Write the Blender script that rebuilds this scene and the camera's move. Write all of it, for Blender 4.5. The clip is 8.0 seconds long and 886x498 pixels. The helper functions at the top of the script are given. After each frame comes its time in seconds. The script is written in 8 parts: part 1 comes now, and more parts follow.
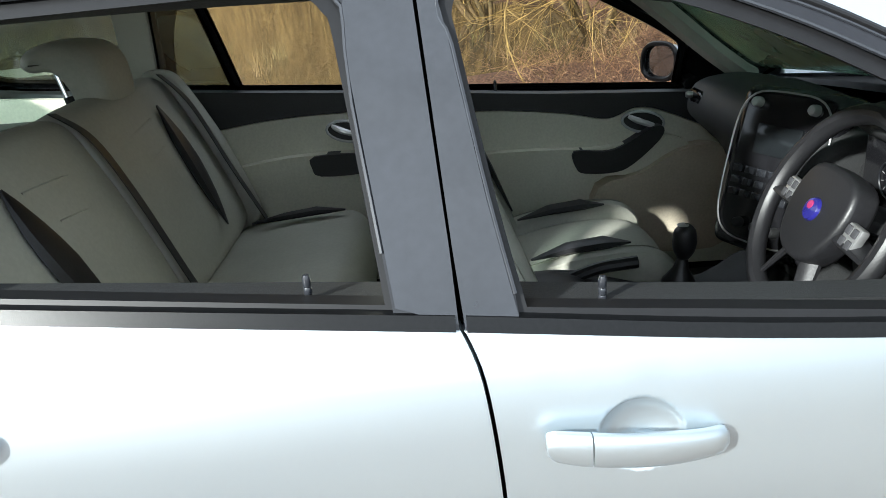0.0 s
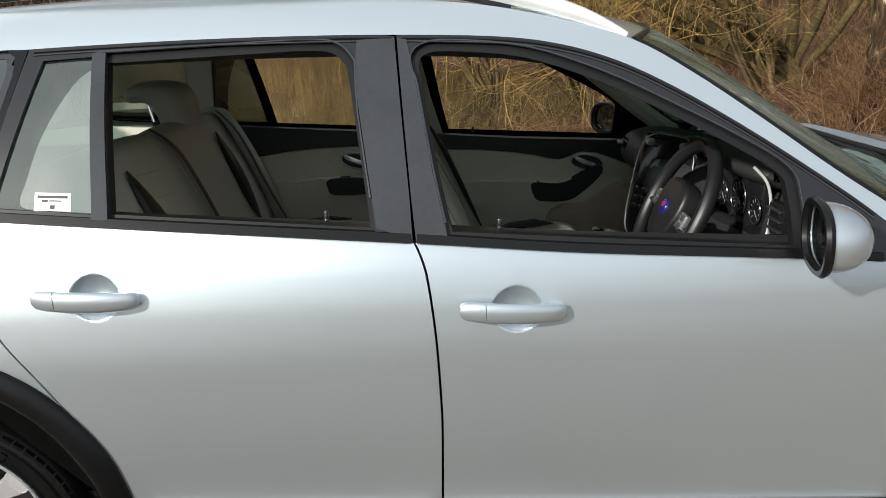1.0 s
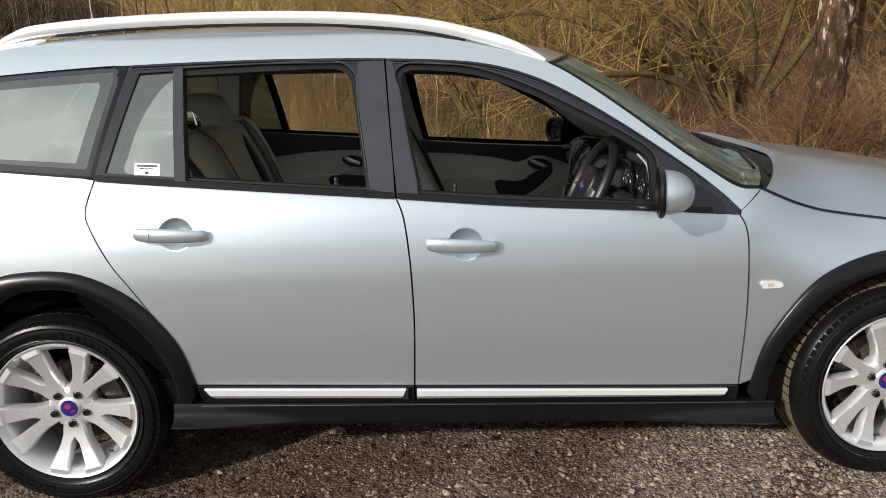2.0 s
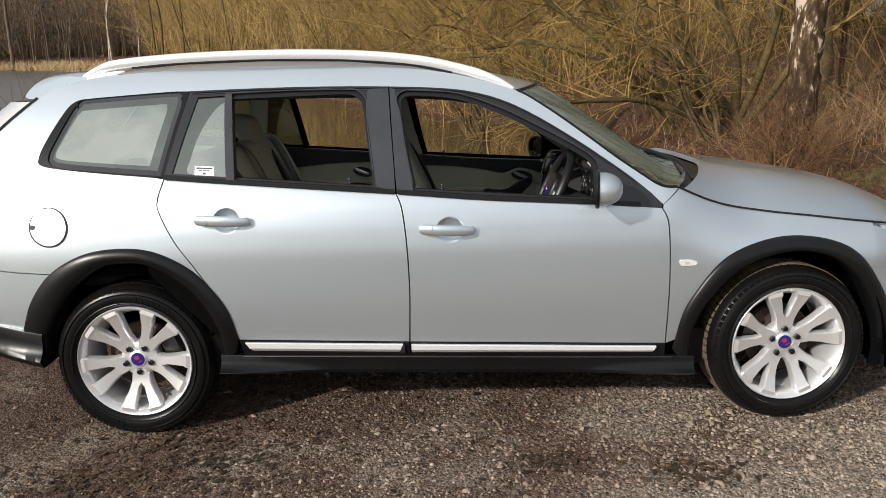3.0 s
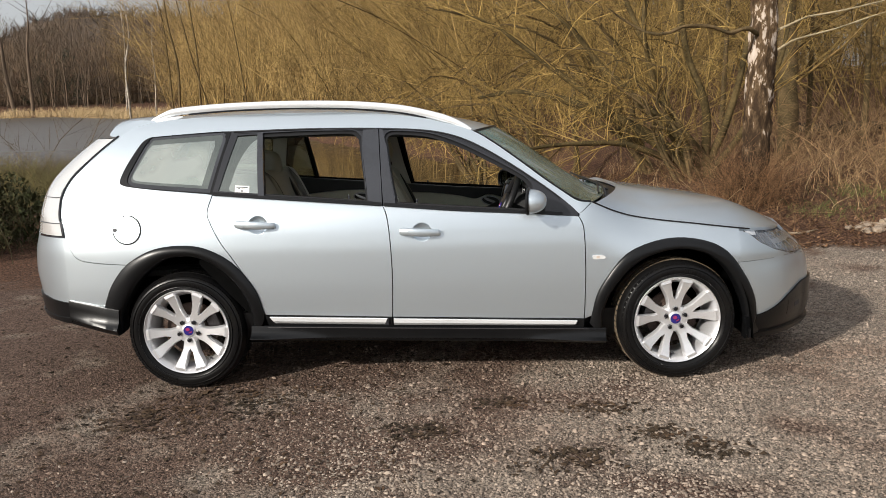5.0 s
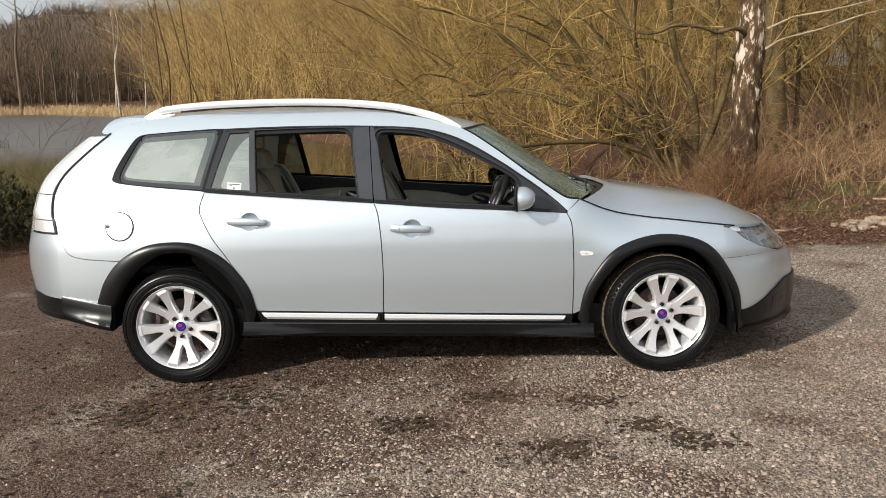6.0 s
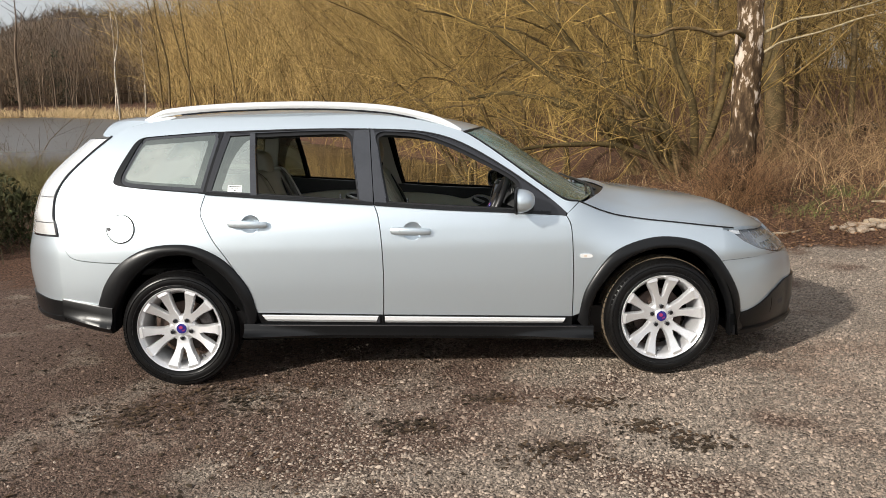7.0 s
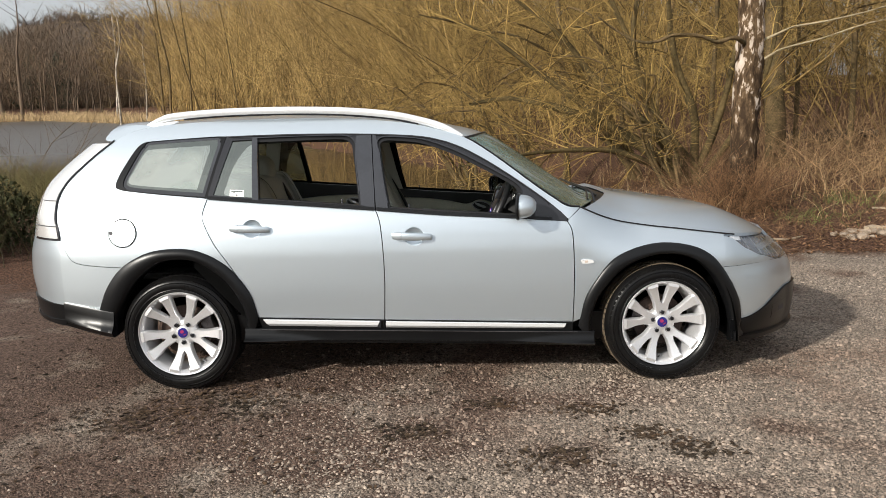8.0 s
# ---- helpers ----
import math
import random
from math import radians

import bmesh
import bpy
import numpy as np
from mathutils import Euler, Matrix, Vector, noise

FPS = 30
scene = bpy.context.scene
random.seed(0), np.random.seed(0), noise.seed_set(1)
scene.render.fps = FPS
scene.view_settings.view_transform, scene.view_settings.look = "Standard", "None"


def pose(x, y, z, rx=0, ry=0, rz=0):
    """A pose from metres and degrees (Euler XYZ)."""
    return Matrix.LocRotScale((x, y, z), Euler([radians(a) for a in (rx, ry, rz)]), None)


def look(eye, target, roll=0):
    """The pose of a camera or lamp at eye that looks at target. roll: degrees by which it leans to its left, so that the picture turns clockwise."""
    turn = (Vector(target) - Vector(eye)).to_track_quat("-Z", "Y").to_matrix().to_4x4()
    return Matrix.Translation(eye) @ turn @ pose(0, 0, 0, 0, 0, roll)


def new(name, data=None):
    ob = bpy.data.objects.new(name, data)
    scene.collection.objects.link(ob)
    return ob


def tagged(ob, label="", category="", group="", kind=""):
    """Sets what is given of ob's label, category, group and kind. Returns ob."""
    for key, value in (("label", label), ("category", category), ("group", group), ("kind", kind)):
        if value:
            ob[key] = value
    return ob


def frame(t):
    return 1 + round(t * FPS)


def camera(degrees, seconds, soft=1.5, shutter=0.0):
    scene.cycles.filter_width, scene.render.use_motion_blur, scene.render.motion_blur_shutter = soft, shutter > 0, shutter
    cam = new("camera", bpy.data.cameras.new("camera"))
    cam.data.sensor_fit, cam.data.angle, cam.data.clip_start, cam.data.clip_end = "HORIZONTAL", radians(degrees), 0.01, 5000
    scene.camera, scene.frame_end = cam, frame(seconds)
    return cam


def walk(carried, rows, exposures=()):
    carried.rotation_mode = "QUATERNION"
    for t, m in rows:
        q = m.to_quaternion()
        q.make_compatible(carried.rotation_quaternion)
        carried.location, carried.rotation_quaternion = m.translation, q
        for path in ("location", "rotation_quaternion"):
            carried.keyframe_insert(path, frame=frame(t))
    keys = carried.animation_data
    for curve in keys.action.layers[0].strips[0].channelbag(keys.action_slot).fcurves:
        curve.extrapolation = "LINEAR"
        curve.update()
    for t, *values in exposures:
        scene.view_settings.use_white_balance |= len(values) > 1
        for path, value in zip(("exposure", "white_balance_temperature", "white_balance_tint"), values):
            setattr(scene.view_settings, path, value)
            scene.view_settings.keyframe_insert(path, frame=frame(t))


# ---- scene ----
cam = camera(61.3, 8.0, soft=0.8)
# The car stands on a gentle slope; the path is given in the car's own axes.
CAR = pose(0, 0, 0, -3.3)
PATH = [
    (0, (1.1, -1.656, 1.406), (1.08, 0.207, 0.679), -4.8),
    (0.5, (1.174, -1.998, 1.419), (1.15, -0.098, 0.792), -3.1),
    (1, (1.187, -2.35, 1.41), (1.158, -0.43, 0.849), -2.6),
    (1.5, (1.187, -2.726, 1.399), (1.165, -0.797, 0.869), -2.0),
    (2, (1.247, -3.1, 1.394), (1.244, -1.161, 0.904), -1.9),
    (2.2, (1.274, -3.258, 1.417), (1.264, -1.317, 0.934), -1.8),
    (3.3, (1.37, -3.958, 1.393), (1.342, -1.998, 1.0), -1.8),
    (3.5, (1.429, -4.08, 1.373), (1.392, -2.114, 1.004), -2.0),
    (4, (1.482, -4.364, 1.386), (1.432, -2.393, 1.049), -2.0),
    (4.5, (1.475, -4.659, 1.361), (1.422, -2.686, 1.041), -1.7),
    (5, (1.504, -4.836, 1.372), (1.463, -2.86, 1.063), -1.6),
    (6.5, (1.511, -4.893, 1.368), (1.497, -2.918, 1.053), -1.5),
    (7, (1.507, -4.901, 1.37), (1.491, -2.925, 1.063), -1.5),
    (7.5, (1.503, -4.909, 1.375), (1.485, -2.931, 1.075), -1.4),
    (8, (1.501, -4.908, 1.373), (1.485, -2.93, 1.079), -1.3),
]
walk(cam, [(t, CAR @ look(eye, target, roll)) for t, eye, target, roll in PATH],
     exposures=[(0.0, 1.11, 5850, 3), (0.1, 0.89, 5950, 4), (0.2, 0.66, 6050, 5), (0.3, 0.46, 6150, 5), (0.4, 0.30, 6220, 5), (0.5, 0.21, 6280, 5), (1.0, 0.05, 6330, 6), (2.0, -0.09, 6400, 8), (3.5, -0.06, 6500, 10), (5.0, 0.04, 6500, 10), (6.5, 0.20, 6480, 9), (8.0, 0.15, 6450, 9)])

# ---- light ----
world = bpy.data.worlds.new("sky")
scene.world = world
world.use_nodes = True
SUN = Vector((2.34, 2.21, -1.58)).normalized()      # the way the sunlight travels
wn, wl = world.node_tree.nodes, world.node_tree.links
sky = wn.new("ShaderNodeTexSky")
sky.sky_type, sky.sun_disc = "NISHITA", False
sky.sun_elevation = math.asin(-SUN.z)
sky.sun_rotation = math.atan2(-SUN.x, -SUN.y)
sky.air_density, sky.dust_density, sky.ozone_density = 1.0, 1.5, 1.5
# Thin broken cloud over the clear sky.
cloud, veil, sky_mix = wn.new("ShaderNodeTexNoise"), wn.new("ShaderNodeMapRange"), wn.new("ShaderNodeMix")
sky_dir = wn.new("ShaderNodeTexCoord")
cloud.inputs["Scale"].default_value, cloud.inputs["Detail"].default_value = 2.2, 5
veil.inputs["From Min"].default_value, veil.inputs["From Max"].default_value = 0.35, 0.65
veil.inputs["To Min"].default_value, veil.inputs["To Max"].default_value = 0.60, 0.92
sky_mix.data_type = "RGBA"
sky_mix.inputs["B"].default_value = (7.2, 7.7, 8.2, 1)
wl.new(sky_dir.outputs["Generated"], cloud.inputs["Vector"])
wl.new(cloud.outputs["Fac"], veil.inputs["Value"])
wl.new(veil.outputs[0], sky_mix.inputs["Factor"])
wl.new(sky.outputs[0], sky_mix.inputs["A"])
# The cloud is brighter towards the sun than on the far side of the sky.
toward, shade, tinted = wn.new("ShaderNodeVectorMath"), wn.new("ShaderNodeMapRange"), wn.new("ShaderNodeVectorMath")
toward.operation, tinted.operation = "DOT_PRODUCT", "SCALE"
wl.new(sky_dir.outputs["Generated"], toward.inputs[0])
toward.inputs[1].default_value = tuple(-SUN)
shade.inputs["From Min"].default_value, shade.inputs["From Max"].default_value = -1.0, 0.7
shade.inputs["To Min"].default_value, shade.inputs["To Max"].default_value = 0.28, 1.15
wl.new(toward.outputs["Value"], shade.inputs["Value"])
tinted.inputs[0].default_value = (7.75, 7.8, 8.0)
wl.new(shade.outputs[0], tinted.inputs["Scale"])
wl.new(tinted.outputs["Vector"], sky_mix.inputs["B"])
wl.new(sky_mix.outputs["Result"], wn["Background"].inputs[0])
wn["Background"].inputs[1].default_value = 0.107
sun = new("sun", bpy.data.lights.new("sun", "SUN"))
sun.data.energy, sun.data.angle, sun.data.color = 4.95, radians(2.2), (1.0, 0.94, 0.85)
sun.matrix_world = Matrix.Translation((-20, -30, 30)) @ SUN.to_track_quat("-Z", "Y").to_matrix().to_4x4()


# ---- materials ----
def material(name, color, rough=0.5, metal=0.0, var=0.12, scale=8.0, bump=0.0, bump_scale=60.0, coat=0.0, second=None, mix_scale=2.0,
             spec=0.5, flake=0.0, island=0.0):
    """A procedural surface: base colour with grain and broad variation, bump, gloss."""
    m = bpy.data.materials.new(name)
    m.use_nodes = True
    n, l = m.node_tree.nodes, m.node_tree.links
    b = n["Principled BSDF"]
    co = n.new("ShaderNodeTexCoord")
    fine, broad = n.new("ShaderNodeTexNoise"), n.new("ShaderNodeTexNoise")
    fine.inputs["Scale"].default_value, fine.inputs["Detail"].default_value = scale * 6, 6
    broad.inputs["Scale"].default_value, broad.inputs["Detail"].default_value = mix_scale, 4
    for t in (fine, broad):
        l.new(co.outputs["Object"], t.inputs["Vector"])
    mix = n.new("ShaderNodeMix")
    mix.data_type = "RGBA"
    c2 = second or tuple(v * (1 - 1.6 * var) for v in color)
    mix.inputs["A"].default_value, mix.inputs["B"].default_value = (*color, 1), (*c2, 1)
    ramp = n.new("ShaderNodeMapRange")
    ramp.inputs["From Min"].default_value, ramp.inputs["From Max"].default_value = 0.38, 0.66
    l.new(broad.outputs["Fac"], ramp.inputs["Value"])
    l.new(ramp.outputs[0], mix.inputs["Factor"])
    hsv = n.new("ShaderNodeHueSaturation")
    gain = n.new("ShaderNodeMapRange")
    gain.inputs["From Min"].default_value, gain.inputs["From Max"].default_value = 0.3, 0.7
    gain.inputs["To Min"].default_value, gain.inputs["To Max"].default_value = 1 - var, 1 + var
    l.new(fine.outputs["Fac"], gain.inputs["Value"])
    if island:
        geo = n.new("ShaderNodeNewGeometry")
        isl = n.new("ShaderNodeMapRange")
        isl.inputs["To Min"].default_value, isl.inputs["To Max"].default_value = 1 - island, 1 + island
        l.new(geo.outputs["Random Per Island"], isl.inputs["Value"])
        mul = n.new("ShaderNodeMath")
        mul.operation = "MULTIPLY"
        l.new(gain.outputs[0], mul.inputs[0])
        l.new(isl.outputs[0], mul.inputs[1])
        l.new(mul.outputs[0], hsv.inputs["Value"])
    else:
        l.new(gain.outputs[0], hsv.inputs["Value"])
    l.new(mix.outputs["Result"], hsv.inputs["Color"])
    l.new(hsv.outputs[0], b.inputs["Base Color"])
    b.inputs["Roughness"].default_value, b.inputs["Metallic"].default_value = rough, metal
    b.inputs["Specular IOR Level"].default_value = spec
    b.inputs["Coat Weight"].default_value, b.inputs["Coat Roughness"].default_value = coat, 0.04
    if bump:
        bt, bn = n.new("ShaderNodeTexNoise"), n.new("ShaderNodeBump")
        bt.inputs["Scale"].default_value, bt.inputs["Detail"].default_value = bump_scale, 5
        l.new(co.outputs["Object"], bt.inputs["Vector"])
        bn.inputs["Strength"].default_value, bn.inputs["Distance"].default_value = bump, 0.004
        l.new(bt.outputs["Fac"], bn.inputs["Height"])
        l.new(bn.outputs[0], b.inputs["Normal"])
    return m


def pane_material(name, tint, ior=1.7, graze=0.6):
    """Thin tinted pane: clear straight through, with a Fresnel reflection."""
    m = bpy.data.materials.new(name)
    m.use_nodes = True
    n, l = m.node_tree.nodes, m.node_tree.links
    n.remove(n["Principled BSDF"])
    clear, gloss = n.new("ShaderNodeBsdfTransparent"), n.new("ShaderNodeBsdfGlossy")
    mix, facing, power, fr = n.new("ShaderNodeMixShader"), n.new("ShaderNodeLayerWeight"), n.new("ShaderNodeMath"), n.new("ShaderNodeMath")
    clear.inputs[0].default_value, gloss.inputs["Roughness"].default_value = (*tint, 1), 0.0
    gloss.inputs["Color"].default_value = (1, 1, 1, 1)
    r0 = ((ior - 1) / (ior + 1)) ** 2 * 0.7
    facing.inputs[0].default_value = 0.5
    power.operation, fr.operation = "POWER", "MULTIPLY_ADD"
    power.inputs[1].default_value, fr.inputs[1].default_value, fr.inputs[2].default_value = 5.0, graze - r0, r0
    l.new(facing.outputs["Facing"], power.inputs[0])
    l.new(power.outputs[0], fr.inputs[0])
    l.new(fr.outputs[0], mix.inputs[0])
    l.new(clear.outputs[0], mix.inputs[1])
    l.new(gloss.outputs[0], mix.inputs[2])
    l.new(mix.outputs[0], n["Material Output"].inputs[0])
    return m


def film_material(name, tint, gloss_share, haze, rough=0.03, sheen=(0.86, 0.95, 0.88), streak=(1, 1, 1)):
    """Pane with a reflecting film: part mirror, part clear, a little dusty, with painted-in reflection haze."""
    m = bpy.data.materials.new(name)
    m.use_nodes = True
    n, l = m.node_tree.nodes, m.node_tree.links
    n.remove(n["Principled BSDF"])
    clear, gloss, pale_haze = n.new("ShaderNodeBsdfTransparent"), n.new("ShaderNodeBsdfGlossy"), n.new("ShaderNodeBsdfDiffuse")
    a, b = n.new("ShaderNodeMixShader"), n.new("ShaderNodeMixShader")
    clear.inputs[0].default_value = (*tint, 1)
    gloss.inputs["Color"].default_value, gloss.inputs["Roughness"].default_value = (*sheen, 1), rough
    # Pale diffuse layer: some dust, and sky reflection put into the colour.
    pale_haze.inputs["Color"].default_value = (0.55, 0.58, 0.54, 1)
    a.inputs[0].default_value = gloss_share
    co, cloudy, span = n.new("ShaderNodeTexCoord"), n.new("ShaderNodeTexNoise"), n.new("ShaderNodeMapRange")
    cloudy.inputs["Scale"].default_value, cloudy.inputs["Detail"].default_value = 3.5, 3
    span.inputs["From Min"].default_value, span.inputs["From Max"].default_value = 0.35, 0.65
    span.inputs["To Min"].default_value, span.inputs["To Max"].default_value = haze * 0.3, haze * 1.9
    streak_map = n.new("ShaderNodeMapping")
    streak_map.inputs["Scale"].default_value = streak
    l.new(co.outputs["Object"], streak_map.inputs["Vector"])
    l.new(streak_map.outputs[0], cloudy.inputs["Vector"])
    l.new(cloudy.outputs["Fac"], span.inputs["Value"])
    l.new(span.outputs[0], b.inputs[0])
    l.new(clear.outputs[0], a.inputs[1])
    l.new(gloss.outputs[0], a.inputs[2])
    l.new(a.outputs[0], b.inputs[1])
    l.new(pale_haze.outputs[0], b.inputs[2])
    l.new(b.outputs[0], n["Material Output"].inputs[0])
    return m


def plant(name, color, second, var=0.25, island=0.45):
    return material(name, color, 0.85, var=var, scale=3, second=second, mix_scale=0.6, spec=0.15, island=island)


def ground_material():
    """Pale gravel, damp brown earth among it towards the rear of the car, leaf litter towards the pond."""
    m = bpy.data.materials.new("car park ground")
    m.use_nodes = True
    n, l = m.node_tree.nodes, m.node_tree.links
    b = n["Principled BSDF"]
    co, sep = n.new("ShaderNodeTexCoord"), n.new("ShaderNodeSeparateXYZ")
    l.new(co.outputs["Object"], sep.inputs[0])

    def noise_of(scale, detail=5):
        t = n.new("ShaderNodeTexNoise")
        t.inputs["Scale"].default_value, t.inputs["Detail"].default_value = scale, detail
        l.new(co.outputs["Object"], t.inputs["Vector"])
        return t.outputs["Fac"]

    def maths(op, a, b_):
        k = n.new("ShaderNodeMath")
        k.operation = op
        for i, v in enumerate((a, b_)):
            if isinstance(v, (int, float)):
                k.inputs[i].default_value = v
            else:
                l.new(v, k.inputs[i])
        return k.outputs[0]

    def ranged(v, a, b_, c=0.0, d=1.0):
        k = n.new("ShaderNodeMapRange")
        k.inputs["From Min"].default_value, k.inputs["From Max"].default_value = a, b_
        k.inputs["To Min"].default_value, k.inputs["To Max"].default_value = c, d
        l.new(v, k.inputs["Value"])
        return k.outputs[0]

    def blend(f, a, b_):
        k = n.new("ShaderNodeMix")
        k.data_type = "RGBA"
        l.new(f, k.inputs["Factor"])
        for key, v in (("A", a), ("B", b_)):
            if isinstance(v, tuple):
                k.inputs[key].default_value = (*v, 1)
            else:
                l.new(v, k.inputs[key])
        return k.outputs["Result"]

    grit, fine, patch, broad = noise_of(120, 6), noise_of(320, 3), noise_of(1.6, 6), noise_of(0.45, 4)
    def pebbles(scale):
        t = n.new("ShaderNodeTexVoronoi")
        t.inputs["Scale"].default_value = scale
        wob = n.new("ShaderNodeMix")
        wob.data_type = "VECTOR"
        wob.inputs["Factor"].default_value = 0.006
        wn_ = n.new("ShaderNodeTexNoise")
        wn_.inputs["Scale"].default_value = scale * 0.6
        l.new(co.outputs["Object"], wn_.inputs["Vector"])
        l.new(co.outputs["Object"], wob.inputs["A"])
        l.new(wn_.outputs["Color"], wob.inputs["B"])
        l.new(wob.outputs["Result"], t.inputs["Vector"])
        one = n.new("ShaderNodeSeparateColor")
        l.new(t.outputs["Color"], one.inputs[0])
        return t.outputs["Distance"], one.outputs[0]

    d1, r1 = pebbles(75)
    d2, r2 = pebbles(150)
    tone = ranged(maths("ADD", maths("ADD", maths("MULTIPLY", r1, 0.45), maths("MULTIPLY", r2, 0.3)), maths("MULTIPLY", grit, 0.5)), 0.25, 0.95)
    gravel = blend(tone, (0.042, 0.031, 0.024), (0.50, 0.410, 0.325))
    earth = blend(tone, (0.036, 0.023, 0.017), (0.235, 0.155, 0.116))
    litter = blend(ranged(noise_of(38, 5), 0.38, 0.62), (0.048, 0.024, 0.015), (0.20, 0.108, 0.066))
    damp = maths("ADD", maths("MULTIPLY", maths("SUBTRACT", patch, 0.5), 4.2), ranged(maths("ADD", sep.outputs["X"], maths("MULTIPLY", sep.outputs["Y"], -0.12)), -0.6, 4.6, 1.05, -0.20))
    c1 = blend(ranged(damp, 0.15, 0.75), gravel, earth)
    line = maths("SUBTRACT", sep.outputs["Y"], 3.0)
    wild = maths("ADD", line, maths("MULTIPLY", maths("SUBTRACT", patch, 0.5), 2.2))
    left = maths("ADD", wild, ranged(sep.outputs["X"], -1.0, -4.0, 0.0, 1.4))
    c2 = blend(ranged(left, -0.2, 0.35), c1, litter)
    l.new(c2, b.inputs["Base Color"])
    b.inputs["Roughness"].default_value = 0.95
    b.inputs["Specular IOR Level"].default_value = 0.2
    bp = n.new("ShaderNodeBump")
    bp.inputs["Strength"].default_value, bp.inputs["Distance"].default_value = 1.0, 0.018
    l.new(maths("SUBTRACT", maths("ADD", grit, maths("MULTIPLY", fine, 0.4)), maths("ADD", d1, maths("MULTIPLY", d2, 0.7))), bp.inputs["Height"])
    l.new(bp.outputs[0], b.inputs["Normal"])
    return m


GROUND = ground_material()
STONE = material("gravel stone", (0.305, 0.250, 0.200), 0.9, var=0.3, scale=10, second=(0.190, 0.138, 0.105), mix_scale=0.8, spec=0.2, island=0.55)
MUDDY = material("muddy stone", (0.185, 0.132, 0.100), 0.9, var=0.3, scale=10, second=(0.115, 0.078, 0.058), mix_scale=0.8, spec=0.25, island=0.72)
WILLOW = plant("willow stems", (0.530, 0.373, 0.143), (0.330, 0.221, 0.097), 0.2, 0.55)
SCRUB = plant("scrub stems", (0.265, 0.177, 0.066), (0.135, 0.089, 0.035), 0.25, 0.82)
DARKWOOD = plant("distant wood", (0.105, 0.076, 0.053), (0.080, 0.059, 0.042))
BRACKEN = plant("dead bracken", (0.214, 0.122, 0.062), (0.109, 0.060, 0.032), 0.25, 0.82)
REED = plant("dry reed", (0.46, 0.34, 0.19), (0.31, 0.215, 0.11))
GRASS = plant("grass", (0.125, 0.150, 0.045), (0.17, 0.155, 0.065))
OLIVE = plant("olive willow", (0.345, 0.236, 0.074), (0.180, 0.118, 0.041), 0.25, 0.82)
CROWN = plant("willow branches", (0.330, 0.225, 0.075), (0.175, 0.114, 0.039), 0.25, 0.82)
BARK = material("brown bark", (0.135, 0.091, 0.043), 0.9, var=0.4, scale=6, bump=1.0, bump_scale=30, second=(0.063, 0.047, 0.021), mix_scale=4, spec=0.2)


# ---- geometry helpers ----
def link(name, verts, faces, mat, parent=None, label="", smooth=True, normals=None):
    me = bpy.data.meshes.new(name)
    me.from_pydata([tuple(v) for v in verts], [], [tuple(f) for f in faces])
    me.materials.append(mat)
    if smooth:
        me.polygons.foreach_set("use_smooth", [True] * len(me.polygons))
    if normals is not None:
        me.normals_split_custom_set_from_vertices([tuple(v) for v in normals])
    me.update()
    ob = new(name, me)
    ob.parent = parent
    if label:
        tagged(ob, label)
    return ob


def part(name, bm, mat, parent, label="", smooth=30):
    me = bpy.data.meshes.new(name)
    bmesh.ops.recalc_face_normals(bm, faces=bm.faces)
    for f in bm.faces:
        f.smooth = smooth > 0
    for e in bm.edges:
        if len(e.link_faces) == 2 and e.calc_face_angle() > radians(smooth):
            e.smooth = False
    bm.to_mesh(me)
    bm.free()
    me.materials.append(mat)
    ob = new(name, me)
    ob.parent = parent
    if label:
        tagged(ob, label)
    return ob


def thing(name, label, category, m=None, group="", kind=""):
    ob = new(name)
    ob.empty_display_size = 0.2
    if m is not None:
        ob.matrix_world = m
    return tagged(ob, label, category, group, kind)


def add_box(bm, lo, hi, bevel=0.0, m=None, seg=2):
    r = bmesh.ops.create_cube(bm, size=1)
    vs = r["verts"]
    c, d = [(a + b) / 2 for a, b in zip(lo, hi)], [abs(b - a) for a, b in zip(lo, hi)]
    for v in vs:
        v.co = Vector((v.co.x * d[0] + c[0], v.co.y * d[1] + c[1], v.co.z * d[2] + c[2]))
    if bevel:
        es = list({e for v in vs for e in v.link_edges})
        g = bmesh.ops.bevel(bm, geom=es, offset=bevel, segments=seg, affect="EDGES", profile=0.5)
        vs = list({v for f in g["faces"] for v in f.verts} | {v for v in vs if v.is_valid})
    if m is not None:
        bmesh.ops.transform(bm, matrix=m, verts=vs)
    return vs


def box(name, lo, hi, mat, parent, bevel=0.0, m=None, label="", seg=2):
    bm = bmesh.new()
    add_box(bm, lo, hi, bevel, m, seg)
    return part(name, bm, mat, parent, label)


def smooth_line(pts, n=6, closed=False):
    """Catmull-Rom through pts."""
    p = [Vector(q) for q in pts]
    out, N = [], len(p)
    for i in range(N if closed else N - 1):
        a, b, c, d = (p[(i + k) % N] if closed else p[min(max(i + k, 0), N - 1)] for k in (-1, 0, 1, 2))
        for j in range(n):
            t = j / n
            out.append(0.5 * ((2 * b) + (c - a) * t + (2 * a - 5 * b + 4 * c - d) * t * t + (3 * b - a - 3 * c + d) * t ** 3))
    if not closed:
        out.append(p[-1])
    return out


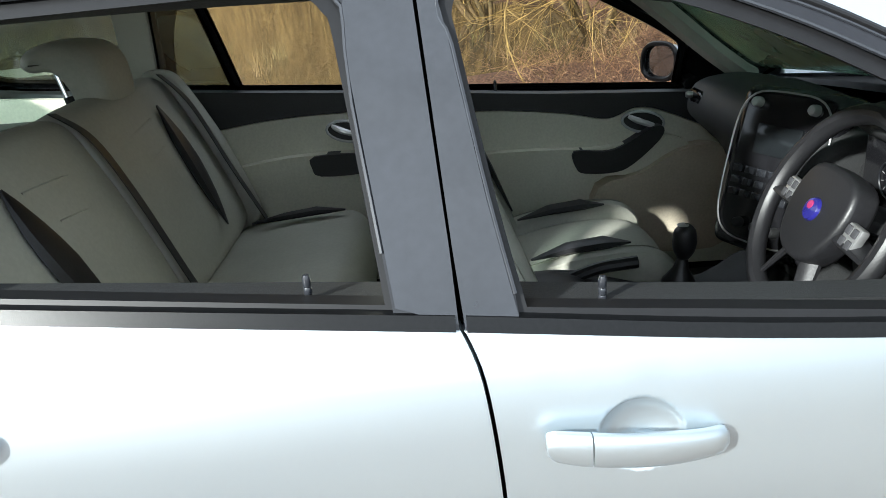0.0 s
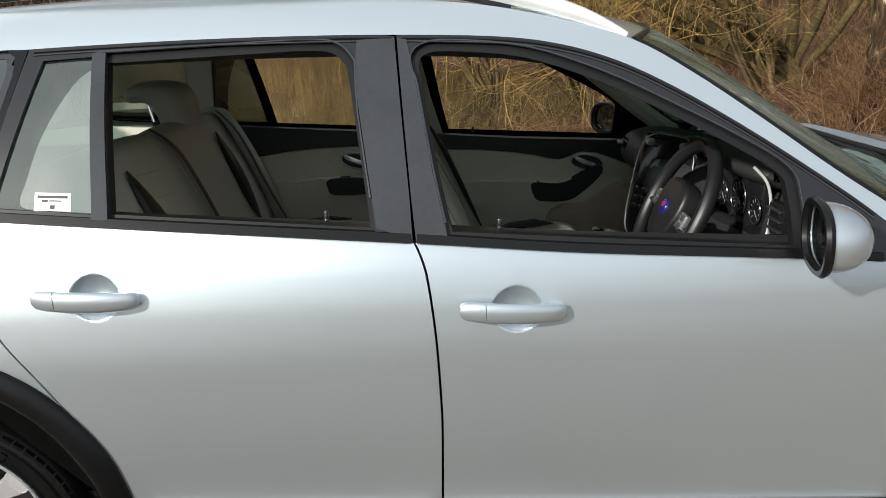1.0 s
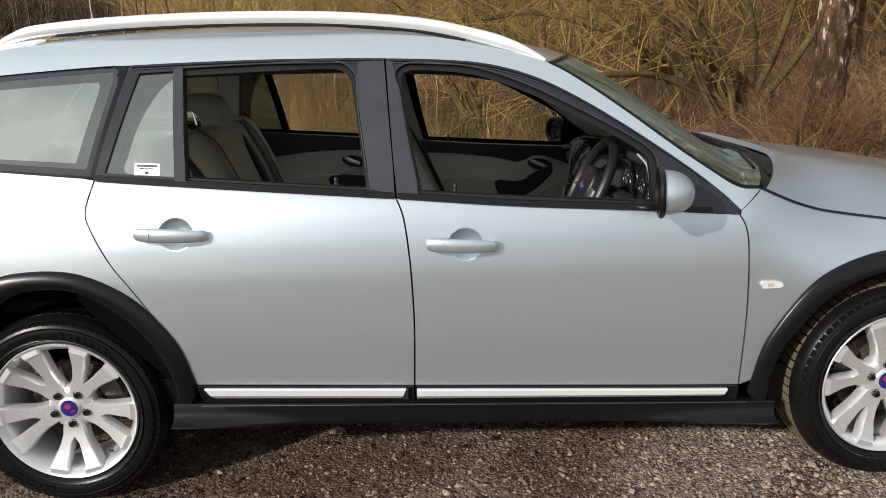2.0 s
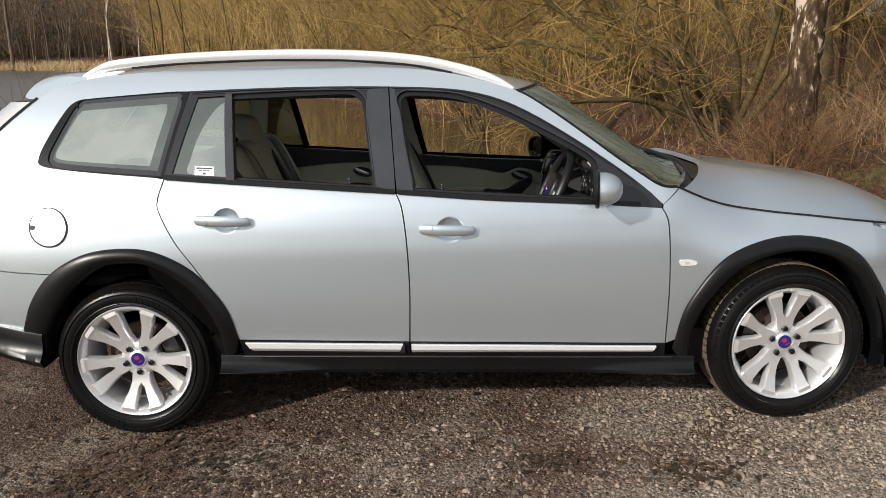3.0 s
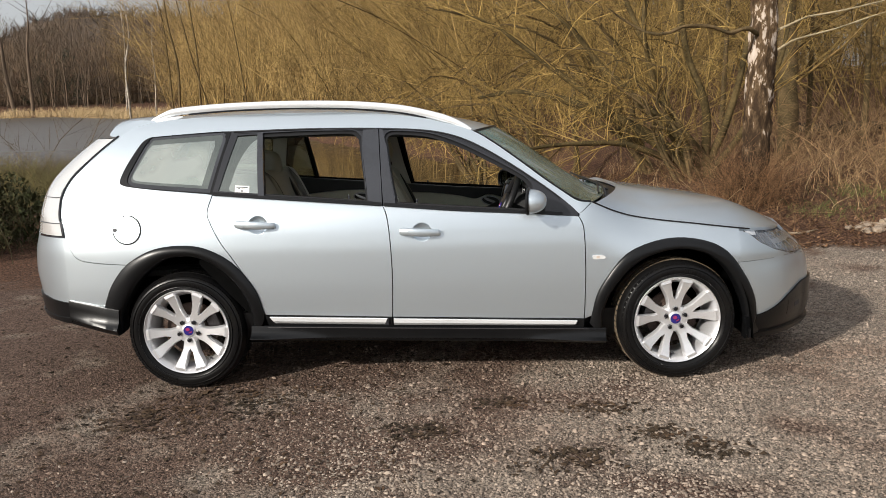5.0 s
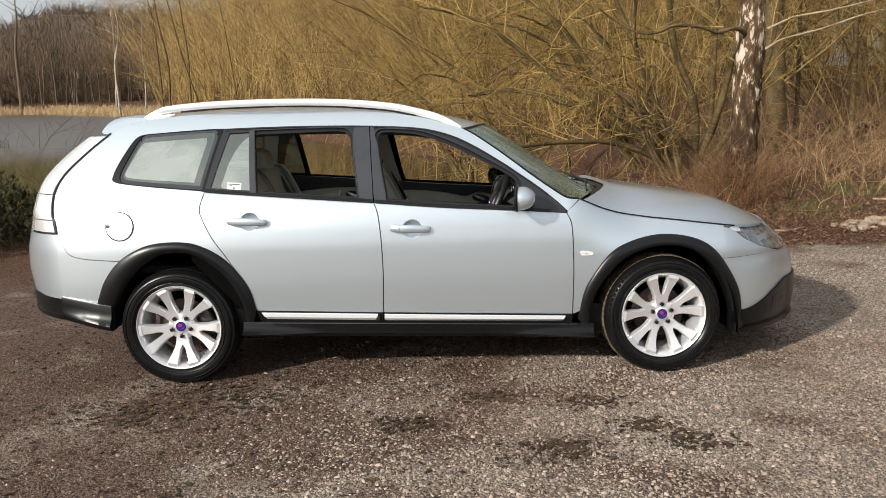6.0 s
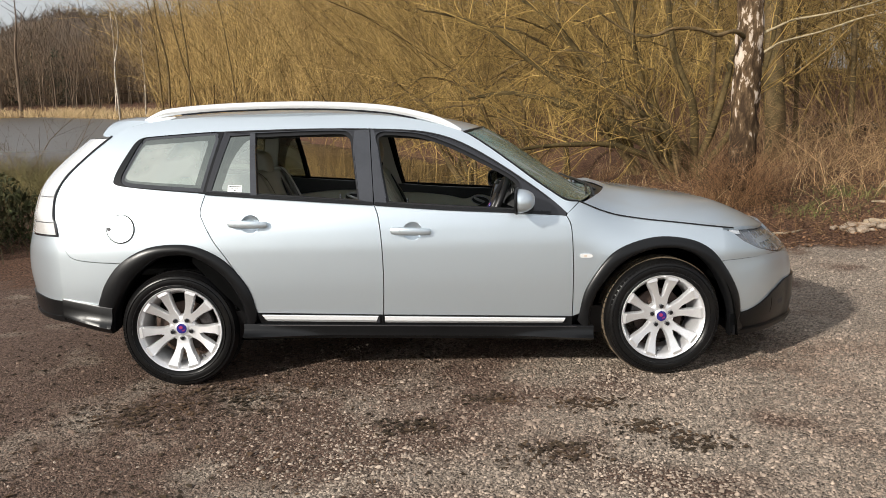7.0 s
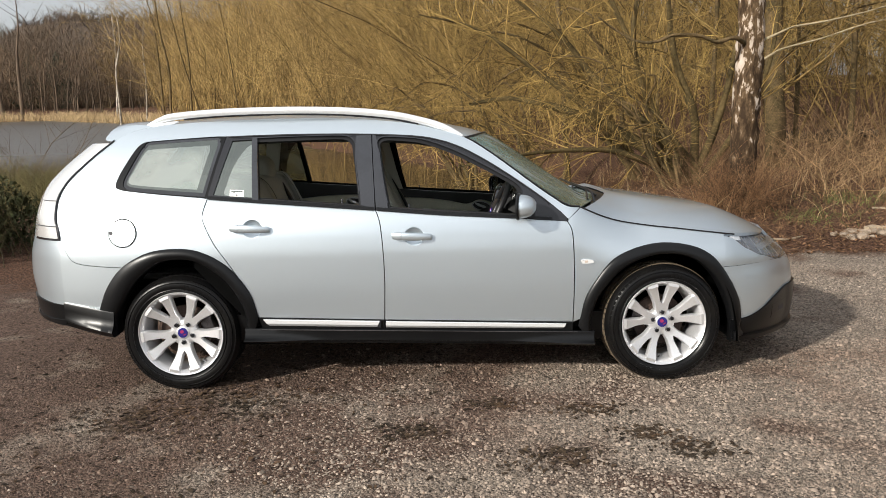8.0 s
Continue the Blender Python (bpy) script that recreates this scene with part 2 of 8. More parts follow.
def add_tube(bm, pts, radius, sides=8, closed=False, caps=True, flat=1.0):
    """A tube along pts; radius: a number or one for each point; flat: squashes it along its second axis."""
    pts = [Vector(p) for p in pts]
    n = len(pts)
    rad = radius if isinstance(radius, (list, tuple)) else [radius] * n
    rings, up = [], None
    for i, p in enumerate(pts):
        d = (pts[(i + 1) % n] - pts[i - 1]) if closed else (pts[min(i + 1, n - 1)] - pts[max(i - 1, 0)])
        d.normalize()
        if up is None:
            up = Vector((0, 0, 1)) if abs(d.z) < 0.9 else Vector((1, 0, 0))
        a = d.cross(up).normalized()
        up = a.cross(d).normalized()
        rings.append([bm.verts.new(p + rad[i] * (math.cos(k * math.tau / sides) * a + flat * math.sin(k * math.tau / sides) * up)) for k in range(sides)])
    for i in range(n if closed else n - 1):
        r, q = rings[i], rings[(i + 1) % n]
        for k in range(sides):
            bm.faces.new((r[k], r[(k + 1) % sides], q[(k + 1) % sides], q[k]))
    if caps and not closed:
        bm.faces.new(rings[0][::-1])
        bm.faces.new(rings[-1])


def tube(name, pts, radius, mat, parent, sides=8, closed=False, label="", flat=1.0):
    bm = bmesh.new()
    add_tube(bm, pts, radius, sides, closed, flat=flat)
    return part(name, bm, mat, parent, label)


def add_prism(bm, outline, a, b, m=None):
    """A solid from a flat outline of (u, v), between depths a and b: places (u, depth, v)."""
    lo = [bm.verts.new((u, a, v)) for u, v in outline]
    hi = [bm.verts.new((u, b, v)) for u, v in outline]
    n = len(lo)
    fs = [bm.faces.new(lo), bm.faces.new(hi[::-1])]
    for i in range(n):
        bm.faces.new((lo[i], hi[i], hi[(i + 1) % n], lo[(i + 1) % n]))
    if m is not None:
        bmesh.ops.transform(bm, matrix=m, verts=lo + hi)
    return lo + hi


def prism(name, outline, a, b, mat, parent, bevel=0.0, label="", m=None, seg=2):
    bm = bmesh.new()
    add_prism(bm, outline, a, b, m)
    if bevel:
        es = [e for e in bm.edges if e.is_manifold and e.calc_face_angle(0) > radians(35)]
        bmesh.ops.bevel(bm, geom=es, offset=bevel, segments=seg, affect="EDGES", profile=0.5)
    return part(name, bm, mat, parent, label)


def lathe(name, profile, mat, parent, n=64, label="", m=None):
    """Turns a profile of (radius, depth) round the y axis."""
    bm = bmesh.new()
    rings = [[bm.verts.new((r * math.cos(k * math.tau / n), d, r * math.sin(k * math.tau / n))) for k in range(n)] for r, d in profile]
    for a, b in zip(rings, rings[1:]):
        for k in range(n):
            bm.faces.new((a[k], a[(k + 1) % n], b[(k + 1) % n], b[k]))
    if m is not None:
        bmesh.ops.transform(bm, matrix=m, verts=bm.verts)
    return part(name, bm, mat, parent, label, smooth=40)


# ---- ground ----
def lerp(x, xs, ys):
    return float(np.interp(x, xs, ys))


def smoothstep(a, b, x):
    t = np.clip((x - a) / (b - a), 0, 1)
    return t * t * (3 - 2 * t)


def shore(x):
    return np.interp(x, [-140, -30, -14, -7, -2, 1, 3.5, 5, 7], [36, 24, 16, 11.5, 8.6, 8.0, 8.6, 11, 40])


def far_bank(x):
    return np.interp(x, [-140, -45, -24, -13, -6, 0, 3, 5, 7], [86, 86, 64, 42, 29, 19, 14.5, 11.5, 9])


def ground_height(x, y):
    x, y = np.asarray(x, float), np.asarray(y, float)
    z = np.where(y < 0, -0.0577 * np.maximum(y, -7), -0.0577 * np.minimum(y, 4.5))
    z = z + 0.33 * smoothstep(3.0, 5.2, x) * smoothstep(2.6, 5.0, y)
    z = z + 1.0 * smoothstep(5.6, 10, x) * smoothstep(5.5, 15, y)
    inside = np.minimum(y - shore(x), far_bank(x) - y)
    z = z - 0.75 * smoothstep(-1.6, 1.8, inside) * (y > 3)
    z = z + 0.9 * smoothstep(0, 14, y - far_bank(x)) * (y > 8)
    near = smoothstep(90, 30, np.hypot(x, y))
    z = z + near * 0.012 * (np.sin(x * 2.1 + 1.3 * y) + np.sin(1.7 * y - 0.9 * x + 2)) * (1 - smoothstep(0.0, 0.3, -np.hypot(x - 1.3, y) + 2.2))
    return z


def ground():
    def axis(c, lo, hi):
        near = np.arange(-8, 12.01, 0.14)
        return np.concatenate([lo, -8 - np.geomspace(0.3, 60, 22)[::-1], near, 12 + np.geomspace(0.3, 130, 34), hi])
    xs = axis(0, [-1800, -600, -200], [300, 700, 1800])
    ys = axis(0, [-1800, -600, -200], [300, 700, 1800])
    X, Y = np.meshgrid(xs, ys)
    Z = ground_height(X, Y)
    nx, ny = len(xs), len(ys)
    verts = np.stack([X.ravel(), Y.ravel(), Z.ravel()], 1)
    i = np.arange(nx * ny).reshape(ny, nx)
    faces = np.stack([i[:-1, :-1], i[:-1, 1:], i[1:, 1:], i[1:, :-1]], -1).reshape(-1, 4)
    ob = link("ground", verts, faces.tolist(), GROUND)
    return tagged(ob, "brown gravel car park with leaf litter towards a pond", "ground", kind="structure")


ground()


def water():
    m = material("pond water", (0.052, 0.038, 0.022), 0.30, var=0.1, bump=1.0, bump_scale=2.2, spec=0.8)
    # Smooth in the shelter of the near bank, ruffled by the wind farther out.
    n, l = m.node_tree.nodes, m.node_tree.links
    n["Bump"].inputs["Distance"].default_value = 0.05
    co, sep = n.new("ShaderNodeTexCoord"), n.new("ShaderNodeSeparateXYZ")
    l.new(co.outputs["Object"], sep.inputs[0])
    for lo, hi, socket in ((0.05, 0.30, n["Principled BSDF"].inputs["Roughness"]), (0.10, 1.0, n["Bump"].inputs["Strength"])):
        k = n.new("ShaderNodeMapRange")
        k.inputs["From Min"].default_value, k.inputs["From Max"].default_value = 17.0, 27.0
        k.inputs["To Min"].default_value, k.inputs["To Max"].default_value = lo, hi
        l.new(sep.outputs["Y"], k.inputs["Value"])
        l.new(k.outputs[0], socket)
    bm = bmesh.new()
    q = [bm.verts.new(v) for v in ((-140, 4, 0), (9, 4, 0), (9, 95, 0), (-140, 95, 0))]
    f = bm.faces.new(q)
    ob = part("water", bm, m, None)
    ob.location.z = -0.44
    return tagged(ob, "still brown pond water reflecting the scrub", "water", kind="structure")


water()


# ---- plants ----
def strands(P, R, name, mat, sides=3):
    """Thin tapered stems as one mesh. P: (stems, points, 3), R: (stems, points)."""
    N, K, _ = P.shape
    d = P[:, -1] - P[:, 0]
    d /= np.linalg.norm(d, axis=1, keepdims=True) + 1e-9
    ref = np.where(np.abs(d[:, 2:3]) < 0.9, np.array([[0, 0, 1.0]]), np.array([[1.0, 0, 0]]))
    a = np.cross(d, ref)
    a /= np.linalg.norm(a, axis=1, keepdims=True) + 1e-9
    b = np.cross(a, d)
    ang = np.arange(sides) * math.tau / sides
    ring = np.cos(ang)[None, :, None] * a[:, None] + np.sin(ang)[None, :, None] * b[:, None]
    V = P[:, :, None] + R[:, :, None, None] * ring[:, None]
    idx = np.arange(N * K * sides).reshape(N, K, sides)
    nxt = np.roll(idx, -1, axis=2)
    F = np.stack([idx[:, :-1], nxt[:, :-1], nxt[:, 1:], idx[:, 1:]], -1).reshape(-1, 4)
    me = bpy.data.meshes.new(name)
    me.vertices.add(N * K * sides)
    me.vertices.foreach_set("co", V.ravel())
    me.loops.add(F.size)
    me.loops.foreach_set("vertex_index", F.ravel())
    me.polygons.add(len(F))
    me.polygons.foreach_set("loop_start", np.arange(0, F.size, 4))
    me.polygons.foreach_set("use_smooth", np.ones(len(F), bool))
    me.materials.append(mat)
    me.update(calc_edges=True)
    return new(name, me)


def stems(rng, base, height, radius, lean=0.15, bend=0.25, K=5, lean_to=None):
    N = len(base)
    az = rng.uniform(0, math.tau, N)
    ln = np.abs(rng.normal(0, lean, N))
    d = np.stack([np.cos(az) * ln, np.sin(az) * ln, np.ones(N)], 1)
    if lean_to is not None:
        d = d + np.asarray(lean_to)
    side = np.stack([rng.normal(0, bend, N), rng.normal(0, bend, N), -np.abs(rng.normal(0, bend * 0.5, N))], 1)
    u = np.linspace(0, 1, K)[None, :, None]
    P = base[:, None] + height[:, None, None] * (d[:, None] * u + side[:, None] * u ** 2)
    P[:, 1:-1] += rng.normal(0, 0.012, P[:, 1:-1].shape) * height[:, None, None]
    R = radius[:, None] * np.linspace(1, 0.25, K)[None]
    return P, R


def twigs(rng, P, R, m, lo=0.25, length=0.3, spread=0.7, K=4, droop=0.0, thick=0.5):
    """m twigs on each stem."""
    N, Kp, _ = P.shape
    src = np.repeat(np.arange(N), m)
    u = rng.uniform(lo, 0.98, len(src)) * (Kp - 1)
    i = np.minimum(u.astype(int), Kp - 2)
    f = (u - i)[:, None]
    start = P[src, i] * (1 - f) + P[src, i + 1] * f
    along = P[src, i + 1] - P[src, i]
    along /= np.linalg.norm(along, axis=1, keepdims=True) + 1e-9
    size = np.linalg.norm(P[:, -1] - P[:, 0], axis=1)[src]
    d = along + rng.normal(0, spread, (len(src), 3))
    d /= np.linalg.norm(d, axis=1, keepdims=True) + 1e-9
    L = size * length * rng.uniform(0.5, 1.3, len(src)) * (1.15 - 0.6 * u / (Kp - 1))
    bend = rng.normal(0, 0.25, (len(src), 3)) - np.array([0, 0, droop])
    t = np.linspace(0, 1, K)[None, :, None]
    Q = start[:, None] + L[:, None, None] * (d[:, None] * t + bend[:, None] * t ** 2)
    r0 = (R[src, i] * thick)[:, None] * np.linspace(1, 0.3, K)[None]
    return Q, r0


def scatter(rng, n, x0, x1, y0, y1):
    x, y = rng.uniform(x0, x1, n), rng.uniform(y0, y1, n)
    return np.stack([x, y, ground_height(x, y)], 1)


def cat(*pairs):
    K = max(p.shape[1] for p, _ in pairs)
    Ps, Rs = [], []
    for p, r in pairs:
        if p.shape[1] < K:
            t = np.linspace(0, p.shape[1] - 1, K)
            i = np.minimum(t.astype(int), p.shape[1] - 2)
            f = (t - i)[None, :, None]
            p, r = p[:, i] * (1 - f) + p[:, i + 1] * f, r[:, i] * (1 - f[..., 0]) + r[:, i + 1] * f[..., 0]
        Ps.append(p)
        Rs.append(r)
    return np.concatenate(Ps), np.concatenate(Rs)


def stuff(ob, label, category):
    return tagged(ob, label, category, kind="stuff")


def bank_points(rng, n, s0, s1, deep, tight=1.0):
    """Places on the bank beyond the pond: s runs along its line, deep metres back from the water."""
    s = rng.uniform(s0, s1, n)
    line = np.array([(-140, 88), (-45, 88), (-24, 65), (-13, 43), (-6, 30), (0, 20), (3, 15.3), (5.2, 12), (9, 10.0), (14, 9), (22, 9)], float)
    seg = np.concatenate([[0], np.cumsum(np.hypot(*np.diff(line, axis=0).T))])
    t = s * seg[-1]
    x, y = np.interp(t, seg, line[:, 0]), np.interp(t, seg, line[:, 1])
    back = rng.uniform(0, 1, n) ** tight * deep
    x, y = x + 0.55 * back + rng.normal(0, 0.5, n), y + 0.85 * back + rng.normal(0, 0.5, n)
    return np.stack([x, y, ground_height(x, y) - 0.05], 1)


def flakes(name, rng, C, size, tilt, mat, label, category, upright=False):
    """Leaf-like bent lozenges, or slender upright sprays, at the places C, all in one mesh."""
    n = len(C)
    a = rng.uniform(0, math.tau, n)
    u = np.stack([np.cos(a), np.sin(a), rng.normal(0, tilt, n)], 1)
    v = np.stack([-np.sin(a), np.cos(a), rng.normal(0, tilt, n)], 1) * rng.uniform(0.35, 0.8, n)[:, None]
    if upright:
        u = np.stack([rng.normal(0, 0.32, n), rng.normal(0, 0.32, n), np.ones(n)], 1)
        v = np.stack([np.cos(a), np.sin(a), 0 * a], 1) * rng.uniform(0.06, 0.11, n)[:, None]
    s = size[:, None]
    fold = np.zeros((n, 3))
    fold[:, 2] = 0.25 * size
    V = np.stack([C - u * s, C - v * s + fold, C + u * s, C + v * s + fold], 1).reshape(-1, 3)
    i = np.arange(n)[:, None] * 4
    F = np.concatenate([i + np.array([[0, 1, 2]]), i + np.array([[0, 2, 3]])], 1).reshape(-1, 3)
    return stuff(link(name, V, F.tolist(), mat, smooth=False), label, category)


def thicket(name, rng, x0, x1, y0, y1, clumps, each, tall, mat, label, w0=1.6, w1=3.6, s0=0.15, s1=0.5, upright=False):
    """Many clumps of leafy sprays, with uneven tops and gaps."""
    cx, cy = rng.uniform(x0, x1, clumps), rng.uniform(y0, y1, clumps)
    h, w = tall * rng.uniform(0.45, 1.1, clumps), rng.uniform(w0, w1, clumps)
    k = np.repeat(np.arange(clumps), each)
    n = len(k)
    d = rng.normal(0, 1, (n, 3))
    d /= np.linalg.norm(d, axis=1, keepdims=True)
    d *= rng.uniform(0.45, 1, n)[:, None] ** 0.5
    C = np.stack([cx[k] + d[:, 0] * w[k], cy[k] + d[:, 1] * w[k], ground_height(cx, cy)[k] + h[k] * (0.5 + 0.5 * d[:, 2])], 1)
    return flakes(name, rng, C, rng.uniform(s0, s1, n), 0.9, mat, label, "bushes", upright)


def vegetation():
    rng = np.random.default_rng(5)
    # Far wood beyond the lake.
    n = 850
    b = scatter(rng, n, -98, -34, 92, 148)
    h = rng.uniform(0.055, 0.094, n) * (b[:, 1] + 5) * (1 + 0.12 * np.sin(b[:, 0] * 0.21))
    P, R = stems(rng, b, h, rng.uniform(0.05, 0.11, n), 0.10, 0.12, K=4)
    Q, S = twigs(rng, P, R, 5, 0.03, 0.36, 0.7, K=3, thick=0.6)
    T, U = twigs(rng, Q, S, 2, 0.2, 0.55, 0.9, K=2, thick=1.0)
    stuff(strands(P, R, "far_wood", DARKWOOD), "bare brown woodland across the pond", "trees")
    stuff(strands(Q, S, "far_branches", DARKWOOD), "bare branches of the woodland across the pond", "trees")
    stuff(strands(T, U, "far_twigs", DARKWOOD), "bare twigs of the woodland across the pond", "trees")
    # Dusky thicket under those trees.
    thicket("far_backing", rng, -108, -36, 122, 146, 95, 800, 16.0, plant("dim wood", (0.135, 0.102, 0.073), (0.155, 0.110, 0.076), 0.2, 0.12), "dim brown depth of the woodland across the pond", 3.0, 5.5, 0.25, 0.75, True)
    thicket("far_thicket", rng, -96, -34, 96, 122, 95, 620, 9.5, plant("evergreen thicket", (0.165, 0.120, 0.078), (0.19, 0.127, 0.082), 0.2, 0.12), "dark thicket of holly and ivy across the pond", 1.6, 3.8, 0.16, 0.5, True)
    # Wooded rise behind, its tree tops run together.
    nx, ny = 260, 30
    X, Y = np.meshgrid(np.linspace(-190, 70, nx), np.linspace(150, 178, ny))
    rise = np.interp(X, [-190, -108, -98, -88, -80, -60, 70], [11, 11, 12.5, 17, 18.5, 17, 16]) * smoothstep(149, 160, Y)
    bumps = np.array([noise.fractal(Vector((x * 0.16, y * 0.16, 3.3)), 0.9, 2.0, 6) for x, y in zip(X.ravel(), Y.ravel())]).reshape(X.shape)
    Z = rise + 1.2 * bumps * smoothstep(150, 154, Y) + 0.3
    i = np.arange(nx * ny).reshape(ny, nx)
    F = np.stack([i[:-1, :-1], i[:-1, 1:], i[1:, 1:], i[1:, :-1]], -1).reshape(-1, 4)
    hazy = plant("far bare wood", (0.100, 0.076, 0.058), (0.066, 0.051, 0.040), 0.4, 0.5)
    stuff(link("wooded_rise", np.stack([X, Y, Z], -1).reshape(-1, 3), F.tolist(), hazy, smooth=False), "dim brown wooded rise far beyond the pond", "trees")
    n = 5200
    x, y = rng.uniform(-112, -52, n), rng.uniform(150, 170, n)
    iy, ix = np.clip(np.round((y - 150) / 28 * (ny - 1)).astype(int), 0, ny - 1), np.round((x + 190) / 260 * (nx - 1)).astype(int)
    P, R = stems(rng, np.stack([x, y, Z[iy, ix] - 0.8], 1), rng.gamma(3, 0.55, n) + 0.8, rng.uniform(0.05, 0.14, n), 0.35, 0.35, K=3)
    stuff(strands(P, R, "far_tree_tops", hazy), "bare tree tops on the rise beyond the pond", "trees")
    thicket("far_evergreens", rng, -58, -51, 100, 106, 6, 620, 8.0, plant("dark evergreen", (0.030, 0.036, 0.022), (0.045, 0.05, 0.03), 0.2, 0.3), "dark green holly across the pond", 1.0, 2.2, 0.05, 0.14)
    # Reeds along the far shore.
    n = 7000
    x = rng.uniform(-110, -12, n)
    y = far_bank(x) + rng.uniform(-3.5, 2.5, n)
    b = np.stack([x, y, np.full(n, -0.45)], 1)
    P, R = stems(rng, b, rng.uniform(0.5, 1.3, n), rng.uniform(0.02, 0.05, n), 0.25, 0.3, K=3)
    stuff(strands(P, R, "reed_bed", REED), "dry tan reed bed along the far shore", "reeds")
    # Willow scrub along the bank, getting nearer.
    b = bank_points(rng, 2300, 0.60, 0.905, 16, 1.3)
    dist = np.hypot(b[:, 0] - 1.5, b[:, 1] + 5)
    h = np.clip(dist * 0.26, 4.2, 13) * rng.uniform(0.45, 1.15, len(b))
    P, R = stems(rng, b, h, h * rng.uniform(0.0011, 0.0026, len(b)), 0.30, 0.28, K=5, lean_to=np.stack([np.where(b[:, 0] > -1, -0.28, 0.08), 0 * h, 0 * h], 1))
    Q, S = twigs(rng, P, R, 8, 0.10, 0.36, 0.42, K=3, thick=0.62)
    T, U = twigs(rng, Q, S, 2, 0.15, 0.55, 0.55, K=2, thick=0.8)
    stuff(strands(P, R, "willow_scrub", SCRUB), "dense leafless tan willow scrub beside the pond", "scrub")
    tan = Q[:, 0, 0] + rng.normal(0, 2.5, len(Q)) < -1.5
    stuff(strands(Q[tan], S[tan], "willow_shoots", WILLOW), "thin tan shoots of leafless willow", "scrub")
    stuff(strands(Q[~tan], S[~tan], "olive_shoots", OLIVE), "thin olive shoots of leafless willow", "scrub")
    stuff(strands(T, U, "willow_twigs", SCRUB), "fine brown twigs of leafless willow", "scrub")
    # Darker, mixed growth behind on the near bank.
    b = bank_points(rng, 1100, 0.86, 1.0, 14, 0.9)
    h = rng.uniform(3, 9, len(b))
    P, R = stems(rng, b, h, h * rng.uniform(0.0012, 0.0036, len(b)), 0.40, 0.40, K=6, lean_to=np.stack([rng.normal(-0.25, 0.3, len(b)), 0 * h, 0 * h], 1))
    Q, S = twigs(rng, P, R, 9, 0.1, 0.36, 0.75, K=3, thick=0.42)
    T, U = twigs(rng, Q, S, 2, 0.2, 0.45, 0.7, K=2, thick=0.7)
    stuff(strands(P, R, "bank_scrub", SCRUB), "bare brown scrub on the bank", "scrub")
    stuff(strands(Q, S, "bank_branches", SCRUB), "tangled bare branches on the bank", "scrub")
    stuff(strands(T, U, "bank_twigs", OLIVE), "fine bare twigs on the bank", "scrub")
    # Tall trees farther back, closing the view.
    b = np.concatenate([bank_points(rng, 260, 0.58, 1.0, 30, 0.7) + np.array([5, 14, 0])])
    h = rng.uniform(11, 17, len(b))
    P, R = stems(rng, b, h, h * rng.uniform(0.006, 0.010, len(b)), 0.07, 0.08, K=6)
    Q, S = twigs(rng, P, R, 22, 0.12, 0.28, 0.6, K=3, thick=0.4)
    T, U = twigs(rng, Q, S, 2, 0.2, 0.45, 0.6, K=2, thick=0.7)
    stuff(strands(P, R, "back_trees", DARKWOOD), "tall bare trees behind the scrub", "trees")
    stuff(strands(Q, S, "back_branches", SCRUB), "bare branches of tall trees behind the scrub", "trees")
    stuff(strands(T, U, "back_twigs", SCRUB), "bare twigs of tall trees behind the scrub", "trees")
    n = 620
    b = scatter(rng, n, 5, 24, 11, 24)
    h = rng.uniform(2.0, 5.5, n)
    P, R = stems(rng, b, h, rng.uniform(0.006, 0.013, n), 0.35, 0.3, K=4)
    Q, S = twigs(rng, P, R, 10, 0.03, 0.4, 0.6, K=3, thick=0.7)
    T, U = twigs(rng, Q, S, 2, 0.1, 0.6, 0.6, K=2, thick=0.8)
    stuff(strands(P, R, "brushwood", SCRUB), "golden brown brushwood behind the bank", "scrub")
    stuff(strands(Q, S, "brushwood_shoots", OLIVE), "olive shoots of the brushwood", "scrub")
    stuff(strands(T, U, "brushwood_twigs", SCRUB), "fine twigs of the brushwood", "scrub")
    # Dead bracken and brambles on the near bank.
    n = 5200
    x = rng.uniform(2.0, 14, n)
    y = rng.uniform(0, 1, n) ** 1.1 * 7.5 + np.interp(x, [2, 4.5, 6, 9, 16], [4.8, 3.4, 3.5, 3.0, 2.0])
    b = np.stack([x, y, ground_height(x, y)], 1)
    h = (rng.gamma(2.2, 0.11, n) + 0.08) * np.interp(x, [2, 5.2, 6.4, 14], [0.8, 0.7, 0.45, 0.5])
    P, R = stems(rng, b, h, rng.uniform(0.0018, 0.0038, n), 0.9, 0.6, K=4)
    Q, S = twigs(rng, P, R, 4, 0.1, 0.5, 0.9, K=2, thick=0.7, droop=0.2)
    half = len(Q) // 3
    stuff(strands(P, R, "bracken", BRACKEN), "dead red-brown bracken and brambles on the bank", "undergrowth")
    stuff(strands(Q[half:], S[half:], "bracken_fronds", BRACKEN), "dead red-brown fronds of bracken", "undergrowth")
    stuff(strands(Q[:half], S[:half], "dead_twigs", plant("bleached twigs", (0.361, 0.235, 0.125), (0.237, 0.149, 0.076))), "bleached dead twigs among the bracken", "undergrowth")
    # Fallen leaves and bark lying between them.
    n = 26000
    x = rng.uniform(2.0, 14, n)
    y = rng.uniform(0, 1, n) ** 1.4 * 6.5 + np.interp(x, [2, 4.5, 6, 9, 16], [4.3, 3.0, 3.1, 2.6, 1.6])
    C = np.stack([x, y, ground_height(x, y) + rng.uniform(0.004, 0.03, n)], 1)
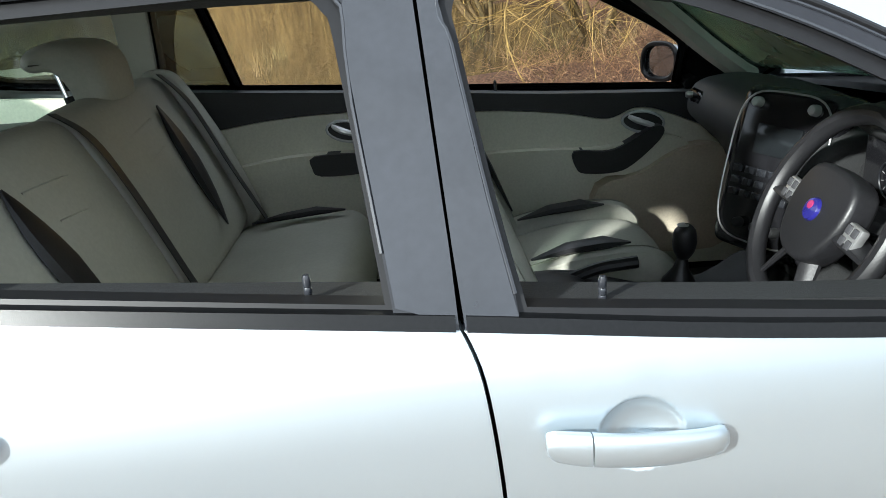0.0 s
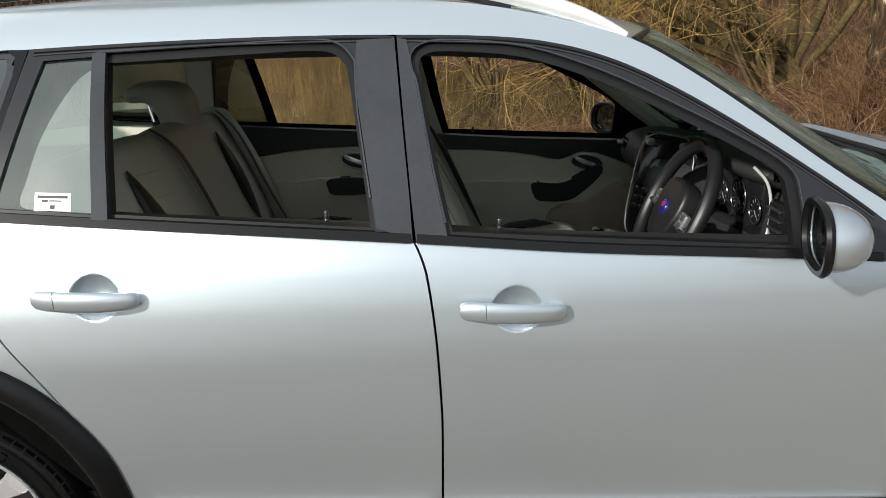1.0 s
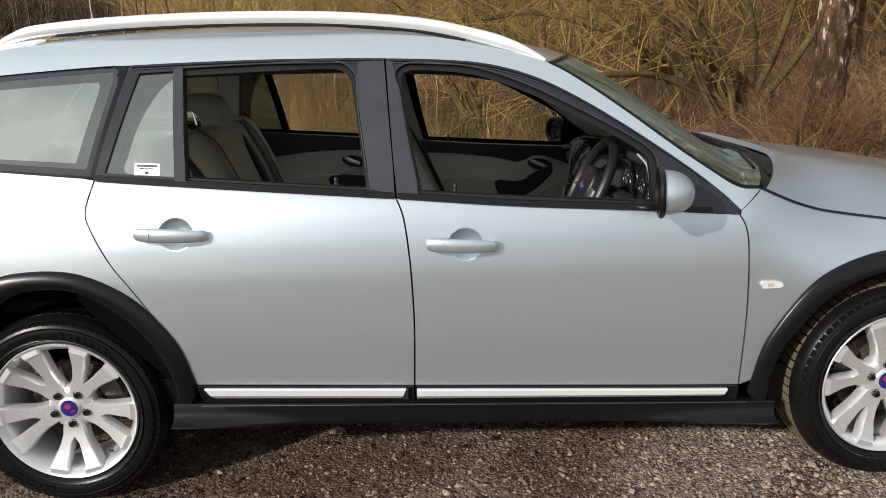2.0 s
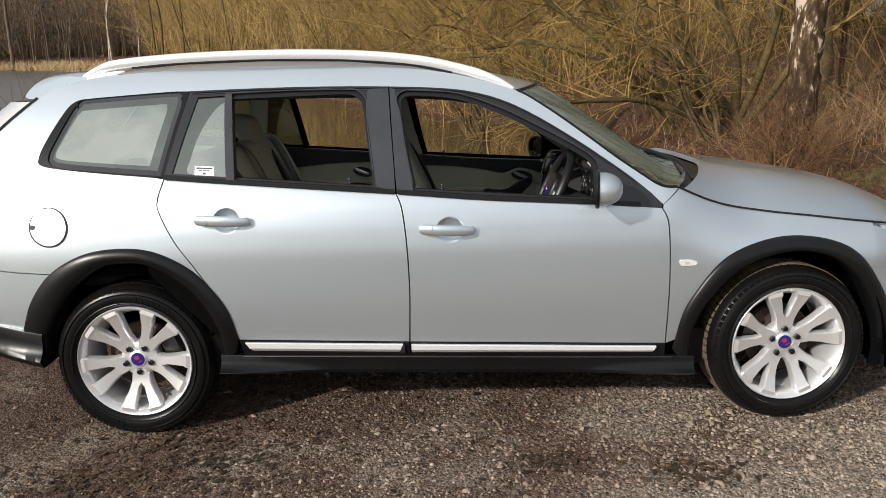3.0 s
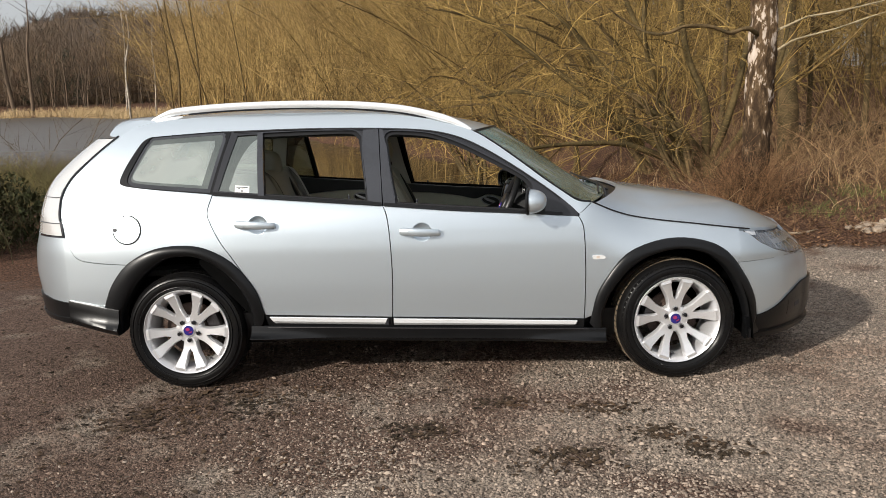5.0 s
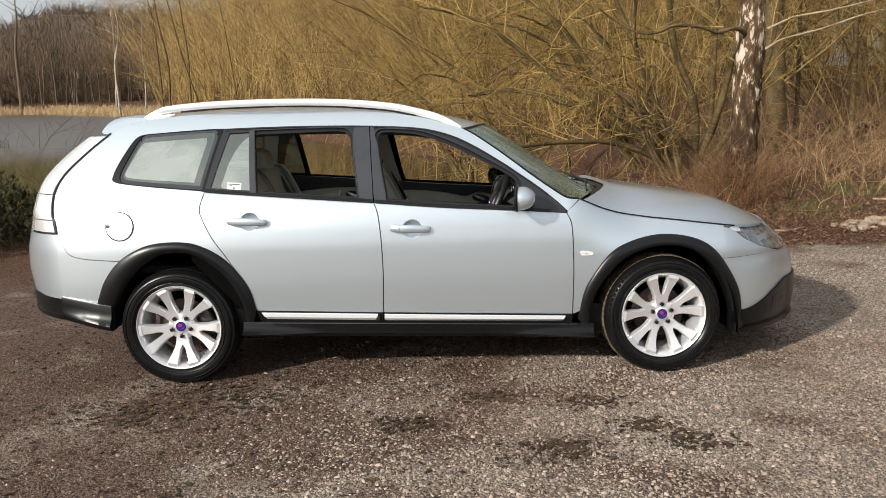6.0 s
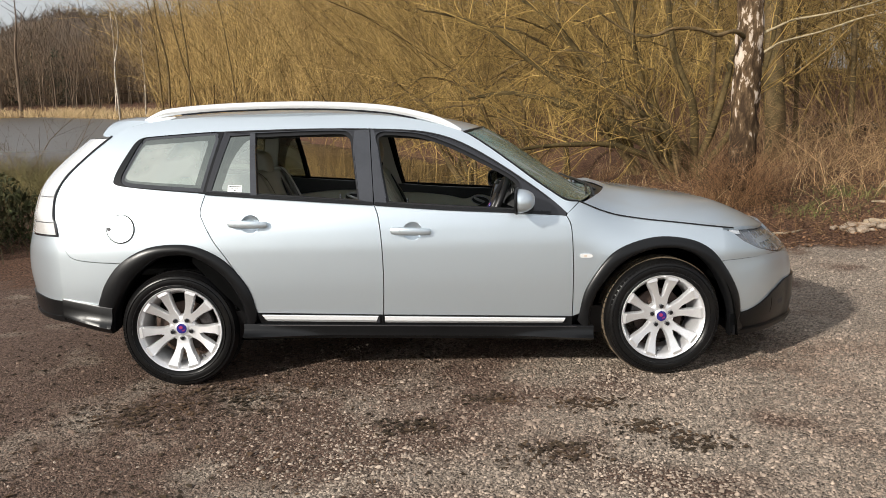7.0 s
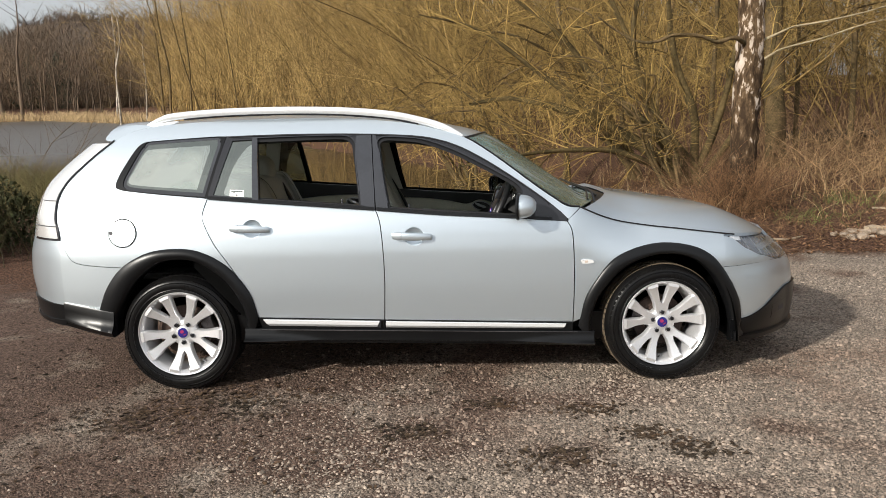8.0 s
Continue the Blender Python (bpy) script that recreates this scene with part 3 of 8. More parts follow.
    flakes("bank_leaves", rng, C, rng.uniform(0.008, 0.026, n), 0.35, plant("fallen leaves", (0.214, 0.126, 0.070), (0.119, 0.063, 0.034), 0.3, 0.5), "brown and bleached fallen leaves on the bank", "leaves")
    n = 480
    x = rng.uniform(3.0, 13, n)
    y = rng.uniform(0, 1, n) * 7 + np.interp(x, [2, 4.5, 6, 9, 16], [5.2, 4.2, 4.2, 3.6, 2.6])
    b = np.stack([x, y, ground_height(x, y)], 1)
    P, R = stems(rng, b, rng.uniform(0.2, 0.75, n), rng.uniform(0.0025, 0.0045, n), 0.5, 0.5, K=5)
    stuff(strands(P, R, "dead_stalks", REED), "pale dead stalks standing in the bracken", "undergrowth")
    # Dry bramble and seedlings farther up the bank.
    n = 1000
    b = scatter(rng, n, 6.2, 13.5, 5.6, 11.5)
    P, R = stems(rng, b, rng.gamma(3, 0.22, n) + 0.2, rng.uniform(0.003, 0.006, n), 0.5, 0.5, K=5)
    Q, S = twigs(rng, P, R, 7, 0.05, 0.45, 0.8, K=3, thick=0.6, droop=0.1)
    stuff(strands(*cat((P, R), (Q, S)), "dry_brambles", plant("dry bramble", (0.380, 0.245, 0.128), (0.218, 0.135, 0.070), 0.25, 0.6)), "tan dry brambles and seedlings on the bank", "undergrowth")
    # Brambles and suckers round the birch's foot.
    n = 420
    x, y = 5.33 + rng.normal(0, 0.24, n), 4.95 + rng.normal(0, 0.22, n)
    P, R = stems(rng, np.stack([x, y, ground_height(x, y)], 1), rng.uniform(0.25, 0.95, n), rng.uniform(0.0022, 0.0045, n), 0.45, 0.45, K=5)
    Q, S = twigs(rng, P, R, 6, 0.1, 0.5, 0.8, K=3, thick=0.7, droop=0.1)
    stuff(strands(*cat((P, R), (Q, S)), "foot_brambles", BRACKEN), "dead brown brambles round the foot of a birch", "undergrowth")
    # Grass tufts.
    c = np.array([(6.7, 5.4), (6.95, 5.2), (7.4, 5.6), (6.2, 4.4), (5.9, 4.3), (8.2, 4.4), (7.9, 5.0)])
    k = rng.integers(0, len(c), 300)
    x, y = c[k, 0] + rng.normal(0, 0.2, 300), c[k, 1] + rng.normal(0, 0.2, 300)
    P, R = stems(rng, np.stack([x, y, ground_height(x, y)], 1), rng.uniform(0.06, 0.20, 300), np.full(300, 0.004), 0.6, 0.5, K=4)
    stuff(strands(P, R, "grass_tufts", GRASS), "green grass tufts in the bracken", "grass")
    # Rushes at the near shore, left of the car.
    n = 2600
    x = rng.uniform(-14, -3.0, n)
    y = shore(x) + rng.normal(-0.9, 0.7, n)
    P, R = stems(rng, np.stack([x, y, ground_height(x, y)], 1), rng.uniform(0.3, 1.0, n), rng.uniform(0.004, 0.009, n), 0.3, 0.35, K=4)
    stuff(strands(P, R, "shore_rushes", plant("rushes", (0.15, 0.125, 0.055), (0.075, 0.075, 0.03))), "olive-brown rushes at the pond edge", "rushes")
    k = rng.integers(0, 5, 900)
    x, y = np.array([-5.6, -6.1, -6.7, -7.4, -5.1])[k] + rng.normal(0, 0.16, 900), np.array([8.3, 8.7, 9.1, 9.3, 7.9])[k] + rng.normal(0, 0.16, 900)
    P, R = stems(rng, np.stack([x, y, ground_height(x, y)], 1), rng.uniform(0.35, 1.05, 900), rng.uniform(0.003, 0.007, 900), 0.28, 0.35, K=4)
    stuff(strands(P, R, "rush_tussocks", plant("tussock rush", (0.17, 0.135, 0.060), (0.085, 0.08, 0.035))), "tall olive-brown rush tussocks at the pond edge", "rushes")
    c = np.stack([rng.uniform(-2.5, 3.4, 26), rng.uniform(0.2, 2.6, 26)], 1)
    c[:, 1] += shore(c[:, 0])
    k = rng.integers(0, 26, 380)
    x, y = c[k, 0] + rng.normal(0, 0.10, 380), c[k, 1] + rng.normal(0, 0.10, 380)
    P, R = stems(rng, np.stack([x, y, np.full(380, -0.55)], 1), rng.uniform(0.2, 0.5, 380), rng.uniform(0.003, 0.006, 380), 0.22, 0.3, K=4)
    stuff(strands(P, R, "water_rushes", plant("pond rushes", (0.15, 0.13, 0.05), (0.24, 0.16, 0.08))), "tufts of olive rushes standing in the pond", "rushes")
    thicket("bramble_bush", np.random.default_rng(41), -5.9, -4.2, 3.9, 5.4, 17, 420, 1.0, plant("bramble leaves", (0.045, 0.055, 0.022), (0.075, 0.06, 0.03), 0.3, 0.5), "dark green bramble bushes before the pond", 0.22, 0.42, 0.012, 0.04)
    n = 1000
    x = rng.uniform(-16, -3.6, n)
    y = np.interp(x, [-16, -3.6], [10.5, 4.6]) + rng.normal(0, 0.8, n)
    P, R = stems(rng, np.stack([x, y, ground_height(x, y)], 1), rng.uniform(0.2, 0.8, n), rng.uniform(0.003, 0.006, n), 0.5, 0.6, K=4)
    Q, S = twigs(rng, P, R, 3, 0.1, 0.5, 0.7, K=3, thick=0.7)
    stuff(strands(*cat((P, R), (Q, S)), "low_bushes", plant("dark brush", (0.060, 0.058, 0.028), (0.05, 0.036, 0.022))), "low dark bushes before the pond", "undergrowth")
    # Bare saplings in those bushes.
    P, R = stems(rng, np.array([(-4.15, 4.4, 0.0), (-4.5, 4.7, 0.0), (-5.2, 5.0, 0.0), (-3.9, 4.6, 0.0)]) + np.array([0, 0, -0.3]), np.array([1.5, 1.2, 1.6, 0.9]), np.full(4, 0.008), 0.2, 0.2, K=6)
    Q, S = twigs(rng, P, R, 9, 0.3, 0.4, 0.6, K=4, thick=0.5)
    stuff(strands(*cat((P, R), (Q, S)), "saplings", BARK), "thin bare saplings before the pond", "saplings")
    P, R = stems(rng, np.array([(-5.9, 8.8, -0.5), (-6.3, 9.1, -0.5), (-6.7, 9.5, -0.5), (-5.5, 8.6, -0.5), (-7.3, 9.6, -0.5)]), np.array([2.1, 1.8, 2.2, 1.6, 1.9]), np.full(5, 0.013), 0.22, 0.3, K=7)
    Q, S = twigs(rng, P, R, 12, 0.25, 0.45, 0.7, K=5, thick=0.55)
    T, U = twigs(rng, Q, S, 3, 0.2, 0.5, 0.7, K=3, thick=0.6)
    stuff(strands(*cat((P, R), (Q, S), (T, U)), "alder_shoots", BARK), "thin bare alder shoots at the pond edge", "saplings")
    # Hedge and trees behind the camera: they show in paint and glass only.
    b = scatter(rng, 200, -60, 60, -60, -38)
    h = rng.uniform(5, 10, len(b))
    P, R = stems(rng, b, h, h * 0.012, 0.1, 0.1, K=5)
    Q, S = twigs(rng, P, R, 8, 0.1, 0.4, 0.6, K=3, thick=0.7)
    stuff(strands(*cat((P, R), (Q, S)), "hedge", DARKWOOD), "bare hedge trees beyond the car park", "trees")


vegetation()
# ---- the car ----
PAINT = material("silver paint", (0.612, 0.682, 0.730), 0.37, 0.83, var=0.03, scale=200, coat=0.9, second=(0.600, 0.668, 0.716), mix_scale=0.7)
TRIM = material("black plastic trim", (0.0065, 0.0068, 0.0075), 0.31, var=0.25, scale=30, bump=0.04, bump_scale=500, spec=0.28)
SATIN = material("satin black frame", (0.028, 0.030, 0.036), 0.22, var=0.08, scale=12, second=(0.015, 0.016, 0.019), mix_scale=3.5, coat=0.6, spec=0.5)
FRAME = material("black window frame", (0.013, 0.0135, 0.017), 0.30, var=0.10, scale=12, second=(0.009, 0.0095, 0.012), mix_scale=2.5, coat=0.15, spec=0.5)
SEAL = material("smooth rubber seal", (0.010, 0.010, 0.011), 0.42, var=0.1, scale=12, spec=0.3)
GLOSSBLACK = material("gloss black", (0.012, 0.012, 0.014), 0.12, var=0.1)
RUBBER = material("tyre rubber", (0.0045, 0.0045, 0.005), 0.30, var=0.3, scale=20, second=(0.0075, 0.007, 0.0065), mix_scale=6, bump=0.12, bump_scale=150, spec=0.20)
DUSTYTREAD = material("dusty tread", (0.16, 0.125, 0.085), 0.95, var=0.3, scale=20, second=(0.09, 0.07, 0.05), mix_scale=9, spec=0.1)
ALLOY = material("alloy", (0.80, 0.80, 0.81), 0.34, 0.66, var=0.05, scale=30, coat=0.5)
BRIGHT = material("bright strip", (0.80, 0.81, 0.82), 0.25, 0.35, var=0.04, scale=20)
CHROME = material("chrome", (0.85, 0.85, 0.86), 0.08, 1.0, var=0.03)
STEEL = material("brake steel", (0.11, 0.10, 0.10), 0.45, 0.9, var=0.3, scale=30)
RUST = material("rusty brake", (0.07, 0.045, 0.035), 0.8, 0.2, var=0.4, scale=20)
BOLT = material("dark bolts", (0.045, 0.045, 0.05), 0.35, 0.9, var=0.1)
EMBLEM = material("blue enamel", (0.02, 0.018, 0.17), 0.2, var=0.1, coat=0.8)
EMBLEM_RED = material("red enamel", (0.30, 0.03, 0.11), 0.25, var=0.1)
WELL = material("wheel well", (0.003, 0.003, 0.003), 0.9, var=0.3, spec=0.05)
CREAM = material("cream leather", (0.47, 0.47, 0.405), 0.5, var=0.05, scale=18, bump=0.12, bump_scale=260, second=(0.42, 0.42, 0.36), mix_scale=4)
CREAM_PANEL = material("cream door panel", (0.72, 0.715, 0.60), 0.6, var=0.06, scale=22, bump=0.12, bump_scale=300, second=(0.66, 0.65, 0.54), mix_scale=3)
POCKET = material("tan door pocket", (0.60, 0.53, 0.41), 0.7, var=0.08, scale=22, second=(0.50, 0.43, 0.32), mix_scale=6)
LINING = material("roof lining", (0.56, 0.55, 0.49), 0.95, var=0.08, scale=60)
BLACKIN = material("black cabin plastic", (0.027, 0.028, 0.029), 0.55, var=0.2, scale=40, bump=0.2, bump_scale=350)
BLACKLEATHER = material("black leather", (0.015, 0.015, 0.017), 0.42, var=0.2, scale=30, bump=0.07, bump_scale=250)
CARPET = material("carpet", (0.05, 0.048, 0.044), 1.0, var=0.4, scale=60)
SILVERIN = material("silver cabin trim", (0.55, 0.55, 0.55), 0.35, 0.8, var=0.05)
WHITE = material("white label", (0.80, 0.80, 0.78), 0.5, var=0.04)
INK = material("label ink", (0.05, 0.05, 0.055), 0.6, var=0.05)
AMBER = material("clear lens", (0.66, 0.66, 0.66), 0.12, var=0.08, coat=1.0)
ORANGE = material("amber bulb", (0.50, 0.41, 0.34), 0.4, var=0.1)
TAILLENS = material("pale tail lens", (0.68, 0.67, 0.65), 0.14, 0.35, var=0.06, scale=14, coat=1.0)
LAMPGLASS = pane_material("lamp cover", (0.94, 0.95, 0.96), 1.5)
FILMDARK = film_material("printed border", (0.05, 0.05, 0.05), 0.20, 0.05)
DARKGLASS = pane_material("privacy glass", (0.50, 0.57, 0.55))
FILM = film_material("window film", (0.35, 0.42, 0.38), 0.38, 0.17)
# The windscreen's pale streaks are painted reflections of branches, with some dirt runs.
SCREEN = film_material("screen glass", (0.52, 0.62, 0.55), 0.50, 0.17, 0.0, (0.60, 0.78, 0.66), (0.6, 2.4, 0.6))
REFLECTOR = material("lamp reflector", (0.36, 0.37, 0.39), 0.25, 0.6, var=0.1, scale=14)
PRINT = material("dial print", (0.17, 0.17, 0.17), 0.6, var=0.05)
MIRROR = material("mirror", (0.75, 0.76, 0.76), 0.02, 1.0, var=0.01)
DISPLAY = material("unlit display", (0.012, 0.014, 0.016), 0.15, var=0.05)

car = thing("car", "silver estate car with black lower cladding, parked on gravel", "car", CAR)

# Shape of the car's side: half its width by height, and how that tapers along its length.
def pchip(xs, ys):
    h, d = np.diff(xs), np.diff(ys) / np.diff(xs)
    m = np.zeros(len(xs))
    m[0], m[-1] = d[0], d[-1]
    for i in range(1, len(xs) - 1):
        if d[i - 1] * d[i] > 0:
            w1, w2 = 2 * h[i] + h[i - 1], h[i] + 2 * h[i - 1]
            m[i] = (w1 + w2) / (w1 / d[i - 1] + w2 / d[i])

    def f(x):
        x = np.clip(x, xs[0], xs[-1])
        i = np.clip(np.searchsorted(xs, x) - 1, 0, len(xs) - 2)
        t = (x - np.take(xs, i)) / np.take(h, i)
        a, b = np.take(ys, i), np.take(ys, i + 1)
        return ((1 + 2 * t) * (1 - t) ** 2 * a + t * (1 - t) ** 2 * np.take(h, i) * np.take(m, i)
                + t * t * (3 - 2 * t) * b + t * t * (t - 1) * np.take(h, i) * np.take(m, i + 1))
    return f


WIDTH = pchip(np.array([0.10, 0.25, 0.35, 0.45, 0.60, 0.75, 0.85, 0.93, 0.98, 1.02, 1.10, 1.20, 1.30, 1.40, 1.46, 1.505, 1.53]),
              np.array([0.80, 0.870, 0.888, 0.896, 0.904, 0.906, 0.899, 0.885, 0.868, 0.848, 0.803, 0.748, 0.685, 0.612, 0.562, 0.512, 0.47]))
TAPER = pchip(np.array([-1.1, -0.9, -0.7, -0.4, -0.1, 0.4, 1.9, 2.3, 2.6, 2.8, 3.0, 3.15, 3.3, 3.5]),
              np.array([-0.26, -0.15, -0.075, -0.022, -0.004, 0.0, 0.0, -0.003, -0.010, -0.022, -0.048, -0.080, -0.125, -0.22]))


def half_width(x, z):
    s = np.clip((x - 2.15) / 0.45, 0, 1)
    e = np.maximum(0, z - 0.66)
    return WIDTH(z) + TAPER(x) - s * s * (3 - 2 * s) * 2.4 * e * e

HANDLES = [(1.313, 0.8500), (0.436, 0.9080)]         # middles of the hollows behind the door handles


def side_shape(x, z):
    """Half width with the hollows behind the handles."""
    w = half_width(x, z)
    for hx, hz in HANDLES:
        q = ((x - hx) / 0.052) ** 2 + ((z - hz) / 0.047) ** 2
        w = w - 0.025 * np.clip(1 - q, 0, 1) ** 0.75
    return w


def side_normal(x, z, f):
    e = 0.003
    return np.stack([-(f(x + e, z) - f(x - e, z)) / (2 * e), -np.ones_like(x), -(f(x, z + e) - f(x, z - e)) / (2 * e)], 1)


def panel(name, loops, mat, parent, side=-1, off=0.0, rim=0.02, cut=0.05, fine=(), label="", shape=half_width):
    """A sheet of the car's side: an outline in (x, z), with holes, bent to the side's shape, its edge turned in by rim."""
    bm = bmesh.new()
    edges = []
    for loop in loops:
        vs = [bm.verts.new((p[0], 0, p[1])) for p in loop]
        edges += [bm.edges.new((vs[i - 1], vs[i])) for i in range(len(vs))]
    bmesh.ops.triangle_fill(bm, use_beauty=True, edges=edges, normal=(0, -1, 0))
    lo = [min(p[k] for p in loops[0]) for k in (0, 1)]
    hi = [max(p[k] for p in loops[0]) for k in (0, 1)]
    cuts = [(k, v) for k in (0, 1) for v in np.arange(lo[k] + cut, hi[k], cut)]
    for fx0, fx1, fz0, fz1, step in fine:
        cuts += [(0, v) for v in np.arange(fx0, fx1, step)] + [(1, v) for v in np.arange(fz0, fz1, step)]
    for k, v in cuts:
        co, no = ((v, 0, 0), (1, 0, 0)) if k == 0 else ((0, 0, v), (0, 0, 1))
        bmesh.ops.bisect_plane(bm, geom=bm.verts[:] + bm.edges[:] + bm.faces[:], plane_co=co, plane_no=no, dist=1e-5)
    bm.verts.index_update()
    xz = np.array([(v.co.x, v.co.z) for v in bm.verts])
    faces = []
    for f in bm.faces:
        ids = [v.index for v in f.verts]
        faces.append(ids if (f.normal.y < 0) == (side < 0) else ids[::-1])
    rims = [[v.index for v in e.verts] for e in bm.edges if len(e.link_faces) == 1]
    bm.free()
    x, z = xz[:, 0], xz[:, 1]
    y = -(shape(x, z) + off)
    verts = np.stack([x, y, z], 1)
    nor = side_normal(x, z, shape)
    V, N, F = [verts], [nor], list(faces)
    base = len(verts)
    for a, b in rims:
        pa, pb = verts[a], verts[b]
        qa, qb = pa + (0, rim, 0), pb + (0, rim, 0)
        n = np.cross(pb - pa, (0, 1.0, 0))
        n /= np.linalg.norm(n) + 1e-12
        V.append([pa, pb, qb, qa])
        N.append([n] * 4)
        F.append([base, base + 1, base + 2, base + 3])
        base += 4
    V, N = np.concatenate(V), np.concatenate(N)
    N[np.linalg.norm(N, axis=1) < 1e-9] = (0, -1, 0)
    N /= np.linalg.norm(N, axis=1, keepdims=True)
    if side > 0:
        V, N = V * (1, -1, 1), N * (1, -1, 1)
    return link(name, V, F, mat, parent, label, normals=N)


def sheet(name, f, nu, nv, mat, parent, thick=0.012, label="", flip=False):
    """A curved sheet f(u, v), u and v from 0 to 1, with thickness."""
    u, v = np.meshgrid(np.linspace(0, 1, nu), np.linspace(0, 1, nv))
    P = np.array([f(a, b) for a, b in zip(u.ravel(), v.ravel())], float).reshape(nv, nu, 3)
    du, dv = np.gradient(P, axis=1), np.gradient(P, axis=0)
    n = np.cross(du, dv)
    n /= np.linalg.norm(n, axis=2, keepdims=True) + 1e-12
    if flip:
        n = -n
    Q = P - thick * n
    i = np.arange(nu * nv).reshape(nv, nu)
    top = np.stack([i[:-1, :-1], i[:-1, 1:], i[1:, 1:], i[1:, :-1]], -1).reshape(-1, 4)
    if flip:
        top = top[:, ::-1]
    low = top[:, ::-1] + nu * nv
    ring = np.concatenate([i[0, :-1], i[:-1, -1], i[-1, :0:-1], i[:0:-1, 0]])
    if flip:
        ring = ring[::-1]
    m = len(ring)
    V = np.concatenate([P.reshape(-1, 3), Q.reshape(-1, 3), P.reshape(-1, 3)[ring], Q.reshape(-1, 3)[ring]])
    k, b = np.arange(m), 2 * nu * nv
    edge = np.stack([b + k, b + m + k, b + m + (k + 1) % m, b + (k + 1) % m], -1)
    edge_n = n.reshape(-1, 3)[ring]
    N = np.concatenate([n.reshape(-1, 3), -n.reshape(-1, 3), edge_n, edge_n])
    return link(name, V, np.concatenate([top, low, edge]).tolist(), mat, parent, label, normals=N)


# Lines of the side, as (x, z).
def xz(line, n=5):
    return [(p[0], p[1]) for p in smooth_line([(x, z, 0) for x, z in line], n)]


BELT = xz([(-0.10, 1.100), (0.182, 1.070), (0.60, 1.034), (1.103, 0.993), (1.46, 0.961), (1.875, 0.934), (2.143, 0.913)], 4)
ROOF_EDGE = xz([(-0.204, 1.388), (-0.08, 1.396), (0.24, 1.409), (0.563, 1.414), (0.80, 1.413), (1.037, 1.407), (1.293, 1.393), (1.437, 1.371), (1.561, 1.331),
                (1.679, 1.271), (1.80, 1.196), (1.90, 1.128), (2.005, 1.052), (2.066, 1.003), (2.11, 0.965)], 4)
UPPER = xz([(-0.395, 1.400), (-0.30, 1.448), (-0.10, 1.482), (0.24, 1.499), (0.60, 1.503), (0.95, 1.494), (1.25, 1.466), (1.45, 1.422), (1.60, 1.374), (1.718, 1.302),
            (1.848, 1.206), (1.976, 1.107), (2.07, 1.040), (2.145, 0.992), (2.215, 0.982)], 4)
GAP_REAR = xz([(0.182, 1.070), (0.162, 0.985), (0.177, 0.930), (0.230, 0.823), (0.288, 0.738), (0.371, 0.602), (0.424, 0.473), (0.447, 0.418)], 5)
GAP_MID = xz([(1.106, 0.993), (1.128, 0.930), (1.142, 0.800), (1.147, 0.650), (1.146, 0.560), (1.139, 0.391)], 5)
GAP_FRONT = xz([(2.146, 0.910), (2.166, 0.870), (2.175, 0.800), (2.181, 0.600), (2.176, 0.356)], 5)
REAR_ARCH = xz([(-0.446, 0.440), (-0.435, 0.478), (-0.382, 0.598), (-0.290, 0.708), (-0.158, 0.784), (-0.017, 0.809), (0.137, 0.794), (0.286, 0.713), (0.400, 0.570), (0.440, 0.440), (0.444, 0.39)], 5)
REAR_ARCH_IN = xz([(-0.352, 0.330), (-0.345, 0.400), (-0.325, 0.469), (-0.235, 0.613), (-0.100, 0.721), (0.010, 0.747), (0.133, 0.729), (0.280, 0.619), (0.362, 0.474), (0.378, 0.36), (0.380, 0.27)], 5)
FRONT_ARCH = xz([(2.205, 0.330), (2.214, 0.370), (2.252, 0.514), (2.357, 0.669), (2.467, 0.742), (2.643, 0.781), (2.813, 0.765), (2.936, 0.707), (3.037, 0.583), (3.107, 0.450), (3.129, 0.330)], 5)
FRONT_ARCH_IN = xz([(2.285, 0.230), (2.272, 0.340), (2.282, 0.400), (2.329, 0.513), (2.435, 0.636), (2.558, 0.701), (2.699, 0.721), (2.839, 0.687), (2.955, 0.587), (3.028, 0.455), (3.062, 0.33), (3.076, 0.215)], 5)
TAIL_EDGE = xz([(-0.640, 0.866), (-0.668, 1.000), (-0.672, 1.075), (-0.634, 1.166), (-0.520, 1.288), (-0.395, 1.400)], 5)
REAR_SEAM = xz([(-0.275, 0.711), (-0.45, 0.722), (-0.56, 0.742), (-0.604, 0.792), (-0.640, 0.866)], 5)
QUARTER = xz([(0.178, 1.074), (-0.094, 1.100), (-0.26, 1.119), (-0.325, 1.132), (-0.342, 1.155), (-0.322, 1.223), (-0.264, 1.340), (-0.235, 1.375), (-0.204, 1.388)], 4)
FRONT_WIN = xz([(1.186, 1.008), (1.160, 1.130), (1.131, 1.303), (1.126, 1.340), (1.142, 1.361), (1.20, 1.365), (1.36, 1.345), (1.52, 1.288), (1.66, 1.218), (1.79, 1.147), (1.872, 1.092), (1.884, 1.05), (1.884, 0.955)], 4)
REAR_WIN = [(0.467, 1.068), (0.431, 1.372)] + xz([(0.86, 1.380), (0.925, 1.375), (0.958, 1.352), (0.974, 1.305), (1.016, 1.022)], 4)
FIXED_WIN = [(0.212, 1.090), (0.258, 1.273), (0.286, 1.383), (0.398, 1.387), (0.432, 1.070)]
QUARTER_WIN = xz([(0.152, 1.102), (-0.097, 1.124), (-0.235, 1.139), (-0.276, 1.152), (-0.281, 1.175), (-0.262, 1.225), (-0.215, 1.335), (-0.195, 1.362), (-0.165, 1.372), (0.165, 1.390), (0.198, 1.385), (0.203, 1.355)], 4)
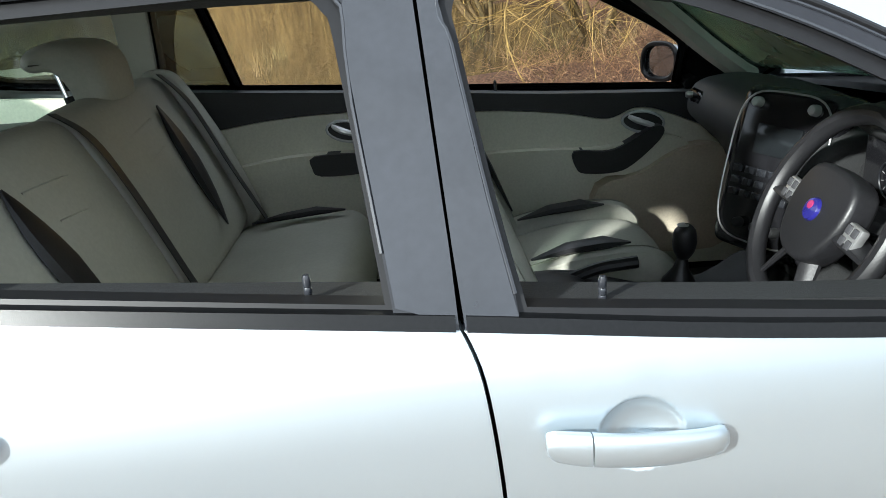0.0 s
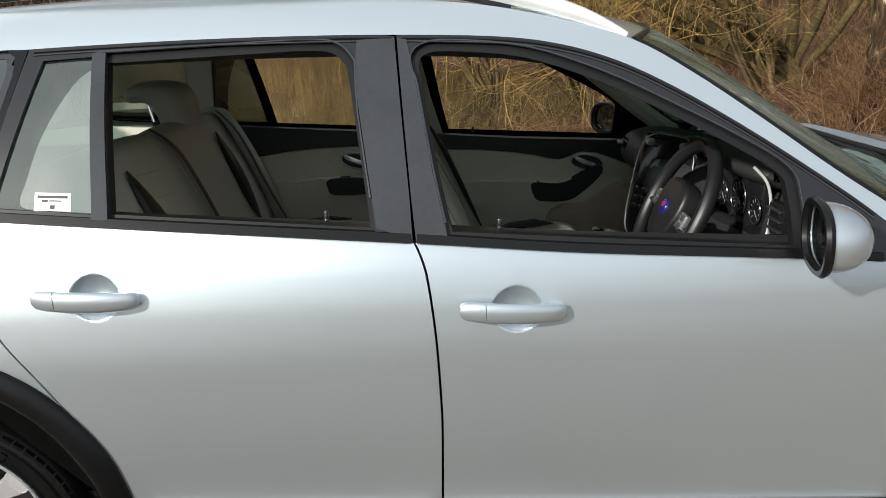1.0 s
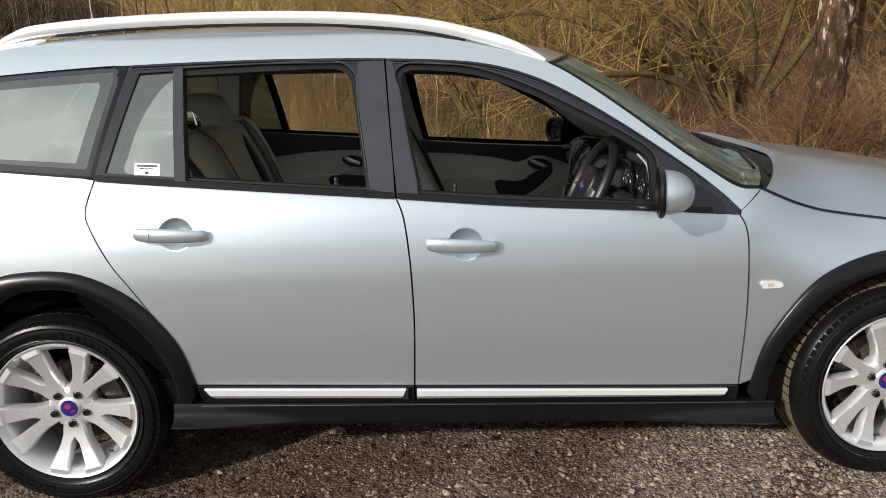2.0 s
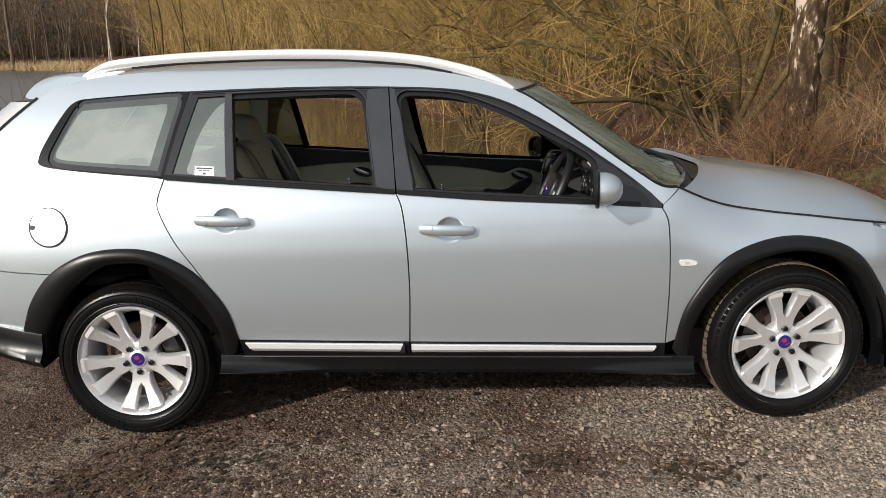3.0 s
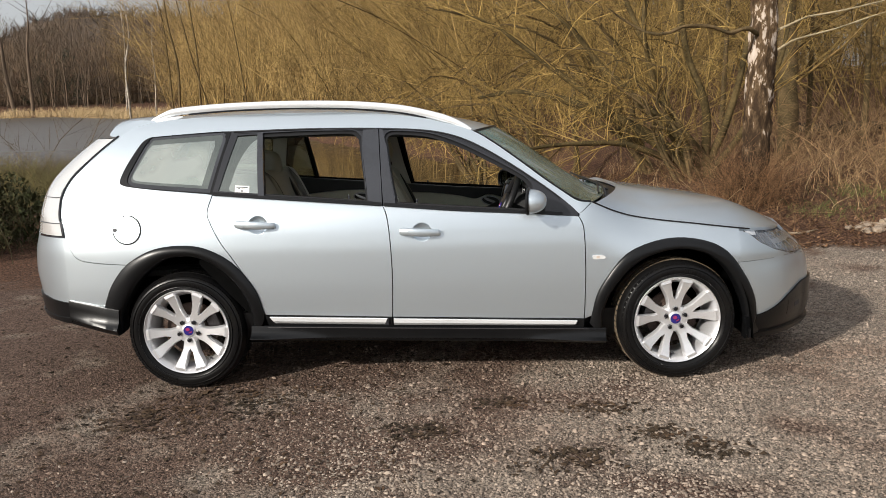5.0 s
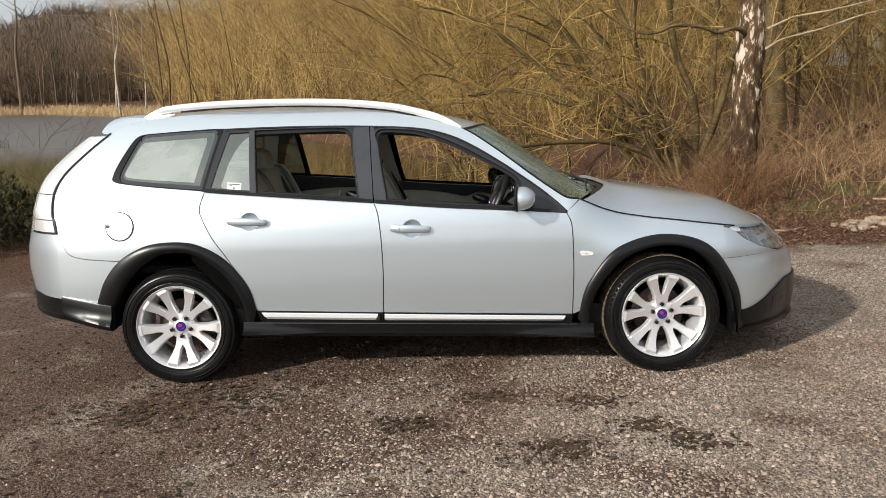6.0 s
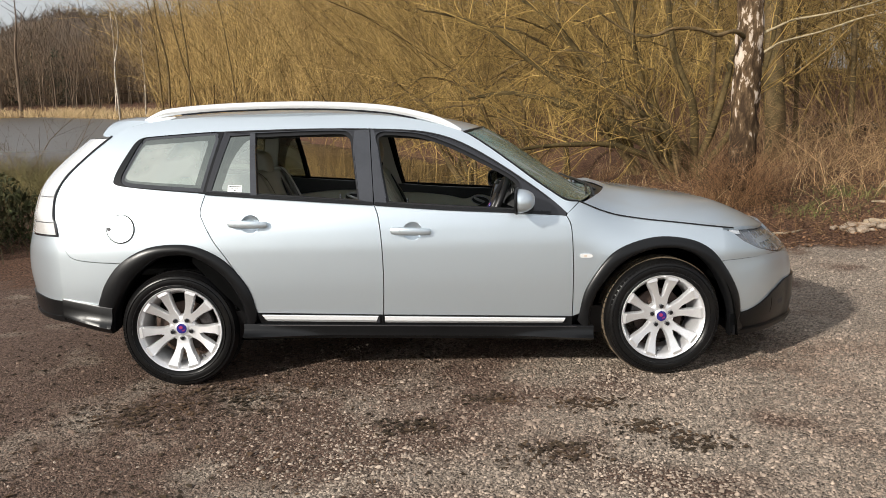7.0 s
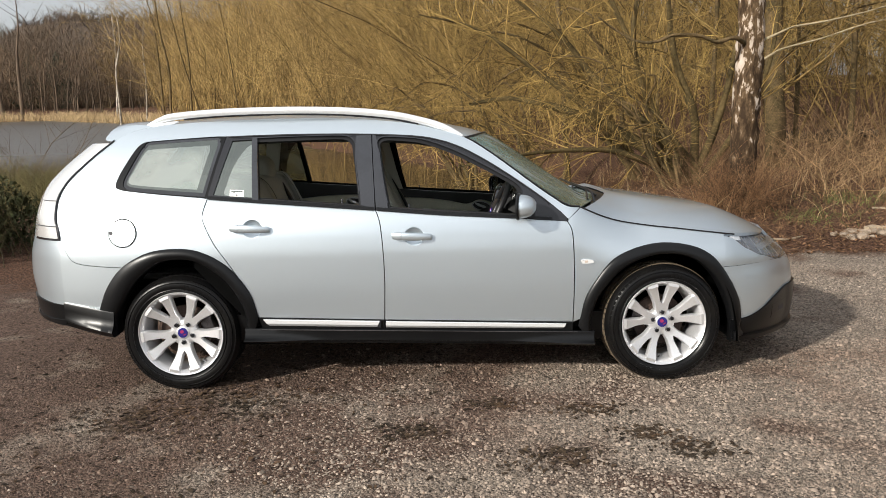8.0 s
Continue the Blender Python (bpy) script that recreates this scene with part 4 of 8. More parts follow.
CLEAR_WIN = [(-0.055 + (x + 0.04) * 0.90, 1.243 + (z - 1.25) * 0.83) for x, z in QUARTER_WIN]


def at_x(line, x):
    """The z of a line at x."""
    p = sorted(line)
    return lerp(x, [q[0] for q in p], [q[1] for q in p])


def cut_line(line, x0, x1):
    """The stretch of a line between two x."""
    p = [q for q in line if x0 < q[0] < x1]
    rising = line[0][0] < line[-1][0]
    a, b = (x0, at_x(line, x0)), (x1, at_x(line, x1))
    return [a, *p, b] if rising else [b, *p, a]


G = 0.0026    # half of a shut line


def shift(line, dx, dz=0.0):
    return [(x + dx, z + dz) for x, z in line]


def body_side(s):
    """Rear wing, cant rail and windscreen pillar in one."""
    loop = (TAIL_EDGE + UPPER[1:] + [(2.150, 0.925)] + ROOF_EDGE[::-1] + QUARTER[::-1][1:-1] + shift(GAP_REAR, -G)
            + [(x, z) for x, z in REAR_ARCH[::-1] if z > 0.42 and not (x < 0 and z < 0.716)] + REAR_SEAM[:-1])
    p = panel("body_side", [loop], PAINT, car, s, cut=0.05)
    # Fuel flap and its shut line.
    if s < 0:
        n = 40
        ring = [(-0.274 + 0.0735 * math.cos(k * math.tau / n), 0.898 + 0.0725 * math.sin(k * math.tau / n)) for k in range(n)]
        wide = [(-0.274 + 0.0795 * math.cos(k * math.tau / n), 0.898 + 0.0785 * math.sin(k * math.tau / n)) for k in range(n)]
        panel("fuel_flap_gap", [wide, ring], GLOSSBLACK, p, s, off=0.003, rim=0.004, cut=0.03, label="dark shut line of the fuel flap")
        panel("fuel_flap", [ring], PAINT, p, s, off=0.0045, rim=0.004, cut=0.03)
        # Raised dark disc: shade of the finger dent put into colour.
        dent = [(-0.338 + 0.012 * math.cos(k * math.tau / 16), 0.90 + 0.010 * math.sin(k * math.tau / 16)) for k in range(16)]
        panel("finger_dent", [dent], SATIN, p, s, off=0.006, rim=0.003, label="small dark disc painted in for the shade of a finger dent")
    # Quarter light.
    panel("quarter_border", [outset(QUARTER_WIN, 0.020), QUARTER_WIN], SATIN, p, s, off=-0.003, rim=0.02, cut=0.06, label="dark printed border of the quarter window")
    panel("quarter_frame", [QUARTER[1:-1] + cut_line(ROOF_EDGE, -0.20, 0.247)[1:] + [(0.219, 1.258), (0.182, 1.077)], outset(QUARTER_WIN, 0.019)], TRIM, p, s, off=0.003, rim=0.012, cut=0.06,
          label="black rubber quarter window surround")
    panel("quarter_print", [QUARTER_WIN, CLEAR_WIN], FILMDARK, p, s, off=-0.004, rim=0.004, cut=0.05, label="dark printed band round the quarter pane")
    panel("quarter_pane", [CLEAR_WIN], FILM, p, s, off=-0.004, rim=0.004, cut=0.05, label="tinted quarter window pane")
    return p


def front_wing(s):
    loop = (shift(GAP_FRONT, G) + [q for q in FRONT_ARCH if q[1] > 0.36 and not (q[0] > 2.9 and q[1] < 0.625)] + [(3.006, 0.640), (3.018, 0.72), (3.022, 0.808)]
            + xz([(3.022, 0.812), (2.92, 0.826), (2.767, 0.846), (2.60, 0.866), (2.456, 0.891), (2.36, 0.920), (2.285, 0.951), (2.222, 0.980)], 4) + [(2.152, 0.925)])
    p = panel("front_wing", [loop], PAINT, car, s, cut=0.045)
    if s < 0:
        lens = xz([(2.216, 0.694), (2.222, 0.704), (2.268, 0.703), (2.284, 0.694), (2.276, 0.683), (2.222, 0.682)], 3)
        r = panel("side_repeater", [lens], AMBER, p, s, off=0.008, rim=0.012, cut=0.02, label="clear side indicator lens")
        panel("bulb", [[(2.236, 0.688), (2.236, 0.699), (2.252, 0.699), (2.252, 0.688)]], ORANGE, r, s, off=0.0095, rim=0.003, label="pale amber bulb behind the lens")
    return p


def cladding(name, loop, s, parent, off=0.012, rim=0.03, mat=None, cut=0.06, label=""):
    return panel(name, [loop], mat or TRIM, parent, s, off=off, rim=rim, cut=cut, label=label)


def resample(line, n):
    """n points evenly spread along a line of (x, z)."""
    p = np.array(line, float)
    t = np.concatenate([[0], np.cumsum(np.hypot(*np.diff(p, axis=0).T))])
    w = np.linspace(0, t[-1], n)
    return np.stack([np.interp(w, t, p[:, 0]), np.interp(w, t, p[:, 1])], 1)


def arch(s, outer, inner):
    """A rounded band round the wheel opening, its inner edge curling in towards the wheel."""
    cx = 0.0 if outer[0][0] < 1 else 2.675
    n = 72
    A, B = resample(outer, n), resample(inner, n)
    bm = bmesh.new()
    rows = []
    for a, b in zip(A, B):
        row = []
        away = np.array([cx, 0.33]) - b
        away /= np.hypot(*away) + 1e-9
        for v, out, more in ((0.0, -0.004, 0), (0.0, 0.007, 0), (0.10, 0.0125, 0), (0.28, 0.0190, 0), (0.5, 0.0215, 0), (0.70, 0.0200, 0), (0.86, 0.0140, 0), (0.96, 0.004, 0), (1.0, -0.012, 0.0), (1.0, -0.035, 0.002), (1.0, -0.075, 0.0)):
            x, z = a + (b - a) * v + away * more
            row.append(bm.verts.new((x, s * (float(half_width(x, max(z, 0.24))) + out), z)))
        rows.append(row)
    for p, q in zip(rows, rows[1:]):
        for k in range(len(p) - 1):
            bm.faces.new((p[k], p[k + 1], q[k + 1], q[k]))
    bm.faces.new(rows[0])
    bm.faces.new(rows[-1])
    return part("wheel_arch", bm, TRIM, car, "black plastic wheel arch moulding", smooth=60)


def handle(s, x0, z0, x1, z1, parent):
    """Grip bar with a lock cap and pointed ends."""
    bm = bmesh.new()
    n = 24
    L = x1 - x0
    for part_of in (0, 1):
        rings = []
        span = [(0.0, 0.235), (0.243, 1.0)][part_of]
        for i in range(n + 1):
            u = span[0] + (span[1] - span[0]) * i / n
            x, z = x0 + u * L, z0 + (z1 - z0) * u
            tall = 0.0215 * (1 - 0.20 * smoothstep(0.55, 1.0, u)) * (1 - 0.12 * smoothstep(0.2, 0.0, u))
            end = math.sqrt(max(0.0, min(1, u / 0.05, (1 - u) / 0.05)))
            tall *= 0.55 + 0.45 * end
            out = 0.006 + 0.028 * max(0.0, math.sin(math.pi * (0.08 + 0.915 * u))) ** 0.5
            y = -(half_width(x, z) + out)
            prof = [(-1, 0.3), (-0.92, 0.75), (-0.6, 1.0), (0.1, 1.02), (0.65, 0.92), (0.95, 0.6), (1, 0.2), (0.9, -0.4), (-0.9, -0.4)]
            rings.append([bm.verts.new((x, (y - 0.006 * (d - 0.3) * 2) * (1 if s < 0 else -1), z + tall * a)) for a, d in prof])
        for a, b in zip(rings, rings[1:]):
            for k in range(len(a)):
                bm.faces.new((a[k], a[(k + 1) % len(a)], b[(k + 1) % len(a)], b[k]))
        bm.faces.new(rings[0])
        bm.faces.new(rings[-1])
    return part("handle", bm, PAINT, parent, "silver grip handle over a hollow", smooth=50)


def door(s, rear):
    hx, hz = HANDLES[1] if rear else HANDLES[0]
    belt = shift(cut_line(BELT, 0.184 if rear else 1.108, 1.104 if rear else 2.143), 0, -0.002)
    if rear:
        loop = belt + shift(GAP_MID, -G)[1:] + shift(GAP_REAR[::-1], G)[:-1]
    else:
        loop = belt + shift(GAP_FRONT, -G) + shift(GAP_MID[::-1], G)[:-1]
    d = panel("rear_door" if rear else "front_door", [loop], PAINT, car, s, cut=0.05, shape=side_shape, rim=0.03,
              fine=[(hx - 0.056, hx + 0.056, hz - 0.052, hz + 0.052, 0.004)])
    # Window frame, belt moulding, panes.
    if rear:
        outer = [(x, z) for x, z in cut_line(BELT, 0.180, 1.103)] + [(1.0985, 1.08), (1.0735, 1.402)] + cut_line(ROOF_EDGE, 0.250, 1.0735)[::-1][1:] + [(0.219, 1.258)]
        holes = [REAR_WIN, FIXED_WIN]
    else:
        outer = [(x, z) for x, z in cut_line(BELT, 1.110, 2.143)] + [(2.143, 0.93)] + cut_line(ROOF_EDGE, 1.0782, 2.11)[::-1] + [(1.1018, 1.08)]
        holes = [FRONT_WIN]
    # The rubber is narrow along the middle pillar, broad elsewhere.
    if rear:
        lip = lambda x, z: 0.024 - 0.015 * float(smoothstep(0.955, 0.985, x) * smoothstep(1.37, 1.32, z))
    else:
        lip = lambda x, z: 0.024 - 0.015 * float(smoothstep(1.20, 1.18, x) * smoothstep(1.36, 1.31, z))
    f = panel("window_frame", [outer] + [outset(holes[0], lip)] + holes[1:], FRAME, d, s, off=0.0035, rim=0.02, cut=0.06, label="black window frame")
    cover = ([(1.029, 1.022), (0.988, 1.300), (0.985, 1.34), (0.990, 1.398), (1.0735, 1.399), (1.0982, 1.08), (1.1025, 1.000)] if rear
             else [(1.110, 0.997), (1.1022, 1.08), (1.0790, 1.398), (1.100, 1.395), (1.112, 1.34), (1.119, 1.303), (1.148, 1.13), (1.176, 0.996)])
    panel("pillar_cover", [cover], SATIN, d, s, off=0.0068, rim=0.004, cut=0.05, label="satin grey-black pillar cover")
    belt2 = cut_line(BELT, 0.185 if rear else 1.112, 1.099 if rear else 2.06)
    panel("belt_moulding", [belt2 + shift(belt2, 0, 0.017)[::-1]], TRIM, d, s, off=0.010, rim=0.02, cut=0.08, label="black rubber belt moulding")
    if rear:
        film = xz([(0.424, 1.372), (0.375, 1.345), (0.335, 1.290), (0.300, 1.215), (0.280, 1.140), (0.270, 1.098), (0.300, 1.083), (0.431, 1.072)], 4)
        panel("film", [film], FILM, d, s, off=-0.0035, rim=0.002, cut=0.05, label="pale reflecting film on the pane")
        g = panel("fixed_pane", [FIXED_WIN, film], FILMDARK, d, s, off=-0.004, rim=0.004, cut=0.05, label="fixed pane with a dark printed border")
        bar = [(0.432, 1.062), (0.398, 1.395), (0.428, 1.395), (0.466, 1.060)]
        panel("window_bar", [bar], SATIN, d, s, off=0.010, rim=0.03, cut=0.06, label="satin black upright bar beside the fixed pane")
        if s < 0:
            st = panel("sticker", [[(0.302, 1.082), (0.301, 1.117), (0.379, 1.112), (0.381, 1.077)]], WHITE, g, s, off=-0.0025, rim=0.001, cut=0.03, label="small white warning sticker with dark marks")
            for a, b, c, h in ((0.308, 0.372, 1.106, 0.005), (0.318, 0.330, 1.0985, 0.004), (0.334, 0.36, 1.0985, 0.002), (0.336, 0.346, 1.084, 0.007)):
                panel("sticker_mark", [[(a, c), (a, c + h), (b, c + h - 0.003 * (b - a) / 0.06), (b, c - 0.003 * (b - a) / 0.06)]], INK, g, s, off=-0.0015, rim=0.0008, label="dark printed bar")
    # Inner lip of the opening, which shows the depth of the door.
    hole = REAR_WIN if rear else FRONT_WIN
    panel("window_seal", [outset(hole, lambda x, z: lip(x, z) + 0.001), hole], SEAL, d, s, off=-0.005, rim=0.026, cut=0.08, label="black rubber window seal")
    wide = outset(hole, lip)
    tube("window_bead", [(x, s * (float(half_width(x, z)) + 0.0045), z) for x, z in wide if z > at_x(BELT, x) + 0.02], 0.003, SATIN, d, 6)
    # Grooves of the frame under the roof edge.
    top = cut_line(ROOF_EDGE, 0.262 if rear else 1.09, 1.066 if rear else 2.05)
    for drop, r, mat in ((0.007, 0.0035, SEAL), (0.014, 0.0022, SATIN)):
        tube("frame_groove", [(x, s * (float(half_width(x, z - drop)) + 0.0045), z - drop) for x, z in top], r, mat, d, 6, label="thin groove of the window frame")
    # Lower cladding with its bright strip.
    a, b = (0.447, 1.137) if rear else (1.142, 2.174)
    low = lerp(a, [0.447, 2.174], [0.350, 0.300]), lerp(b, [0.447, 2.174], [0.350, 0.300])
    top = lerp(a, [0.447, 1.138, 2.174], [0.415, 0.389, 0.354]), lerp(b, [0.447, 1.138, 2.174], [0.415, 0.389, 0.354])
    clad = cladding("door_cladding", [(a, top[0]), (b, top[1]), (b, low[1]), (a + (0.02 if rear else 0), low[0])], s, d, off=0.008)
    if rear:
        strip = [(0.474, 0.409), (1.112, 0.386), (1.096, 0.350), (0.503, 0.371)]
    else:
        strip = [(1.146, 0.384), (2.136, 0.349), (2.120, 0.320), (1.146, 0.347)]
    bright_strip(s, strip, clad)
    if rear:
        panel("strip_end", [[(1.1135, 0.386), (1.118, 0.3855), (1.118, 0.349), (1.098, 0.350)]], SATIN, clad, s, off=0.018, rim=0.012)
    if rear:
        handle(s, 0.318, 0.916, 0.534, 0.904, d)
    else:
        handle(s, 1.195, 0.858, 1.413, 0.846, d)
    # Lock pin standing inside the sill of the window.
    px, pz = ((0.918, 1.018) if rear else (1.287, 0.985))
    y = 0.80 * (-1 if s < 0 else 1)
    pin = lathe("lock_pin", [(0.0, 0.035), (0.004, 0.034), (0.0055, 0.03), (0.0055, 0.02), (0.0045, 0.018), (0.0055, 0.016), (0.0055, 0.010), (0.0045, 0.008), (0.0055, 0.006), (0.0055, -0.06)], SATIN, d, 12, m=Matrix.Translation((px, y, pz)) @ Matrix.Rotation(radians(90), 4, "X"))
    return d


def bright_strip(s, quad, parent):
    """A bright bar along the foot of a door: an upright upper face and a chamfered lower one."""
    (ax, az), (bx, bz), (cx, cz), (dx, dz) = quad
    bm = bmesh.new()
    rows = []
    for i in range(25):
        u = i / 24
        row = []
        for v, out in ((0.0, 0.004), (0.0, 0.018), (0.08, 0.0215), (0.60, 0.0225), (0.66, 0.021), (1.0, 0.009), (1.0, 0.0)):
            x = (ax + (bx - ax) * u) * (1 - v) + (dx + (cx - dx) * u) * v
            z = (az + (bz - az) * u) * (1 - v) + (dz + (cz - dz) * u) * v
            row.append(bm.verts.new((x, s * (float(half_width(x, z)) + out), z)))
        rows.append(row)
    for p, q in zip(rows, rows[1:]):
        for k in range(6):
            bm.faces.new((p[k], p[k + 1], q[k + 1], q[k]))
    bm.faces.new(rows[0])
    bm.faces.new(rows[-1])
    return part("bright_strip", bm, BRIGHT, parent, "bright metal strip", smooth=14)


def outset(loop, d):
    """A loop pushed out by d, but not below the belt."""
    n = len(loop)
    turn = sum(loop[i - 1][0] * loop[i][1] - loop[i][0] * loop[i - 1][1] for i in range(n))
    sign = 1 if turn > 0 else -1
    out = []
    for i in range(n):
        (ax, az), (px, pz), (bx, bz) = loop[i - 1], loop[i], loop[(i + 1) % n]
        L, M = math.hypot(px - ax, pz - az) or 1, math.hypot(bx - px, bz - pz) or 1
        nx, nz = (pz - az) / L + (bz - pz) / M, -(px - ax) / L - (bx - px) / M
        k = 2 / max(nx * nx + nz * nz, 1.2)
        far = d(px, pz) if callable(d) else d
        x, z = px + sign * far * nx * k, pz + sign * far * nz * k
        out.append((x, max(z, at_x(BELT, min(max(x, -0.09), 2.14)) + 0.004)))
    return out


def skirt(name, s, top, bottom, out, flare, parent, label="", n=36):
    """Lower cladding: a hollow face that runs out to a lit edge, with an upright lip under it."""
    bm = bmesh.new()
    rows = []
    for i in range(n + 1):
        u = i / n
        (ax, az), (bx, bz) = [tuple(p[k] + (q[k] - p[k]) * u for k in (0, 1)) for p, q in (top, bottom)]
        o, f = out(ax), flare(ax)
        row = []
        for v, base, more in ((0.0, -0.03, 0), (0.0, -0.003, 0), (0.05, 0, 0), (0.30, 0.0005, 0.05), (0.50, 0.001, 0.25), (0.64, 0.0015, 0.58), (0.75, 0.002, 0.95), (0.775, 0.001, 1.0), (0.80, -0.003, 0.95), (0.97, -0.006, 0.7), (1.0, -0.010, 0.6), (1.0, -0.06, 0)):
            x, z = ax + (bx - ax) * v, az + (bz - az) * v
            row.append(bm.verts.new((x, s * (float(half_width(x, max(z, 0.24))) + o + base + more * f), z)))
        rows.append(row)
    for p, q in zip(rows, rows[1:]):
        for k in range(len(p) - 1):
            bm.faces.new((p[k], p[k + 1], q[k + 1], q[k]))
    bm.faces.new(rows[0])
    bm.faces.new(rows[-1])
    return part(name, bm, TRIM, parent, label, smooth=32)


for s in (-1, 1):
    bs = panel("bumper_side", [[(-0.446, 0.44)] + [q for q in REAR_ARCH if q[0] < -0.30 and q[1] > 0.44] + shift(REAR_SEAM, 0.0, -0.004) + [(-0.645, 0.70), (-0.645, 0.48)]], PAINT, car, s, cut=0.04, label="silver end of the rear bumper")
    skirt("lower_bumper_side", s, [(-0.648, 0.512), (-0.350, 0.464)], [(-0.648, 0.378), (-0.356, 0.322)], lambda x: lerp(x, [-0.648, -0.52, -0.42], [0.012, 0.017, 0.026]), lambda x: lerp(x, [-0.648, -0.5, -0.36], [0.006, 0.030, 0.040]), bs)
    body_side(s)
    front_wing(s)
    door(s, False)
    door(s, True)
    arch(s, REAR_ARCH, REAR_ARCH_IN)
    arch(s, FRONT_ARCH, FRONT_ARCH_IN)
    skirt("sill", s, [(0.372, 0.360), (2.292, 0.300)], [(0.372, 0.279), (2.286, 0.224)], lambda x: 0.024, lambda x: 0.004 + 0.046 * (smoothstep(0.85, 0.40, x) + smoothstep(1.80, 2.26, x)), car, "black plastic sill cover, flared at its ends", 90)
    skirt("bumper_end", s, [(3.052, 0.336), (3.150, 0.336)], [(3.066, 0.208), (3.150, 0.208)], lambda x: lerp(x, [3.05, 3.10, 3.15], [0.026, 0.020, -0.002]), lambda x: lerp(x, [3.05, 3.15], [0.020, 0.008]), car, "black end of the front bumper behind the wheel", 12)
    tube("sill_bead", [(x, s * (float(half_width(x, lerp(x, [0.44, 2.21], [0.350, 0.298]))) + 0.024), lerp(x, [0.44, 2.21], [0.352, 0.300])) for x in np.linspace(0.46, 2.20, 24)], 0.0022, STEEL, car, 6, label="thin grey bead along the sill")
    cladding("sill_inner", [(0.30, 0.42), (2.35, 0.40), (2.35, 0.24), (0.30, 0.26)], s, car, off=-0.05, rim=0.05)
    # Jambs behind the shut lines, near black: the gaps' shade put into colour.
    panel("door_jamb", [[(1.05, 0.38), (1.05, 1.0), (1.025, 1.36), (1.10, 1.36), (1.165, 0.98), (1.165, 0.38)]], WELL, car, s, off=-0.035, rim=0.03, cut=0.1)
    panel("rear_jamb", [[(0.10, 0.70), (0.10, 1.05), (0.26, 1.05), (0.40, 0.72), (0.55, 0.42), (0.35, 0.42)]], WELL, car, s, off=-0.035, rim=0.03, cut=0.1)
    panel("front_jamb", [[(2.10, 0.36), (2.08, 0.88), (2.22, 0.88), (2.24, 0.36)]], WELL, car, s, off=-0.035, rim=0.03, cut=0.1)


# Nose and tail wrap round the corners: u runs across the car from one side to the other.
def wrap(u, z, x_side, x_mid, n, m, grow=0.0):
    s = 2 * u - 1
    k = max(0.0, 1 - abs(s) ** n) ** (1 / m)
    x = x_side + (x_mid - x_side) * k
    y = float(half_width(x, z)) + grow
    return (x + (grow if x_mid > x_side else -grow) * k, s * y, z)


def spread(u):
    """More points near the corners."""
    return 0.5 - 0.5 * math.cos(math.pi * u)


NOSE_SIDE = pchip(np.array([0.15, 0.215, 0.34, 0.45, 0.583, 0.63, 0.66, 0.82]), np.array([3.085, 3.085, 3.130, 3.107, 3.037, 3.008, 3.012, 3.012]))
NOSE_MID = pchip(np.array([0.15, 0.22, 0.30, 0.45, 0.55, 0.64, 0.72, 0.79, 0.83]), np.array([3.60, 3.635, 3.645, 3.65, 3.64, 3.60, 3.515, 3.44, 3.40]))
TAIL_SIDE = pchip(np.array([0.30, 0.34, 0.46, 0.50, 0.60, 0.70, 0.725, 0.75, 0.80, 0.866, 1.0, 1.075, 1.166, 1.288, 1.40]),
                  np.array([-0.64, -0.64, -0.64, -0.64, -0.64, -0.64, -0.64, -0.64, -0.64, -0.64, -0.668, -0.673, -0.635, -0.521, -0.396]))
TAIL_MID = pchip(np.array([0.30, 0.36, 0.42, 0.54, 0.65, 0.75, 0.86, 1.0, 1.09, 1.14, 1.27, 1.40]),
                 np.array([-0.90, -0.97, -1.02, -1.05, -1.07, -1.06, -1.02, -0.985, -0.955, -0.93, -0.80, -0.64]))


def nose_sheet(name, u0, u1, z0, z1, mat, parent, nu=40, nv=8, grow=0.0, label="", thick=0.015):
    z0f = z0 if callable(z0) else (lambda u: z0)
    z1f = z1 if callable(z1) else (lambda u: z1)

    def f(a, b):
        u = u0 + (u1 - u0) * a
        u = spread(u)
        z = z0f(u) + (z1f(u) - z0f(u)) * b
        return wrap(u, z, float(NOSE_SIDE(z)), float(NOSE_MID(z)) + 0.015, 3.0, 1.55, grow(b) if callable(grow) else grow)
    return sheet(name, f, nu, nv, mat, parent, thick, label)


def tail_sheet(name, u0, u1, z0, z1, mat, parent, nu=40, nv=8, grow=0.0, label="", thick=0.015):
    z0f = z0 if callable(z0) else (lambda u: z0)
    z1f = z1 if callable(z1) else (lambda u: z1)

    def f(a, b):
        u = spread(u0 + (u1 - u0) * a)
        z = z0f(u) + (z1f(u) - z0f(u)) * b
        return wrap(u, z, float(TAIL_SIDE(z)), float(TAIL_MID(z)), 4.2, 1.5, grow)
    return sheet(name, f, nu, nv, mat, parent, thick, label, flip=True)


def edge_of(u):
    return abs(2 * u - 1)


